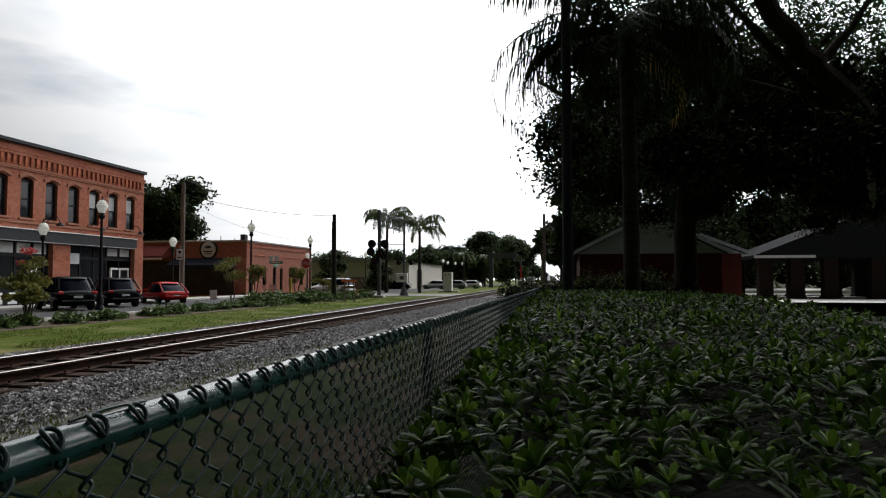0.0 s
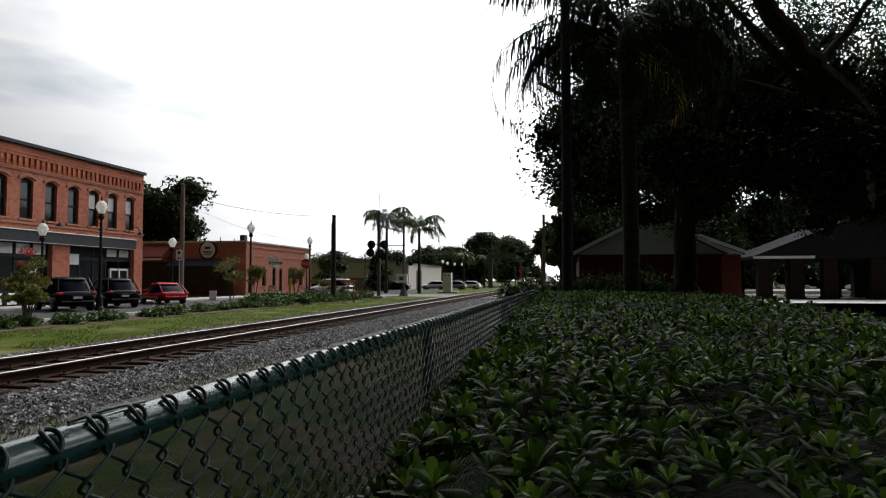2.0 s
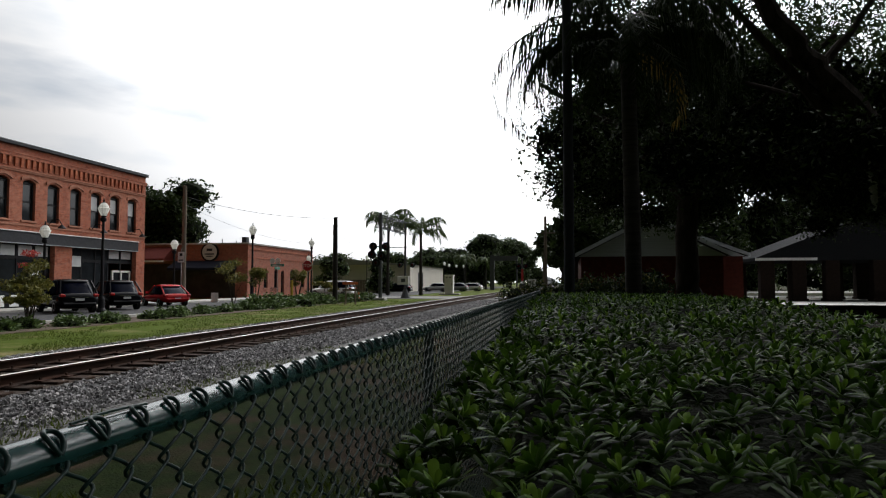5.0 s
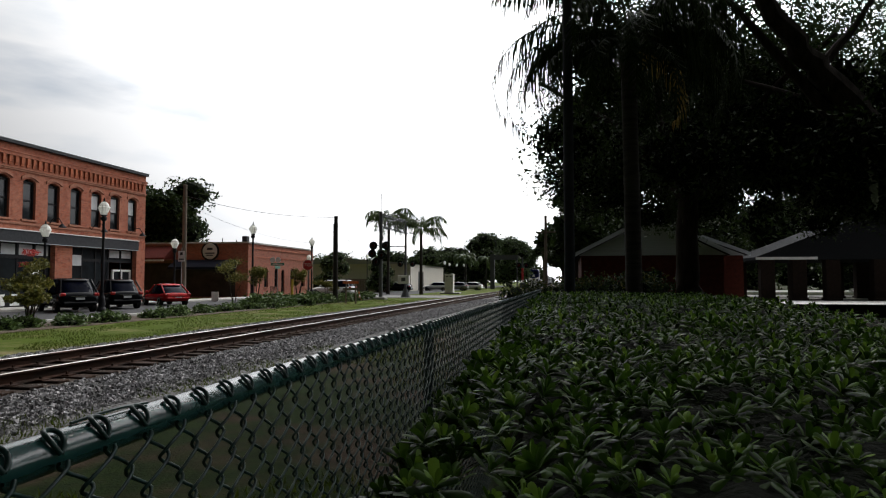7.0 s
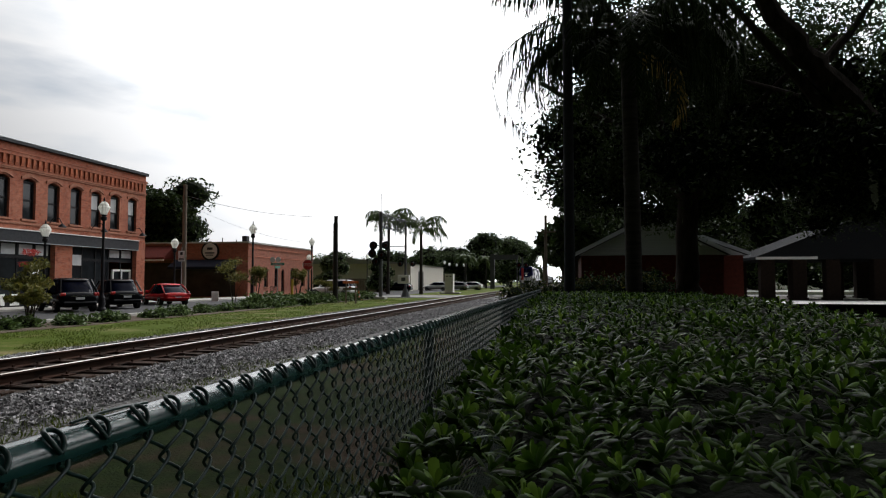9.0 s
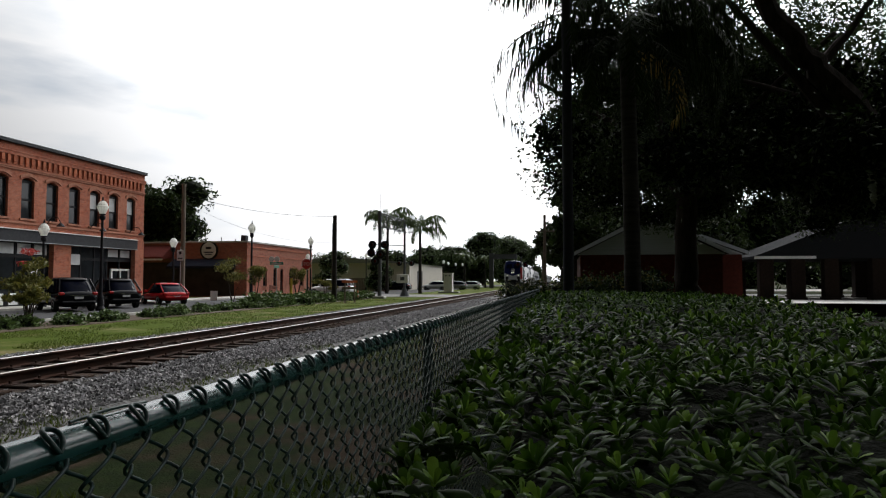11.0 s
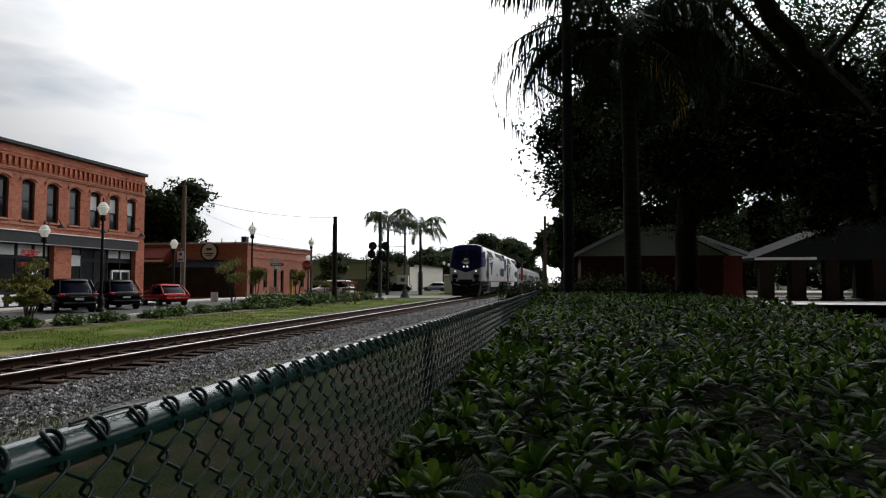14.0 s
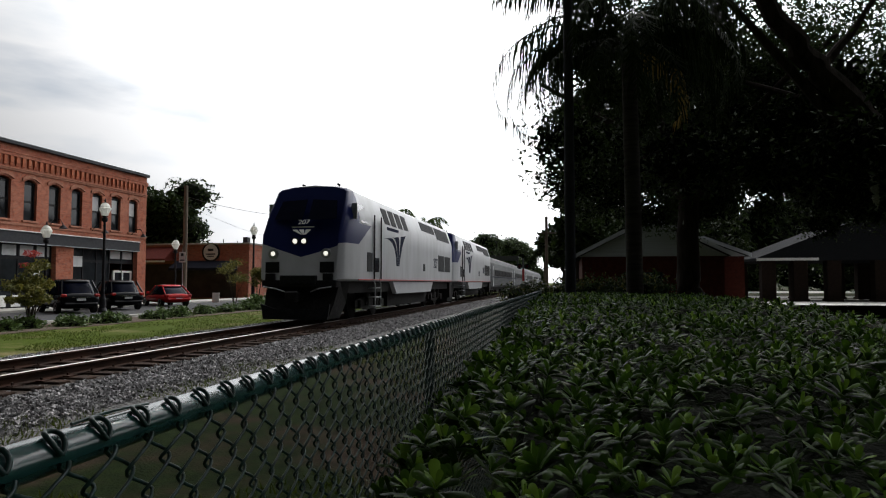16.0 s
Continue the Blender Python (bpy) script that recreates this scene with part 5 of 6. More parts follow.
    fine.append(Vector(pts[-1]))
    rad.append(r1)
    tube(bm, fine, rad, seg)
    return part(name, bm, M_BARK, parent, smooth=True)


def build_oaks():
    rng = random.Random(21)
    specs = [((8.9, 17.6), 0.55, 3.6), ((4.3, 24.0), 0.42, 4.4), ((15.0, 26.0), 0.5, 4.2)]
    groups = [[], [], []]
    # crowns: a broken roof of foliage over the park, its outer edge hanging low towards the track
    n = 0
    while n < 150:
        y = rng.uniform(15.5, 34)
        x = rng.uniform(-2.0, 24)
        z = rng.uniform(2.9, 13.5)
        r = rng.uniform(0.9, 1.9)
        if x - r * 0.9 < -0.076 * y + 0.018 * y * abs(math.sin(z * 1.3)) + max(0, z - 7.5) * 0.30:
            continue
        if z - r < 2.7 + 0.02 * (y - 16):
            continue
        if z > 6.3 and x > 6.3 and y < 24 and rng.random() < 0.7:
            continue          # open to the sky above the big limb
        k = min(range(3), key=lambda q: (specs[q][0][0] - x) ** 2 + (specs[q][0][1] - y) ** 2)
        groups[k].append((x, y, z, r * 1.2, r * 1.2, r * 0.85))
        n += 1
    for k in range(34):
        x, y, r = rng.uniform(0.6, 26), rng.uniform(29, 37), rng.uniform(1.2, 1.7)
        groups[1 if x < 9 else 2].append((x, y, rng.uniform(4.4, 8.0), r * 1.3, r * 1.2, r * 0.9))
    for k in range(36):
        groups[1].append((rng.uniform(1.6, 8.5), rng.uniform(22, 29), rng.uniform(5.8, 10.4), 1.5, 1.4, 1.05))
    for k in range(12):
        groups[1].append((rng.uniform(0.5, 2.2), rng.uniform(21, 25), rng.uniform(6.6, 9.0), 0.9, 0.9, 0.8))
    # near oak's unseen clumps, added to shade the hedge, the fence and the lawn
    for k in range(190):
        x, y = rng.uniform(-4.5, 12), rng.uniform(-12, 13)
        z = rng.uniform(7.5, 11.0) + max(0, y) * 0.12
        if z < 1.55 + max(y + 2.0, 0) * 0.56 + 1.6:
            continue
        groups[0].append((x, y, z, 2.1, 2.1, 1.2))
    for k in range(80):
        x, y = rng.uniform(-2, 11), rng.uniform(6, 14)
        z = 1.55 + (y + 2.2) * 0.50 + 1.5 + rng.uniform(0, 2.6)
        groups[0].append((x, y, z, 1.9, 1.9, 1.1))
    for k in range(34):
        x, y = rng.uniform(-4.5, 1), rng.uniform(8, 14)
        groups[0].append((x, y, 1.55 + (y + 2.2) * 0.50 + 1.7 + rng.uniform(0, 2.4), 1.8, 1.8, 1.0))
    # high tops of the crowns beyond view, added to shade hedge and lawn
    for k in range(60):
        x, y, z = rng.uniform(-1.5, 24), rng.uniform(13, 21), rng.uniform(12.0, 17)
        q = min(range(3), key=lambda i: (specs[i][0][0] - x) ** 2 + (specs[i][0][1] - y) ** 2)
        if x > 2.5 + (z - 11) * 0.2:
            groups[q].append((x, y, z, 2.2, 2.2, 1.4))
    # thin upper foliage behind the big limb
    more = random.Random(5)
    for k in range(40):
        groups[2].append((more.uniform(8, 23), more.uniform(23, 31), more.uniform(8.5, 15), 1.9, 1.7, 1.2))
    for k in range(34):
        groups[2].append((more.uniform(6.2, 11), more.uniform(19, 26), more.uniform(5.4, 8.8), 1.3, 1.3, 1.0))
    counts = (150000, 150000, 120000)
    for k, ((x, y), r, fork) in enumerate(specs):
        t = thing("oak_tree", pose(0, 0, 0), "broad dark live oak with a dense low crown in the park", "tree", "park trees")
        limb(t, [(x, y, 0.0), (x + 0.1, y, 0.5), (x - 0.15, y + 0.1, 2.0), (x - 0.1, y, fork)], r * 1.25, r * 0.8, "trunk", 12)
        top = (x - 0.1, y, fork - 0.1)
        for q in range(6):
            a = q * 1.05 + k
            mid = (x + 2.2 * math.cos(a), y + 2.2 * math.sin(a), fork + 1.8 + 0.4 * (q % 3))
            end = (x + 5.2 * math.cos(a + 0.2), y + 5.2 * math.sin(a + 0.2), fork + 4.2 + 0.7 * (q % 2))
            limb(t, [top, mid, end], r * 0.45, 0.07)
        leaf_cloud("crown", groups[k], counts[k], 0.082, M_OAK, 31 + k, t, shell=0.55, label="dense small dark green leaves")
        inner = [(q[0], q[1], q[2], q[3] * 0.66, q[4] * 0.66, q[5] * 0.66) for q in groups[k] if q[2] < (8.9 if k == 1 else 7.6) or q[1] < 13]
        leaf_cloud("inner_crown", inner, 900 * len(inner), 0.12, M_OAK_IN, 51 + k, t, shell=0.45, label="inner foliage with the crown's shade put into its colour")
        if k == 0:
            limb(t, [(x - 0.1, y, 3.4), (7.4, 17.5, 5.2), (6.15, 17.2, 6.7), (5.6, 17.1, 7.4), (4.75, 16.9, 8.6), (3.9, 16.7, 10.2), (3.4, 16.6, 12.0)], 0.36, 0.15)
            limb(t, [(6.1, 17.2, 6.8), (6.9, 17.4, 7.6), (7.6, 17.2, 8.8)], 0.14, 0.05)
    m = thing("hanging_moss", pose(0, 0, 0), "pale grey-green moss hanging from the oak", "moss")
    leaf_cloud("strands", [(7.36, 17.5, 4.1, 0.08, 0.08, 0.62), (7.42, 17.5, 4.7, 0.14, 0.12, 0.45), (7.40, 17.5, 3.7, 0.05, 0.05, 0.35)], 1500, 0.045, M_MOSS, 77, m, label="pale stringy moss")


build_oaks()


def frond(rng, base, az, rise, length, droop, material, parent, name="frond", leaflets=46, width=0.5, strip=0.016):
    """An arching feather leaf: a rib, and strips that hang from it on both sides."""
    pts, p = [], np.array(base, dtype=float)
    e = rise
    out = np.array([math.cos(az), math.sin(az), 0])
    n = 16
    for k in range(n + 1):
        pts.append(p.copy())
        e -= droop / n * (0.5 + 1.2 * k / n)
        p = p + (out * math.cos(e) + np.array([0, 0, math.sin(e)])) * length / n
    V, F = [], []
    side = np.array([-math.sin(az), math.cos(az), 0])
    for k in range(leaflets):
        u = 0.12 + 0.87 * k / leaflets
        i = min(int(u * n), n - 1)
        q = pts[i] + (pts[i + 1] - pts[i]) * (u * n - i)
        d = (pts[i + 1] - pts[i])
        d /= np.linalg.norm(d)
        ln = width * (math.sin(math.pi * (0.12 + 0.80 * u)) ** 0.7) * rng.uniform(0.8, 1.15)
        for s in (-1, 1):
            dirn = side * s * rng.uniform(0.35, 0.8) + d * rng.uniform(0.3, 0.6) + np.array([0, 0, rng.uniform(-0.9, 0.05)])
            dirn /= np.linalg.norm(dirn)
            m1 = q + dirn * ln * 0.45
            m2 = m1 + (dirn * 0.3 + np.array([0, 0, -1.0])) * ln * 0.75
            w = d * strip
            b = len(V)
            V += [q - w, q + w, m1 - w * 1.2, m1 + w * 1.2, m2]
            F += [(b, b + 1, b + 3, b + 2), (b + 2, b + 3, b + 4)]
    # the rib
    for k in range(n):
        w = side * (0.022 * (1 - k / n) + 0.006)
        z = np.array([0, 0, 0.02 * (1 - k / n) + 0.005])
        b = len(V)
        V += [pts[k] - w, pts[k] + w, pts[k] - z * 2, pts[k + 1] - w * 0.9, pts[k + 1] + w * 0.9, pts[k + 1] - z * 2]
        F += [(b, b + 1, b + 4, b + 3), (b + 1, b + 2, b + 5, b + 4), (b + 2, b, b + 3, b + 5)]
    ob = from_arrays(name, [tuple(v) for v in V], F, material)
    ob.parent = parent
    return ob


def palm(x, y, z0, height, lean, r, fronds, length, material, label, seed, dead=0, strip=0.016, sag=1.0, up=0):
    rng = random.Random(seed)
    t = thing("palm_tree", pose(0, 0, 0), label, "palm tree", "palms")
    bm = bmesh.new()
    n = 14
    pts = [(x + lean * (k / n) ** 1.6, y, z0 + height * k / n) for k in range(n + 1)]
    tube(bm, pts, [r * (1.25 - 0.3 * min(1, k / 3) - 0.12 * k / n) for k in range(n + 1)], 12)
    part("trunk", bm, M_PALMBARK, t, "ringed grey palm trunk", True)
    top = pts[-1]
    bm = bmesh.new()
    tube(bm, [top, (top[0], top[1], top[2] + 0.5), (top[0], top[1], top[2] + 0.9)], [r * 1.15, r * 0.9, 0.05], 10)
    part("crownshaft", bm, material, t, smooth=True)
    crown = (top[0], top[1], top[2] + 0.45)
    for k in range(fronds):
        tier = k % 3
        frond(rng, crown, k * 2.39996 + rng.uniform(-0.2, 0.2), radians((68, 45, 15)[tier] + up + rng.uniform(-8, 8)), length * rng.uniform(0.85, 1.1),
              radians(((150, 150, 110)[tier] + rng.uniform(-10, 10)) * sag), material, t, width=length * 0.2, strip=strip)
    for k in range(dead):
        f = frond(rng, (crown[0], crown[1], crown[2] - 0.2), (0.35, 1.5, 4.4)[k % 3] + rng.uniform(-0.2, 0.2), radians(10), length * 0.75, radians(140), M_DEAD if k == 0 else material, t,
                  "dry_frond", 34, 0.5)
    return t, crown


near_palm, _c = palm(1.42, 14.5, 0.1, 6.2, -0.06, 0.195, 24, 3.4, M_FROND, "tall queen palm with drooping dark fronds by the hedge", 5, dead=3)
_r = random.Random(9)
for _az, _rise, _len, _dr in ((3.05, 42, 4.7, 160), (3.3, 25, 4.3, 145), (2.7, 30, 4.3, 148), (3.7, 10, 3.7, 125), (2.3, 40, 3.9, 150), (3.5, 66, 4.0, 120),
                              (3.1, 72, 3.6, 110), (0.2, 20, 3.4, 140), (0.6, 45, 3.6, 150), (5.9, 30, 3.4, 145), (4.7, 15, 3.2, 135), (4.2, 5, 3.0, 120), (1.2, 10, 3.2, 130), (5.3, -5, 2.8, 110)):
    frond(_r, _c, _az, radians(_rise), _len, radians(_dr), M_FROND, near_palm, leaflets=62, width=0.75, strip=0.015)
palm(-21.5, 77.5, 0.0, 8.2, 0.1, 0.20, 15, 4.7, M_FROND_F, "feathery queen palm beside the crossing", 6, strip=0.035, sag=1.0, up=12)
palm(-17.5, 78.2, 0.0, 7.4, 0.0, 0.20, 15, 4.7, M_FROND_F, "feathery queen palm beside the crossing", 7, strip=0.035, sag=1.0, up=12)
palm(-18.7, 122.0, 0.0, 5.4, 0.0, 0.2, 14, 3.4, M_FROND_F, "small palm by the far street", 8, strip=0.07)
palm(-18.2, 150.0, 0.0, 6.0, 0.0, 0.2, 14, 3.4, M_FROND_F, "small palm by the far street", 12, strip=0.07)


def far_tree(x, y, h, r, seed, material=None, low=0.16, leaves=4200, size=0.34, label="rounded dark green tree in the distance", core=0.72):
    rng = random.Random(seed)
    t = thing("tree", pose(0, 0, 0), label, "tree", "distant trees")
    blobs = []
    for k in range(18):
        a, q, z = rng.uniform(0, 6.28), rng.uniform(0, 0.72) * r, rng.uniform(low, 0.86) * h
        s = rng.uniform(0.30, 0.46) * r * (1.15 - 0.4 * abs(z / h - 0.5))
        blobs.append((x + q * math.cos(a), y + q * math.sin(a), z, s, s, s * 0.8))
    limb(t, [(x, y, -0.1), (x + 0.1, y, h * 0.25), (x, y, h * 0.5)], 0.05 * r + 0.12, 0.1, "trunk", 8)
    for k in range(3):
        b = blobs[k]
        limb(t, [(x, y, h * 0.3), ((x + b[0]) / 2, (y + b[1]) / 2, (h * 0.3 + b[2]) / 2 + 0.4), b[:3]], 0.12, 0.04, seg=6)
    leaf_cloud("crown", blobs, leaves, size, material or M_FARLEAF, seed, t, shell=0.8)
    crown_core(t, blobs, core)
    return t


far_tree(-45.5, 66, 14.6, 6.3, 41, M_OAK, 0.16, 11000, 0.26, "large dark tree behind the shop buildings")
far_tree(-43.2, 66, 12.8, 4.6, 42, M_OAK, 0.16, 10000, 0.26, "large dark tree behind the shop buildings")
far_tree(-53.5, 70, 16.4, 6.5, 47, M_OAK, 0.16, 7000, 0.28, "large dark tree behind the shop buildings")
far_tree(-60.0, 55, 12.5, 6.0, 43, M_OAK, 0.16, 5000, 0.30, "large dark tree behind the shop buildings")
far_tree(-30.5, 82, 5.5, 2.6, 44, None, 0.16, 3500, 0.2, "bushy tree past the low brick building")
far_tree(-27.0, 92, 4.6, 2.4, 45, None, 0.16, 2500, 0.2, "bushy tree past the low brick building")
for _k, (_x, _y, _h, _rr) in enumerate(((-36, 185, 11, 7), (-29, 175, 12.5, 7), (-21.5, 168, 14.6, 7), (-15, 178, 14.2, 6), (-28, 163, 9.5, 5.5), (-19, 215, 15, 7),
                                        (-13.2, 158, 12.2, 4.6), (-48, 170, 9.5, 7), (-60, 165, 8.5, 8), (-75, 175, 8.5, 8), (-90, 170, 8, 8), (4, 120, 13, 7), (12, 95, 12, 6), (26, 110, 13, 8), (42, 105, 14, 9),
                                        (0.9, 64, 11, 3.3), (-0.6, 88, 10, 3.0), (34, 78, 12, 8), (18, 84, 11, 6), (6, 70, 10, 5), (13, 74, 11, 6), (24, 76, 11, 6), (40, 70, 12, 7), (-24, 190, 13, 7), (-33, 160, 10, 6), (-10.5, 185, 13, 5), (-42, 190, 11, 7), (9, 66, 8, 4), (30, 68, 9, 5), (22, 128, 9, 8), (33, 126, 9, 8), (45, 128, 9, 8), (57, 124, 10, 9), (70, 128, 10, 9), (10, 130, 9, 7), (84, 120, 11, 10))):
    far_tree(_x, _y, _h, _rr, 60 + _k, None if _x < -3 else M_OAK, 0.16 if _x < -3 or _y > 95 else 0.42, 7000 if _y > 140 else 5000, 0.36 if _y > 140 else 0.34)


def shrub_mesh(seed, n=420):
    rng = np.random.RandomState(seed)
    d = rng.normal(size=(n, 3))
    d /= np.linalg.norm(d, axis=1, keepdims=True)
    d[:, 2] = np.abs(d[:, 2])
    rr = (0.55 + 0.5 * rng.rand(n)) * (1 + 0.2 * np.sin(d[:, 0] * 6 + seed) + 0.15 * np.cos(d[:, 1] * 7))
    C = d * rr[:, None] * np.array([0.55, 0.55, 0.62])
    a = d * 0.6 + rng.normal(size=(n, 3)) * 0.6
    a /= np.linalg.norm(a, axis=1, keepdims=True)
    b = np.cross(a, rng.normal(size=(n, 3)))
    b /= np.linalg.norm(b, axis=1, keepdims=True)
    s = 0.085 * rng.uniform(0.6, 1.4, (n, 1))
    V = np.stack([C - a * s, C + b * s * 0.5, C + a * s, C - b * s * 0.5], 1).reshape(-1, 3)
    i = np.arange(n) * 4
    F = np.stack([i, i + 1, i + 2, i + 3], 1)
    me = bpy.data.meshes.new("leaves")
    me.from_pydata(V.tolist(), [], F.tolist())
    me.materials.append(M_SHRUB)
    # a dark lump stands for the shade between the shrub's leaves
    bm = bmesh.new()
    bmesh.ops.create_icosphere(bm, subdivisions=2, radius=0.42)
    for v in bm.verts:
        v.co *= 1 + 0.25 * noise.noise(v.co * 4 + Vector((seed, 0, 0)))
    core = bpy.data.meshes.new("shade_lump")
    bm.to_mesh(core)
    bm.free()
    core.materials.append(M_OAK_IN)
    return me, core


def build_bed():
    solid("mulch_bed", boxes((-18.9, -16.6, 14, 58.5, -0.05, 0.035), bevel=0.02), mat("bark_mulch", (0.10, 0.075, 0.055), (0.05, 0.038, 0.03), 0.95, 25, bump=0.8, bscale=45, c3=(0.16, 0.13, 0.10)),
          "brown mulch planting bed between lawn and street", "planting bed", "structure")
    solid("kerb", boxes((-19.1, -18.9, -40, 60.5, -0.05, 0.15), bevel=0.02), M_CONC, "pale concrete kerb along the parking", "kerb", "structure")
    meshes = [shrub_mesh(3 + k) for k in range(4)]
    rng = random.Random(8)
    y = 16.0
    while y < 57:
        for q in range(2 if y < 34 else 3):
            me, core = meshes[rng.randrange(4)]
            big = 1.35 if 36 < y < 47 else (1.1 if y > 47 else 0.78)
            s = rng.uniform(0.62, 1.05) * big
            m = Matrix.LocRotScale((rng.uniform(-18.5, -16.95), y + rng.uniform(-0.5, 0.5), 0.0), Euler((0, 0, rng.uniform(0, 6.28))), (s * 1.15, s * 1.15, s * 0.9))
            sh = new("shrub")
            sh.matrix_basis = m
            tagged(sh, "low rounded green shrub in the mulch bed", "shrub", "shrubs along the street")
            new("shade_core", core).parent = sh
            new("leaves", me).parent = sh
        y += rng.uniform(0.75, 1.25)
    # small flowering trees
    for x, yy, h, r, fl in ((-19.0, 20.4, 2.55, 0.95, True), (-17.9, 19.2, 1.5, 0.8, False), (-22.0, 40.5, 3.2, 1.7, False), (-20.6, 41.2, 2.6, 1.2, False), (-20.4, 47.6, 2.7, 1.05, False), (-19.2, 50.5, 1.7, 1.1, False)):
        t = thing("crape_myrtle", pose(0, 0, 0), "small multi-stemmed street tree with yellow-green leaves" + (" and red blossom" if fl else ""), "tree", "street trees")
        rng2 = random.Random(int(yy * 10))
        blobs = []
        for k in range(9):
            a = k * 2.4
            q = r * rng2.uniform(0.1, 0.7)
            z = h * rng2.uniform(0.52, 0.92)
            blobs.append((x + q * math.cos(a), yy + q * math.sin(a), z, 0.36 * r, 0.36 * r, 0.17 * h * 0.6))
            if k < 4:
                limb(t, [(x + 0.05 * k, yy, 0), (x + q * 0.4 * math.cos(a), yy + q * 0.4 * math.sin(a), h * 0.3), (x + q * math.cos(a), yy + q * math.sin(a), z)], 0.035, 0.012, "stem", 6)
        leaf_cloud("crown", blobs, 1700, 0.075, M_MYRTLE, int(yy * 7), t, shell=0.35)
        if fl:
            leaf_cloud("blossom", [(x, yy, h + 0.05, 0.28, 0.28, 0.12), (x - 0.5, yy + 0.2, h - 0.35, 0.15, 0.15, 0.1)], 260, 0.045, M_FLOWER, 5, t)


build_bed()


def build_back_hedge():
    h = thing("back_hedge", pose(0, 0, 0), "dark rounded hedge with yellow-green tips under the palm", "hedge")
    rng = random.Random(3)
    blobs = [(-1.1 + 0.34 * k + rng.uniform(-0.08, 0.08), 15.2 + rng.uniform(-0.3, 0.5), 0.80 + 0.02 * k + rng.uniform(-0.05, 0.05), 0.48, 0.7, 0.74) for k in range(10)]
    leaf_cloud("leaves", blobs, 22000, 0.045, M_OAK, 14, h)
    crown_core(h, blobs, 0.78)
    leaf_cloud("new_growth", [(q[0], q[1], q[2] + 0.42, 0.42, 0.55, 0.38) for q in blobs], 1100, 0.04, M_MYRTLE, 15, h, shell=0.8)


build_back_hedge()


# ---------------------------------------------------------------- grass blades
def build_grass():
    rng = np.random.RandomState(2)
    n = 46000
    k = n // 2
    x = np.concatenate([rng.uniform(-16.7, -11.3, k), rng.uniform(-5.9, -0.7, n - k)])
    y = np.concatenate([13 + 42 * rng.rand(k) ** 1.5, 1.5 + 22 * rng.rand(n - k) ** 1.4])
    keep = np.array([noise.noise((a * 0.7, b * 0.5, 7.7)) > (-0.25 if a < -8 else 0.08) for a, b in zip(x, y)])
    x, y = x[keep], y[keep]
    n = len(x)
    z = np.array([ground_z(a, b) for a, b in zip(x, y)]) - 0.005
    a = rng.uniform(0, 6.28, n)
    h = rng.uniform(0.03, 0.085, n)
    w = 0.009
    lx, ly = rng.normal(0, 0.03, n), rng.normal(0, 0.03, n)
    V = np.stack([np.stack([x - w * np.cos(a), y - w * np.sin(a), z], 1), np.stack([x + w * np.cos(a), y + w * np.sin(a), z], 1), np.stack([x + lx, y + ly, z + h], 1)], 1).reshape(-1, 3)
    F = np.arange(n * 3).reshape(-1, 3)
    ob = from_arrays("grass", V.tolist(), F.tolist(), leaf_material("grass_blade", (0.042, 0.067, 0.008), (0.092, 0.122, 0.015), 0.6, 0.3))
    tagged(ob, "short green lawn grass beside the track", "grass", kind="stuff")


build_grass()
# ---------------------------------------------------------------- street furniture
M_GLOBE = leaf_material("milky_lamp_globe", (0.86, 0.86, 0.82), (0.90, 0.90, 0.86), 0.35, 0.6)
M_YELLOW = mat("yellow_sleeve", (0.55, 0.40, 0.03), (0.48, 0.34, 0.03), 0.5, 8)
M_REDSIGN = mat("red_sign", (0.45, 0.02, 0.02), (0.38, 0.02, 0.02), 0.45, 6)
M_GREENSIGN = mat("green_sign", (0.02, 0.20, 0.13), (0.02, 0.17, 0.11), 0.45, 6)
M_ORANGE = mat("orange_plastic", (0.65, 0.14, 0.03), (0.55, 0.11, 0.03), 0.5, 8)
M_SIGNAL = mat("weathered_grey_signal_steel", (0.10, 0.105, 0.11), (0.07, 0.073, 0.077), 0.8, 14, bump=0.05)
M_WIRE = mat("cable_black", (0.02, 0.02, 0.02), (0.03, 0.03, 0.03), 0.6, 5)


def street_lamp(h, label):
    l = thing("street_lamp", pose(0, 0, 0), label, "street lamp", "street lamps")
    part("base", lathe(bmesh.new(), [(0.24, 0.0), (0.24, 0.12), (0.17, 0.25), (0.15, 0.7), (0.10, 0.85)], 14), M_BLACK, l)
    part("pole", rod((0, 0, 0.8), (0, 0, h - 1.15), 0.085, 0.062, 12), M_BLACK, l, smooth=True)
    part("collar", lathe(bmesh.new(), [(0.07, h - 1.2), (0.15, h - 1.12), (0.15, h - 1.0), (0.10, h - 0.95), (0.16, h - 0.88)], 14), M_BLACK, l)
    part("globe", lathe(bmesh.new(), [(0.14, h - 0.89), (0.17, h - 0.80), (0.29, h - 0.52), (0.30, h - 0.47), (0.25, h - 0.45), (0.24, h - 0.36), (0.15, h - 0.24), (0.10, h - 0.20)], 12), M_GLOBE, l, "milky white acorn globe")
    part("finial", lathe(bmesh.new(), [(0.11, h - 0.20), (0.05, h - 0.16), (0.03, h - 0.11), (0.045, h - 0.07), (0.012, h + 0.04)], 10), M_BLACK, l)
    return l


tall = street_lamp(5.9, "tall black street lamp with a white acorn globe")
tall.matrix_basis = pose(-23.6, 30.0, 0.0)
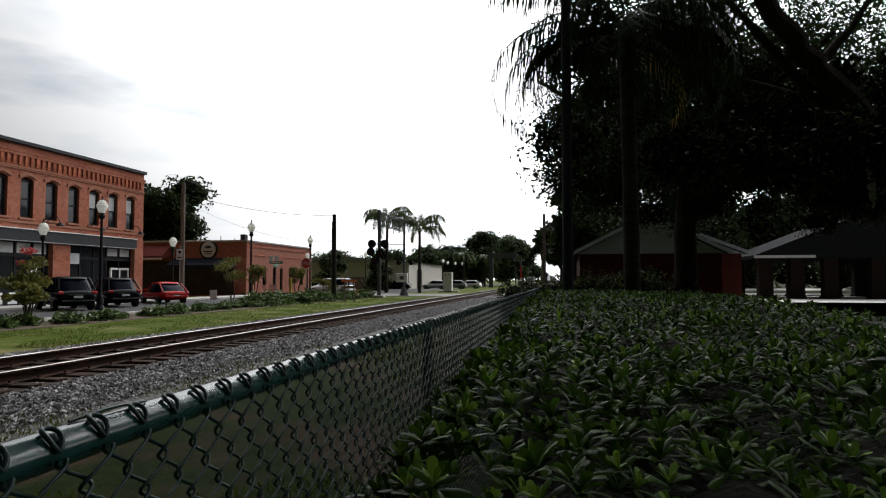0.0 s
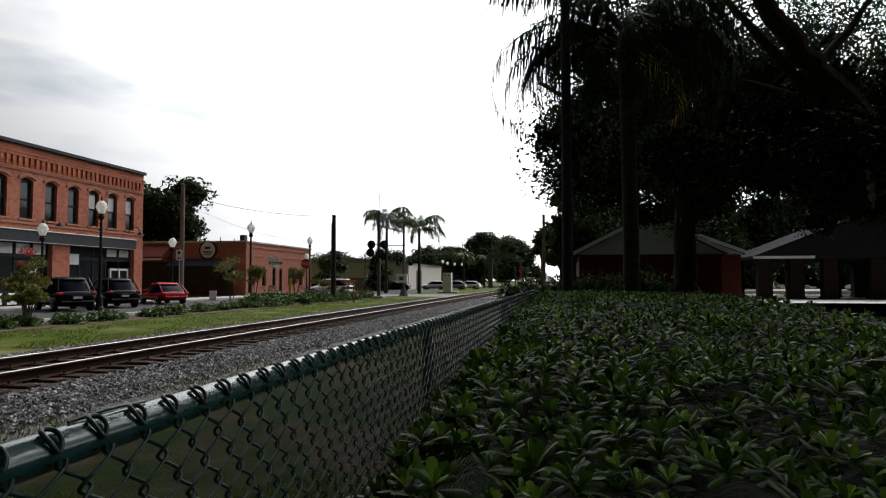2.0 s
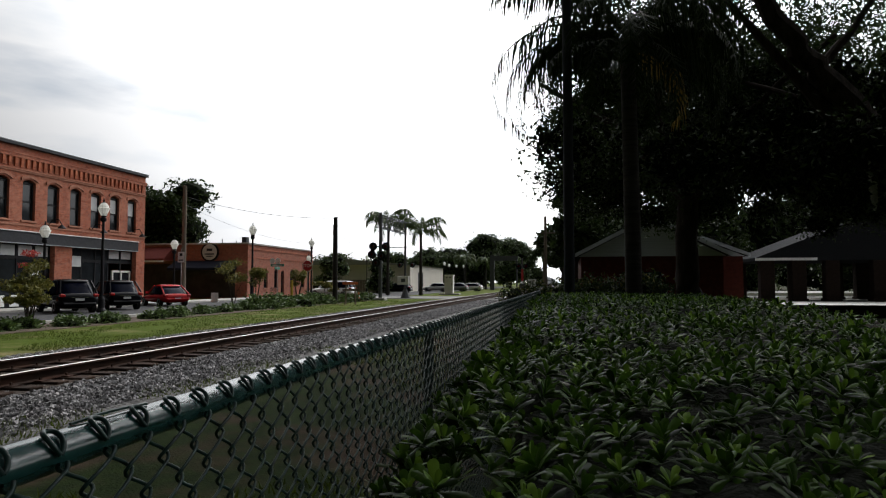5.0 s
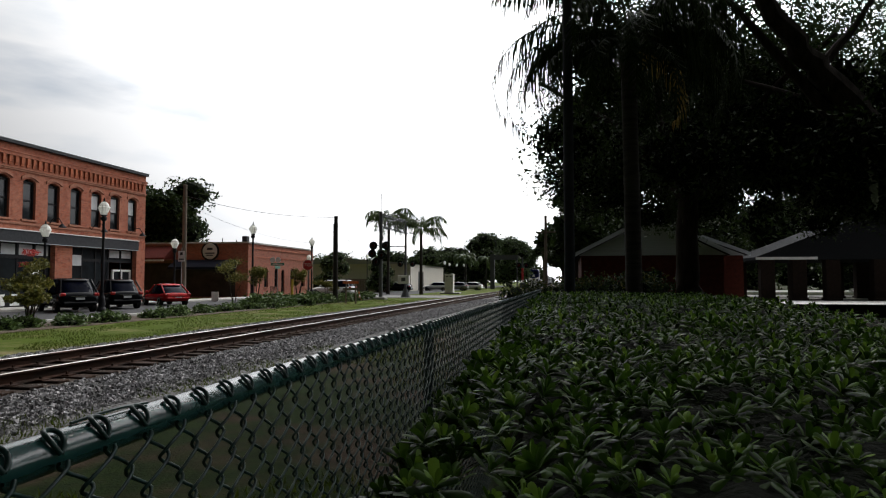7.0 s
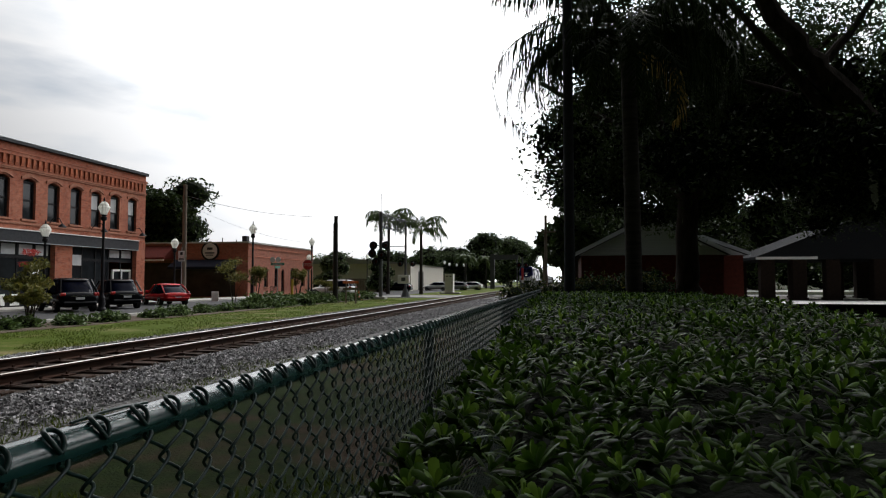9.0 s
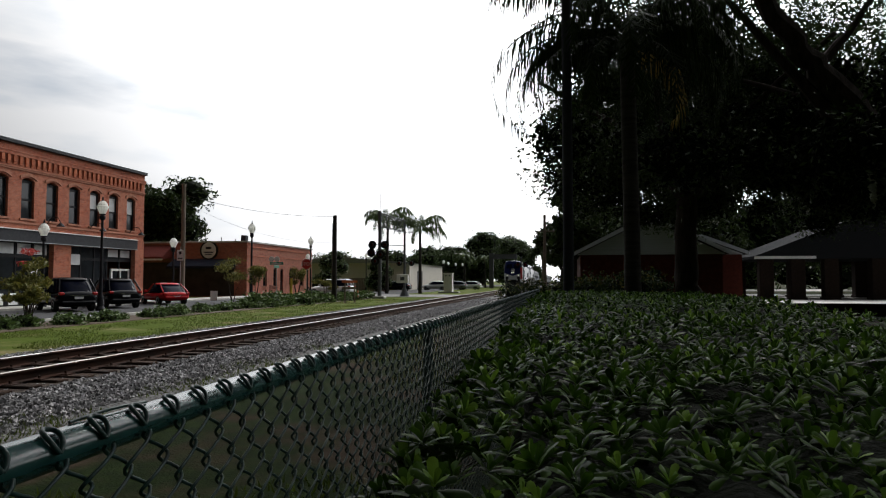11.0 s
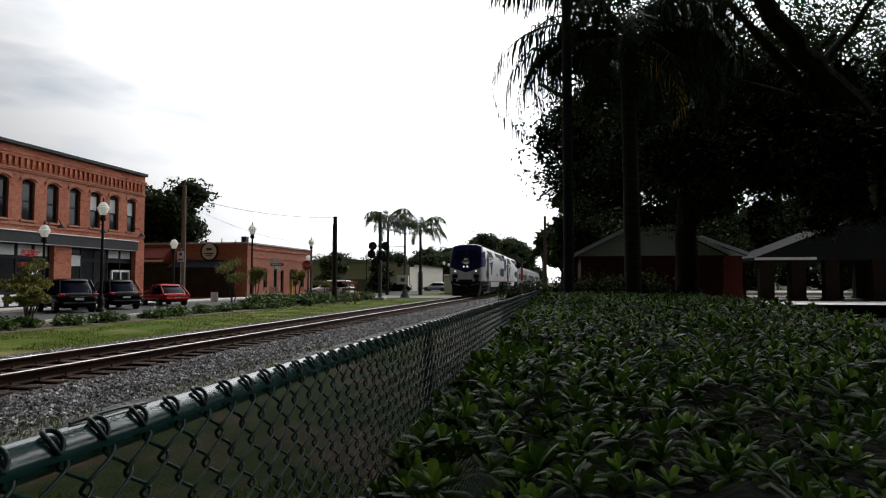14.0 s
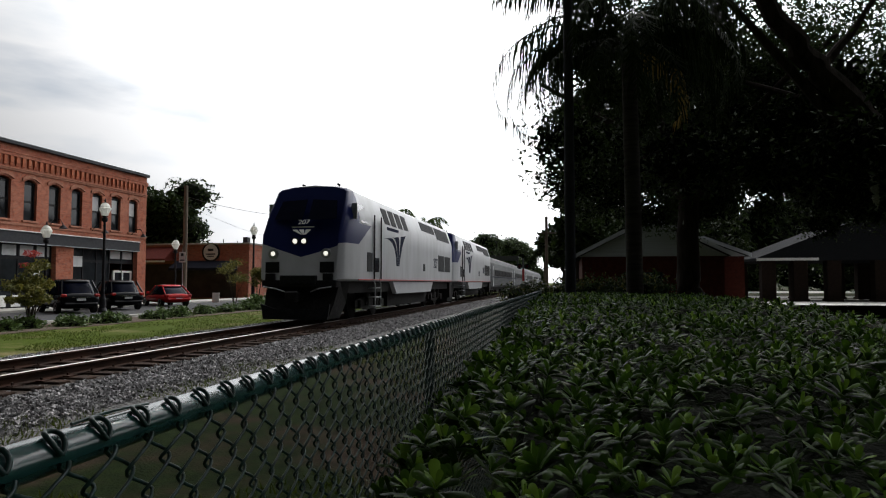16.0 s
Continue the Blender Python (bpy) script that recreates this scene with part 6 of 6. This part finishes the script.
for _x, _y in ((-22.4, 44.1), (-24.1, 59.5), (-29.6, 95.0), (-24.0, 129), (-25.2, 141), (-24.9, 149), (-23.4, 150)):
    copy_thing(tall, pose(_x, _y, 0))
short = street_lamp(4.77, "black pavement lamp with a white acorn globe")
short.matrix_basis = pose(-28.15, 31.2, 0.13)
for _x, _y in ((-28.15, 43.3), (-29.3, 71.5)):
    copy_thing(short, pose(_x, _y, 0.1))


def utility_pole(x, y, h, r, material, label, arm=None, name="utility_pole"):
    p = thing(name, pose(x, y, 0), label, "utility pole", "poles")
    part("pole", rod((0, 0, -0.1), (0, 0, h), r * 1.15, r * 0.85, 14), material, p, smooth=True)
    part("cap", lathe(bmesh.new(), [(r * 0.9, h - 0.03), (r * 0.9, h + 0.02), (r * 0.3, h + 0.05)], 12), material, p)
    if arm:
        z, w = arm
        part("crossarm", boxes((-w / 2, w / 2, -0.15, -0.05, z - 0.06, z + 0.06), bevel=0.01), M_WOODP, p)
        for s in (-0.45, -0.2, 0.2, 0.45):
            part("insulator", lathe(bmesh.new(), [(0.03, 0), (0.05, 0.05), (0.03, 0.09), (0.05, 0.13), (0.02, 0.17)], 8, pose(s * w, -0.1, z + 0.06)), M_STEEL, p)
    return p


utility_pole(-28.85, 45.6, 9.0, 0.17, M_WOODP, "weathered grey wooden utility pole on the pavement")
utility_pole(-17.2, 47.2, 6.5, 0.17, mat("creosoted_pole", (0.035, 0.03, 0.027), (0.02, 0.018, 0.016), 0.9, 9, bump=0.4), "dark creosoted wooden pole by the planting bed")
utility_pole(-21.6, 58.8, 7.0, 0.09, M_WOODP, "thin wooden pole behind the stop sign")
utility_pole(-1.85, 60.6, 7.6, 0.15, M_WOODP, "wooden utility pole with a crossarm by the crossing", arm=(6.1, 1.8))
utility_pole(-3.2, 95, 8.0, 0.15, M_WOODP, "far wooden utility pole with a crossarm", arm=(7.3, 2.0))
utility_pole(0.06, 13.2, 13.0, 0.098, mat("dark_bronze_pole", (0.035, 0.038, 0.045), (0.028, 0.03, 0.036), 0.82, 9, bump=0.05), "tall dark painted metal pole by the hedge", name="park_pole")


def cable(a, b, sag, r=0.02):
    a, b = Vector(a), Vector(b)
    pts = [a.lerp(b, k / 16) - Vector((0, 0, sag * 4 * (k / 16) * (1 - k / 16))) for k in range(17)]
    solid("cable", tube(bmesh.new(), pts, r, 5), M_WIRE, "thin black overhead cable between poles", "cable", group="cables")


cable((-28.85, 45.6, 8.2), (-17.2, 47.2, 6.45), 0.45, 0.016)
cable((-28.85, 45.6, 7.6), (-21.6, 58.8, 5.2), 0.9, 0.010)
cable((-21.6, 58.8, 6.6), (-23.0, 75.0, 4.8), 0.2, 0.010)
cable((-1.85, 60.5, 6.3), (-3.2, 95, 7.4), 0.5, 0.015)


def sign_post(x, y, h, turn=0.0, r=0.03, name="sign", label="", material=None):
    s = thing(name, pose(x, y, 0, 0, 0, turn), label, "sign")
    part("post", rod((0, 0, -0.05), (0, 0, h), r, seg=8), material or M_STEEL, s)
    return s


s = sign_post(-20.2, 49.1, 3.2, name="stop_sign", label="red octagonal stop sign on a steel post")
oct_ = [(0.46 * math.cos(radians(22.5 + 45 * k)), 2.88 + 0.46 * math.sin(radians(22.5 + 45 * k))) for k in range(8)]
part("plate_rim", extrude_poly(bmesh.new(), oct_, "y", -0.05, -0.035), M_WHITE, s)
part("plate", extrude_poly(bmesh.new(), [(a * 0.92, 2.88 + (b - 2.88) * 0.92) for a, b in oct_], "y", -0.06, -0.05), M_REDSIGN, s, "red octagonal plate")
part("lettering", text_bm("STOP", 0.36, Matrix.Translation((0, -0.063, 2.88)) @ Euler((radians(90), 0, 0)).to_matrix().to_4x4()), M_WHITE, s, "white word STOP")
s = sign_post(-24.4, 52.6, 3.3, name="street_sign", label="green street name blades and white round signs on one post")
part("blade", boxes((-0.62, 0.62, -0.03, -0.01, 2.95, 3.17), bevel=0.005), M_GREENSIGN, s, "green street name blade")
part("blade", boxes((-0.02, 0.02, -0.5, 0.5, 2.68, 2.9), bevel=0.005), M_GREENSIGN, s)
part("name_bar", boxes((-0.45, 0.45, -0.036, -0.03, 3.02, 3.09)), M_WHITE, s)
for _x in (-0.45, 0.05):
    part("disc", lathe(bmesh.new(), [(0.24, 0), (0.24, 0.02), (0.2, 0.03)], 18, Matrix.Translation((_x, -0.01, 3.42)) @ Euler((radians(90), 0, 0)).to_matrix().to_4x4()), M_WHITE, s)
s = sign_post(-27.0, 42.4, 4.0, name="parking_sign", label="white parking sign with dark marks beside the pavement lamp")
part("plate", boxes((-0.26, 0.26, -0.05, -0.03, 3.0, 3.75), bevel=0.01), M_WHITE, s)
part("mark", boxes((-0.1, 0.1, -0.056, -0.05, 3.45, 3.65), (-0.18, 0.18, -0.056, -0.05, 3.12, 3.2)), M_DARK, s)
solid("bollard", rod((-20.6, 47.0, 0), (-20.6, 47.0, 1.75), 0.10, seg=12), M_YELLOW, "yellow plastic-sleeved guy marker by the street tree", "marker")
solid("guide_sign", boxes((-0.3, 0.3, -0.02, 0.02, 0.0, 0.75), bevel=0.01), M_WHITE, "white sandwich board on the pavement", "sign", at=pose(-27.0, 47.0, 0.5 - 0.48))


def traffic_cone(x, y):
    c = thing("traffic_cone", pose(x, y, 0.04), "orange traffic cone beside the crossing", "traffic cone")
    part("foot", boxes((-0.2, 0.2, -0.2, 0.2, 0, 0.04), bevel=0.01), M_ORANGE, c)
    part("cone", lathe(bmesh.new(), [(0.15, 0.04), (0.03, 0.75), (0.02, 0.76)], 14), M_ORANGE, c)
    part("band", lathe(bmesh.new(), [(0.105, 0.35), (0.082, 0.5), (0.07, 0.5)], 14), M_WHITE, c)


traffic_cone(-16.9, 52.0)
b = thing("barricade", pose(-14.9, 44.0, 0.02, 0, 0, 12), "leaning timber barricade with faded orange rails", "barricade")
for _s in (-0.35, 0.35):
    part("leg", tube(bmesh.new(), [(_s, -0.25, 0), (_s * 0.9, 0.0, 1.65)], 0.04, 6), M_WOODP, b)
    part("leg", tube(bmesh.new(), [(_s, 0.35, 0), (_s * 0.9, 0.0, 1.6)], 0.04, 6), M_WOODP, b)
for _z in (0.95, 1.4):
    part("rail", boxes((-0.55, 0.55, -0.12, -0.09, _z, _z + 0.16), bevel=0.005), M_ORANGE if _z > 1 else M_WOODP, b)


# ---------------------------------------------------------------- railway signals
def flasher(parent, x, y, z, r=0.38):
    rot = Matrix.Translation((x, y, z)) @ Euler((radians(90), 0, 0)).to_matrix().to_4x4()
    d = part("target_disc", lathe(bmesh.new(), [(r, 0), (r, 0.03), (0.12, 0.035)], 24, rot), M_BLACK, parent, "round black signal disc")
    part("hood", lathe(bmesh.new(), [(0.18, 0.03), (0.18, 0.3), (0.165, 0.3), (0.165, 0.03)], 16, rot), M_BLACK, d)
    part("lens", lathe(bmesh.new(), [(0.15, 0.03), (0.13, 0.06), (0.05, 0.075)], 16, rot), mat("dark_red_lens", (0.10, 0.008, 0.008), (0.08, 0.006, 0.006), 0.2, 5), d)


def build_signal():
    g = thing("crossing_signal", pose(-16.2, 56.0, 0.0), "grey steel crossing signal mast with a truss arm and black flashers", "railway signal")
    part("mast", rod((0, 0, 0), (0, 0, 7.8), 0.17, 0.15, 16), M_SIGNAL, g, smooth=True)
    part("mast_foot", boxes((-0.5, 0.5, -0.5, 0.5, -0.05, 0.22), bevel=0.05), M_CONC, g)
    part("finial", rod((0.02, 0.05, 7.8), (0.02, 0.05, 9.4), 0.02, seg=6), M_SIGNAL, g)
    ex, ey = 0.6, 6.7
    for z in (6.45, 7.55):
        for o in (-0.22, 0.22):
            part("truss_chord", rod((o, 0, z), (ex + o, ey, z - 0.1), 0.05, seg=8), M_SIGNAL, g)
    for k in range(8):
        a, c = k / 8, (k + 1) / 8
        part("truss_brace", rod((ex * a, ey * a, 6.45), (ex * c, ey * c, 7.45), 0.03, seg=6), M_SIGNAL, g)
        part("truss_brace", rod((ex * c, ey * c, 7.45), (ex * c, ey * c, 6.4), 0.025, seg=6), M_SIGNAL, g)
    part("flasher_bar", rod((-0.75, -0.2, 4.75), (0.75, -0.2, 4.75), 0.04, seg=8), M_SIGNAL, g)
    for x, z in ((-0.62, 4.75), (0.55, 4.75), (-0.72, 4.05), (0.15, 3.9), (-0.35, 3.3)):
        part("bracket", rod((0, 0, z), (x, -0.15, z), 0.04, seg=6), M_SIGNAL, g)
        flasher(g, x, -0.22, z)
    p = thing("signal_post", pose(-15.6, 62.7, 0.0), "steel signal post with white equipment box at the crossing", "railway signal")
    part("post", rod((0, 0, 0), (0, 0, 7.2), 0.13, 0.11, 12), M_SIGNAL, p)
    part("foot", lathe(bmesh.new(), [(0.5, 0), (0.35, 0.4), (0.16, 0.9)], 10), M_SIGNAL, p)
    part("equipment_box", boxes((-0.7, 0.45, -0.45, -0.12, 1.35, 2.2), bevel=0.03), M_WHITE, p, "white metal equipment box")
    part("box_mark", boxes((-0.32, 0.1, -0.47, -0.45, 1.6, 1.95)), M_SIGNAL, p)
    part("cross_bar", boxes((-1.6, 0.2, -0.04, 0.04, 5.0, 5.08)), M_SIGNAL, p)
    for x, z in ((0.75, 3.3), (-0.5, 3.3)):
        part("bracket", rod((0, 0, z), (x, -0.1, z), 0.035, seg=6), M_SIGNAL, p)
        flasher(p, x, -0.15, z, 0.28)
    c = thing("relay_cabinet", pose(-14.8, 82.9, 0.0), "white metal relay cabinet on a concrete pad by the track", "cabinet")
    part("pad", boxes((-1.2, 1.4, -0.8, 0.8, -0.05, 0.18), bevel=0.03), M_CONC, c)
    part("body", boxes((-0.55, 0.55, -0.5, 0.5, 0.18, 2.45), bevel=0.03), M_WHITE, c)
    part("lid", boxes((-0.6, 0.6, -0.55, 0.55, 2.45, 2.55), bevel=0.02), M_WHITE, c)
    part("vent", boxes((-0.35, -0.15, -0.515, -0.50, 2.15, 2.3), (0.12, 0.32, -0.515, -0.50, 2.15, 2.3)), M_DARK, c)
    part("handle", boxes((0.38, 0.43, -0.54, -0.50, 1.2, 1.5)), M_SIGNAL, c)
    f = thing("far_signal_mast", pose(-15.4, 138, 0.0), "far grey signal mast with a bracket arm", "railway signal")
    part("mast", boxes((-0.45, 0.45, -0.3, 0.3, 0, 7.4)), M_SIGNAL, f)
    part("arm", boxes((0.45, 5.4, -0.25, 0.25, 6.2, 7.2)), M_SIGNAL, f)
    part("arm_post", rod((5.2, 0, 0), (5.2, 0, 6.3), 0.14), M_SIGNAL, f)
    k = thing("gate_mast", pose(-4.75, 72.3, 0.05), "crossing gate mast with red lamps and white post", "railway signal")
    part("post", rod((0, 0, 0), (0, 0, 4.2), 0.09, seg=10), M_SIGNAL, k)
    part("gate_arm", boxes((-0.12, 0.12, -0.14, -0.1, 0.3, 1.7), bevel=0.01), M_WHITE, k)
    part("gate_arm_band", boxes((-0.11, 0.11, -0.15, -0.1, 1.7, 3.0)), M_REDSIGN, k)
    part("gate_box", boxes((-0.3, 0.3, -0.25, 0.25, 0.8, 1.4), bevel=0.03), M_SIGNAL, k)
    for x in (-0.4, 0.4):
        flasher(k, x, -0.15, 3.3, 0.3)
    d = thing("small_relay_box", pose(-6.5, 128, 0.0), "small pale relay box by the track", "cabinet")
    part("body", boxes((-0.7, 0.7, -0.5, 0.5, 0, 2.1), bevel=0.03), M_WHITE, d)
    part("lid", boxes((-0.75, 0.75, -0.55, 0.55, 2.1, 2.2), bevel=0.02), M_WHITE, d)


build_signal()

# ---------------------------------------------------------------- parked cars
M_TYRE = mat("tyre_rubber", (0.02, 0.02, 0.02), (0.013, 0.013, 0.013), 0.9, 20, bump=0.1)
M_TAIL = mat("tail_light_red", (0.35, 0.01, 0.01), (0.28, 0.01, 0.01), 0.2, 5)
M_CHROME = mat("bright_trim", (0.7, 0.7, 0.7), (0.6, 0.6, 0.6), 0.2, 5, metal=1.0)


def car_paint(name, c):
    return mat(name, c, tuple(v * 0.9 for v in c), 0.2, 4, spec=0.07)


def build_car(x, y, heading, paint, label, L=4.6, W=1.85, H=1.68, hatch=0.35, low=False):
    """A parked car; heading: degrees to the left of +Y. Local +y is forwards."""
    c = thing("car", pose(x, y, 0.02, 0, 0, heading), label, "car", "parked cars")
    w, r = W / 2, 0.34 if not low else 0.31
    zb = 1.0 if not low else 0.80
    e = L / 2

    def curve(t, p):
        return math.copysign(abs(math.cos(t)) ** (2 / p), math.cos(t)), math.copysign(abs(math.sin(t)) ** (2 / p), math.sin(t))

    def sec(yy, half, z0, z1):
        return [(half * a, yy, (z0 + z1) / 2 + (z1 - z0) / 2 * b) for a, b in (curve(2 * math.pi * (k + 0.5) / 24, 2.9) for k in range(24))]

    def plan(z, ya, yb, half):
        return [(half * a, (ya + yb) / 2 + (yb - ya) / 2 * b, z) for a, b in (curve(2 * math.pi * (k + 0.5) / 28, 3.4) for k in range(28))]
    d = zb - 1.0
    part("body", loft(bmesh.new(), [sec(-e, w * 0.74, 0.42, 0.80 + d), sec(-e + 0.05, w * 0.86, 0.34, 0.93 + d), sec(-e + 0.2, w * 0.95, 0.27, 1.02 + d), sec(-e + 0.6, w * 0.99, 0.23, 1.07 + d),
                                    sec(-e + 1.4, w, 0.20, 1.06 + d), sec(0.3, w, 0.20, 1.03 + d), sec(e - 1.3, w, 0.22, 0.99 + d), sec(e - 0.7, w * 0.97, 0.24, 0.91 + d),
                                    sec(e - 0.2, w * 0.88, 0.30, 0.80 + d), sec(e, w * 0.68, 0.40, 0.68 + d)]), paint, c, smooth=True)
    za, zc = zb - 0.04, H - 0.10
    rows = [(za, -e + 0.14, e - 1.15, w * 0.93), ((za + zc) / 2, -e + 0.16 + hatch * 0.42, e - 1.55, w * 0.87), (zc, -e + 0.16 + hatch, e - 2.0, w * 0.75)]
    part("cabin_glass", loft(bmesh.new(), [plan(*q) for q in rows]), M_TINT, c, "dark car windows", smooth=True)
    top = rows[2]
    part("roof", loft(bmesh.new(), [plan(zc - 0.02, top[1] - 0.16, top[2] + 0.02, top[3] + 0.012), plan(zc + 0.03, top[1] - 0.10, top[2], top[3] * 0.99), plan(H - 0.02, top[1] + 0.10, top[2] - 0.15, top[3] * 0.88),
                                    plan(H, top[1] + 0.5, top[2] - 0.5, top[3] * 0.5)]), paint, c, smooth=True)
    for s_ in (-1, 1):
        for q0, q1 in ((-e + 0.2, -e + 0.14 + hatch), (-e + 1.5, -e + 1.5), (e - 1.32, e - 2.02)):
            part("pillar", tube(bmesh.new(), [(s_ * w * 0.87, q0, zb), (s_ * w * 0.715, q1, H - 0.08)], 0.045, 6), paint, c)
        part("tail_light", boxes((s_ * w * 0.80 - 0.12, s_ * w * 0.80 + 0.12, -e + 0.02, -e + 0.25, zb - 0.18, zb - 0.02), bevel=0.035), M_TAIL, c, "red tail light")
        part("wing_mirror", boxes((s_ * (w + 0.1) - 0.1, s_ * (w + 0.1) + 0.1, e - 1.75, e - 1.62, zb, zb + 0.16), bevel=0.03), paint, c)
        for yy in (-e + 0.85, e - 0.9):
            rot = Matrix.Translation((s_ * (w - 0.12), yy, r)) @ Euler((0, radians(90 * s_), 0)).to_matrix().to_4x4()
            wh = part("wheel", lathe(bmesh.new(), [(r * 0.6, -0.1), (r, -0.1), (r, 0.1), (r * 0.66, 0.115), (r * 0.64, 0.10)], 20, rot), M_TYRE, c)
            part("rim", lathe(bmesh.new(), [(r * 0.65, 0.06), (r * 0.62, 0.108), (r * 0.2, 0.09), (0.03, 0.10)], 12, rot), M_STEEL, wh)
    part("rear_bumper", boxes((-w * 0.82, w * 0.82, -e - 0.06, -e + 0.25, 0.36, 0.56), bevel=0.07), paint, c)
    part("licence_plate", boxes((-0.2, 0.2, -e - 0.04, -e + 0.02, zb - 0.36, zb - 0.25)), M_BLIND, c, "pale blank plate")
    part("rear_trim", boxes((-0.42, 0.42, -e - 0.012, -e + 0.05, zb - 0.20, zb - 0.18)), M_CHROME, c)
    return c


P_BLACK, P_RED, P_WHITE = car_paint("black_car_paint", (0.004, 0.0045, 0.0055)), car_paint("red_car_paint", (0.34, 0.012, 0.014)), car_paint("white_car_paint", (0.7, 0.7, 0.7))
P_GREY = car_paint("grey_car_paint", (0.25, 0.26, 0.28))
build_car(-25.6, 29.9, 56, P_BLACK, "black compact crossover parked nose-in by the shops", 4.5, 1.9, 1.72, 0.62)
build_car(-26.0, 34.0, 56, P_BLACK, "black crossover with bright trim parked by the shops", 4.5, 1.88, 1.68, 0.62)
build_car(-26.4, 39.6, 56, P_RED, "red hatchback parked nose-in by the shops", 4.2, 1.85, 1.42, 0.95, True)
build_car(-26.0, 70.5, 85, P_WHITE, "white pickup-like car on the cross street", 5.2, 1.95, 1.75, 0.4)
build_car(-24.5, 93.0, 90, P_BLACK, "dark parked car beyond the crossing", 4.6, 1.85, 1.5, 0.6)
build_car(-22.0, 110, 85, P_WHITE, "white parked car beyond the crossing", 4.6, 1.85, 1.5, 0.7)
build_car(-19.0, 112, 85, P_GREY, "grey parked car beyond the crossing", 4.6, 1.85, 1.5, 0.7)
build_car(-17.0, 116, 80, P_WHITE, "white parked car beyond the crossing", 4.6, 1.85, 1.5, 0.7)
VISITOR = build_car(20.7, 100.5, 150, P_WHITE, "white car that draws up beyond the park", 4.6, 1.85, 1.5, 0.7)


# ---------------------------------------------------------------- ties and ballast
def build_ties():
    rng = random.Random(6)
    srcs = []
    for k in range(3):
        bm = bmesh.new()
        box(bm, -1.3, 1.3, -0.11, 0.11, -0.10, 0.0, 0.012)
        for v in bm.verts:
            v.co += Vector((noise.noise(v.co * 3 + Vector((k, 0, 0))) * 0.03, noise.noise(v.co * 5 + Vector((0, k, 0))) * 0.012, noise.noise(v.co * 4 + Vector((0, 0, k))) * 0.008))
        srcs.append(bm)
    first = []
    y, n = -3.0, 0
    plates = None
    while y < 125:
        m = pose(TRACK_X + rng.gauss(0, 0.035), y + rng.gauss(0, 0.012), 0.072 + rng.gauss(0, 0.006), 0, 0, rng.gauss(0, 0.7))
        if len(first) < 3:
            first.append(part("tie", srcs[n], M_TIE, TRACK, at=m))
        else:
            share("tie", first[rng.randrange(3)], TRACK, m)
        y += 0.53
        n += 1
    # tie plates and spikes, too small to pick apart
    bm = bmesh.new()
    for k in range(90):
        for s in (-1, 1):
            x0 = TRACK_X + s * GAUGE / 2
            yy = -3.0 + 0.53 * k
            box(bm, x0 - 0.19, x0 + 0.19, yy - 0.09, yy + 0.09, 0.066, 0.084)
            for q in (-0.1, 0.1):
                box(bm, x0 + q - 0.012, x0 + q + 0.012, yy - 0.03, yy, 0.08, 0.125)
    tagged(part("tie_plate", bm, M_RAIL, TRACK, "rusty tie plates and spikes"), kind="stuff")


build_ties()


def build_ballast():
    rng = np.random.RandomState(12)
    n = 105000
    y = 3.0 + 52 * rng.rand(n) ** 1.9
    x = rng.uniform(-11.4, -5.35, n) + 0.35 * np.sin(y * 0.9) * (rng.rand(n) - 0.5)
    between = np.abs(x - TRACK_X) < 1.35
    keep = ~((between & (rng.rand(n) < 0.6)) | (np.abs(np.abs(x - TRACK_X) - GAUGE / 2) < 0.12) | (between & (((y + 3.0 + 0.12) % 0.53) < 0.24)))
    x, y = x[keep], y[keep]
    n = len(x)
    z = np.array([ground_z(a, b) for a, b in zip(x, y)]) - 0.020 + 0.040 * rng.rand(n) - np.where(np.abs(x - TRACK_X) < 1.35, 0.034, 0)
    size = (0.015 + 0.021 * rng.rand(n) ** 1.5) * (1 + np.clip(y - 10, 0, 40) * 0.012)
    cube = np.array([(-1, -1, -1), (1, -1, -1), (1, 1, -1), (-1, 1, -1), (-1, -1, 1), (1, -1, 1), (1, 1, 1), (-1, 1, 1)], dtype=float) * 0.62
    V = cube[None] + rng.uniform(-0.38, 0.38, (n, 8, 3))
    q = rng.normal(size=(n, 4))
    q /= np.linalg.norm(q, axis=1, keepdims=True)
    w, a, b, c = q.T
    R = np.stack([np.stack([1 - 2 * (b * b + c * c), 2 * (a * b - c * w), 2 * (a * c + b * w)], 1), np.stack([2 * (a * b + c * w), 1 - 2 * (a * a + c * c), 2 * (b * c - a * w)], 1),
                  np.stack([2 * (a * c - b * w), 2 * (b * c + a * w), 1 - 2 * (a * a + b * b)], 1)], 1)
    V = np.einsum("nij,nkj->nki", R, V) * size[:, None, None] + np.stack([x, y, z], 1)[:, None]
    f = np.array([(0, 3, 2, 1), (4, 5, 6, 7), (0, 1, 5, 4), (1, 2, 6, 5), (2, 3, 7, 6), (3, 0, 4, 7)])
    F = (np.arange(n)[:, None, None] * 8 + f[None]).reshape(-1, 4)
    ob = from_arrays("ballast", V.reshape(-1, 3).tolist(), F.tolist(), M_STONE)
    ob.parent = TRACK
    tagged(ob, "crushed grey granite ballast", kind="stuff")


build_ballast()


motions()
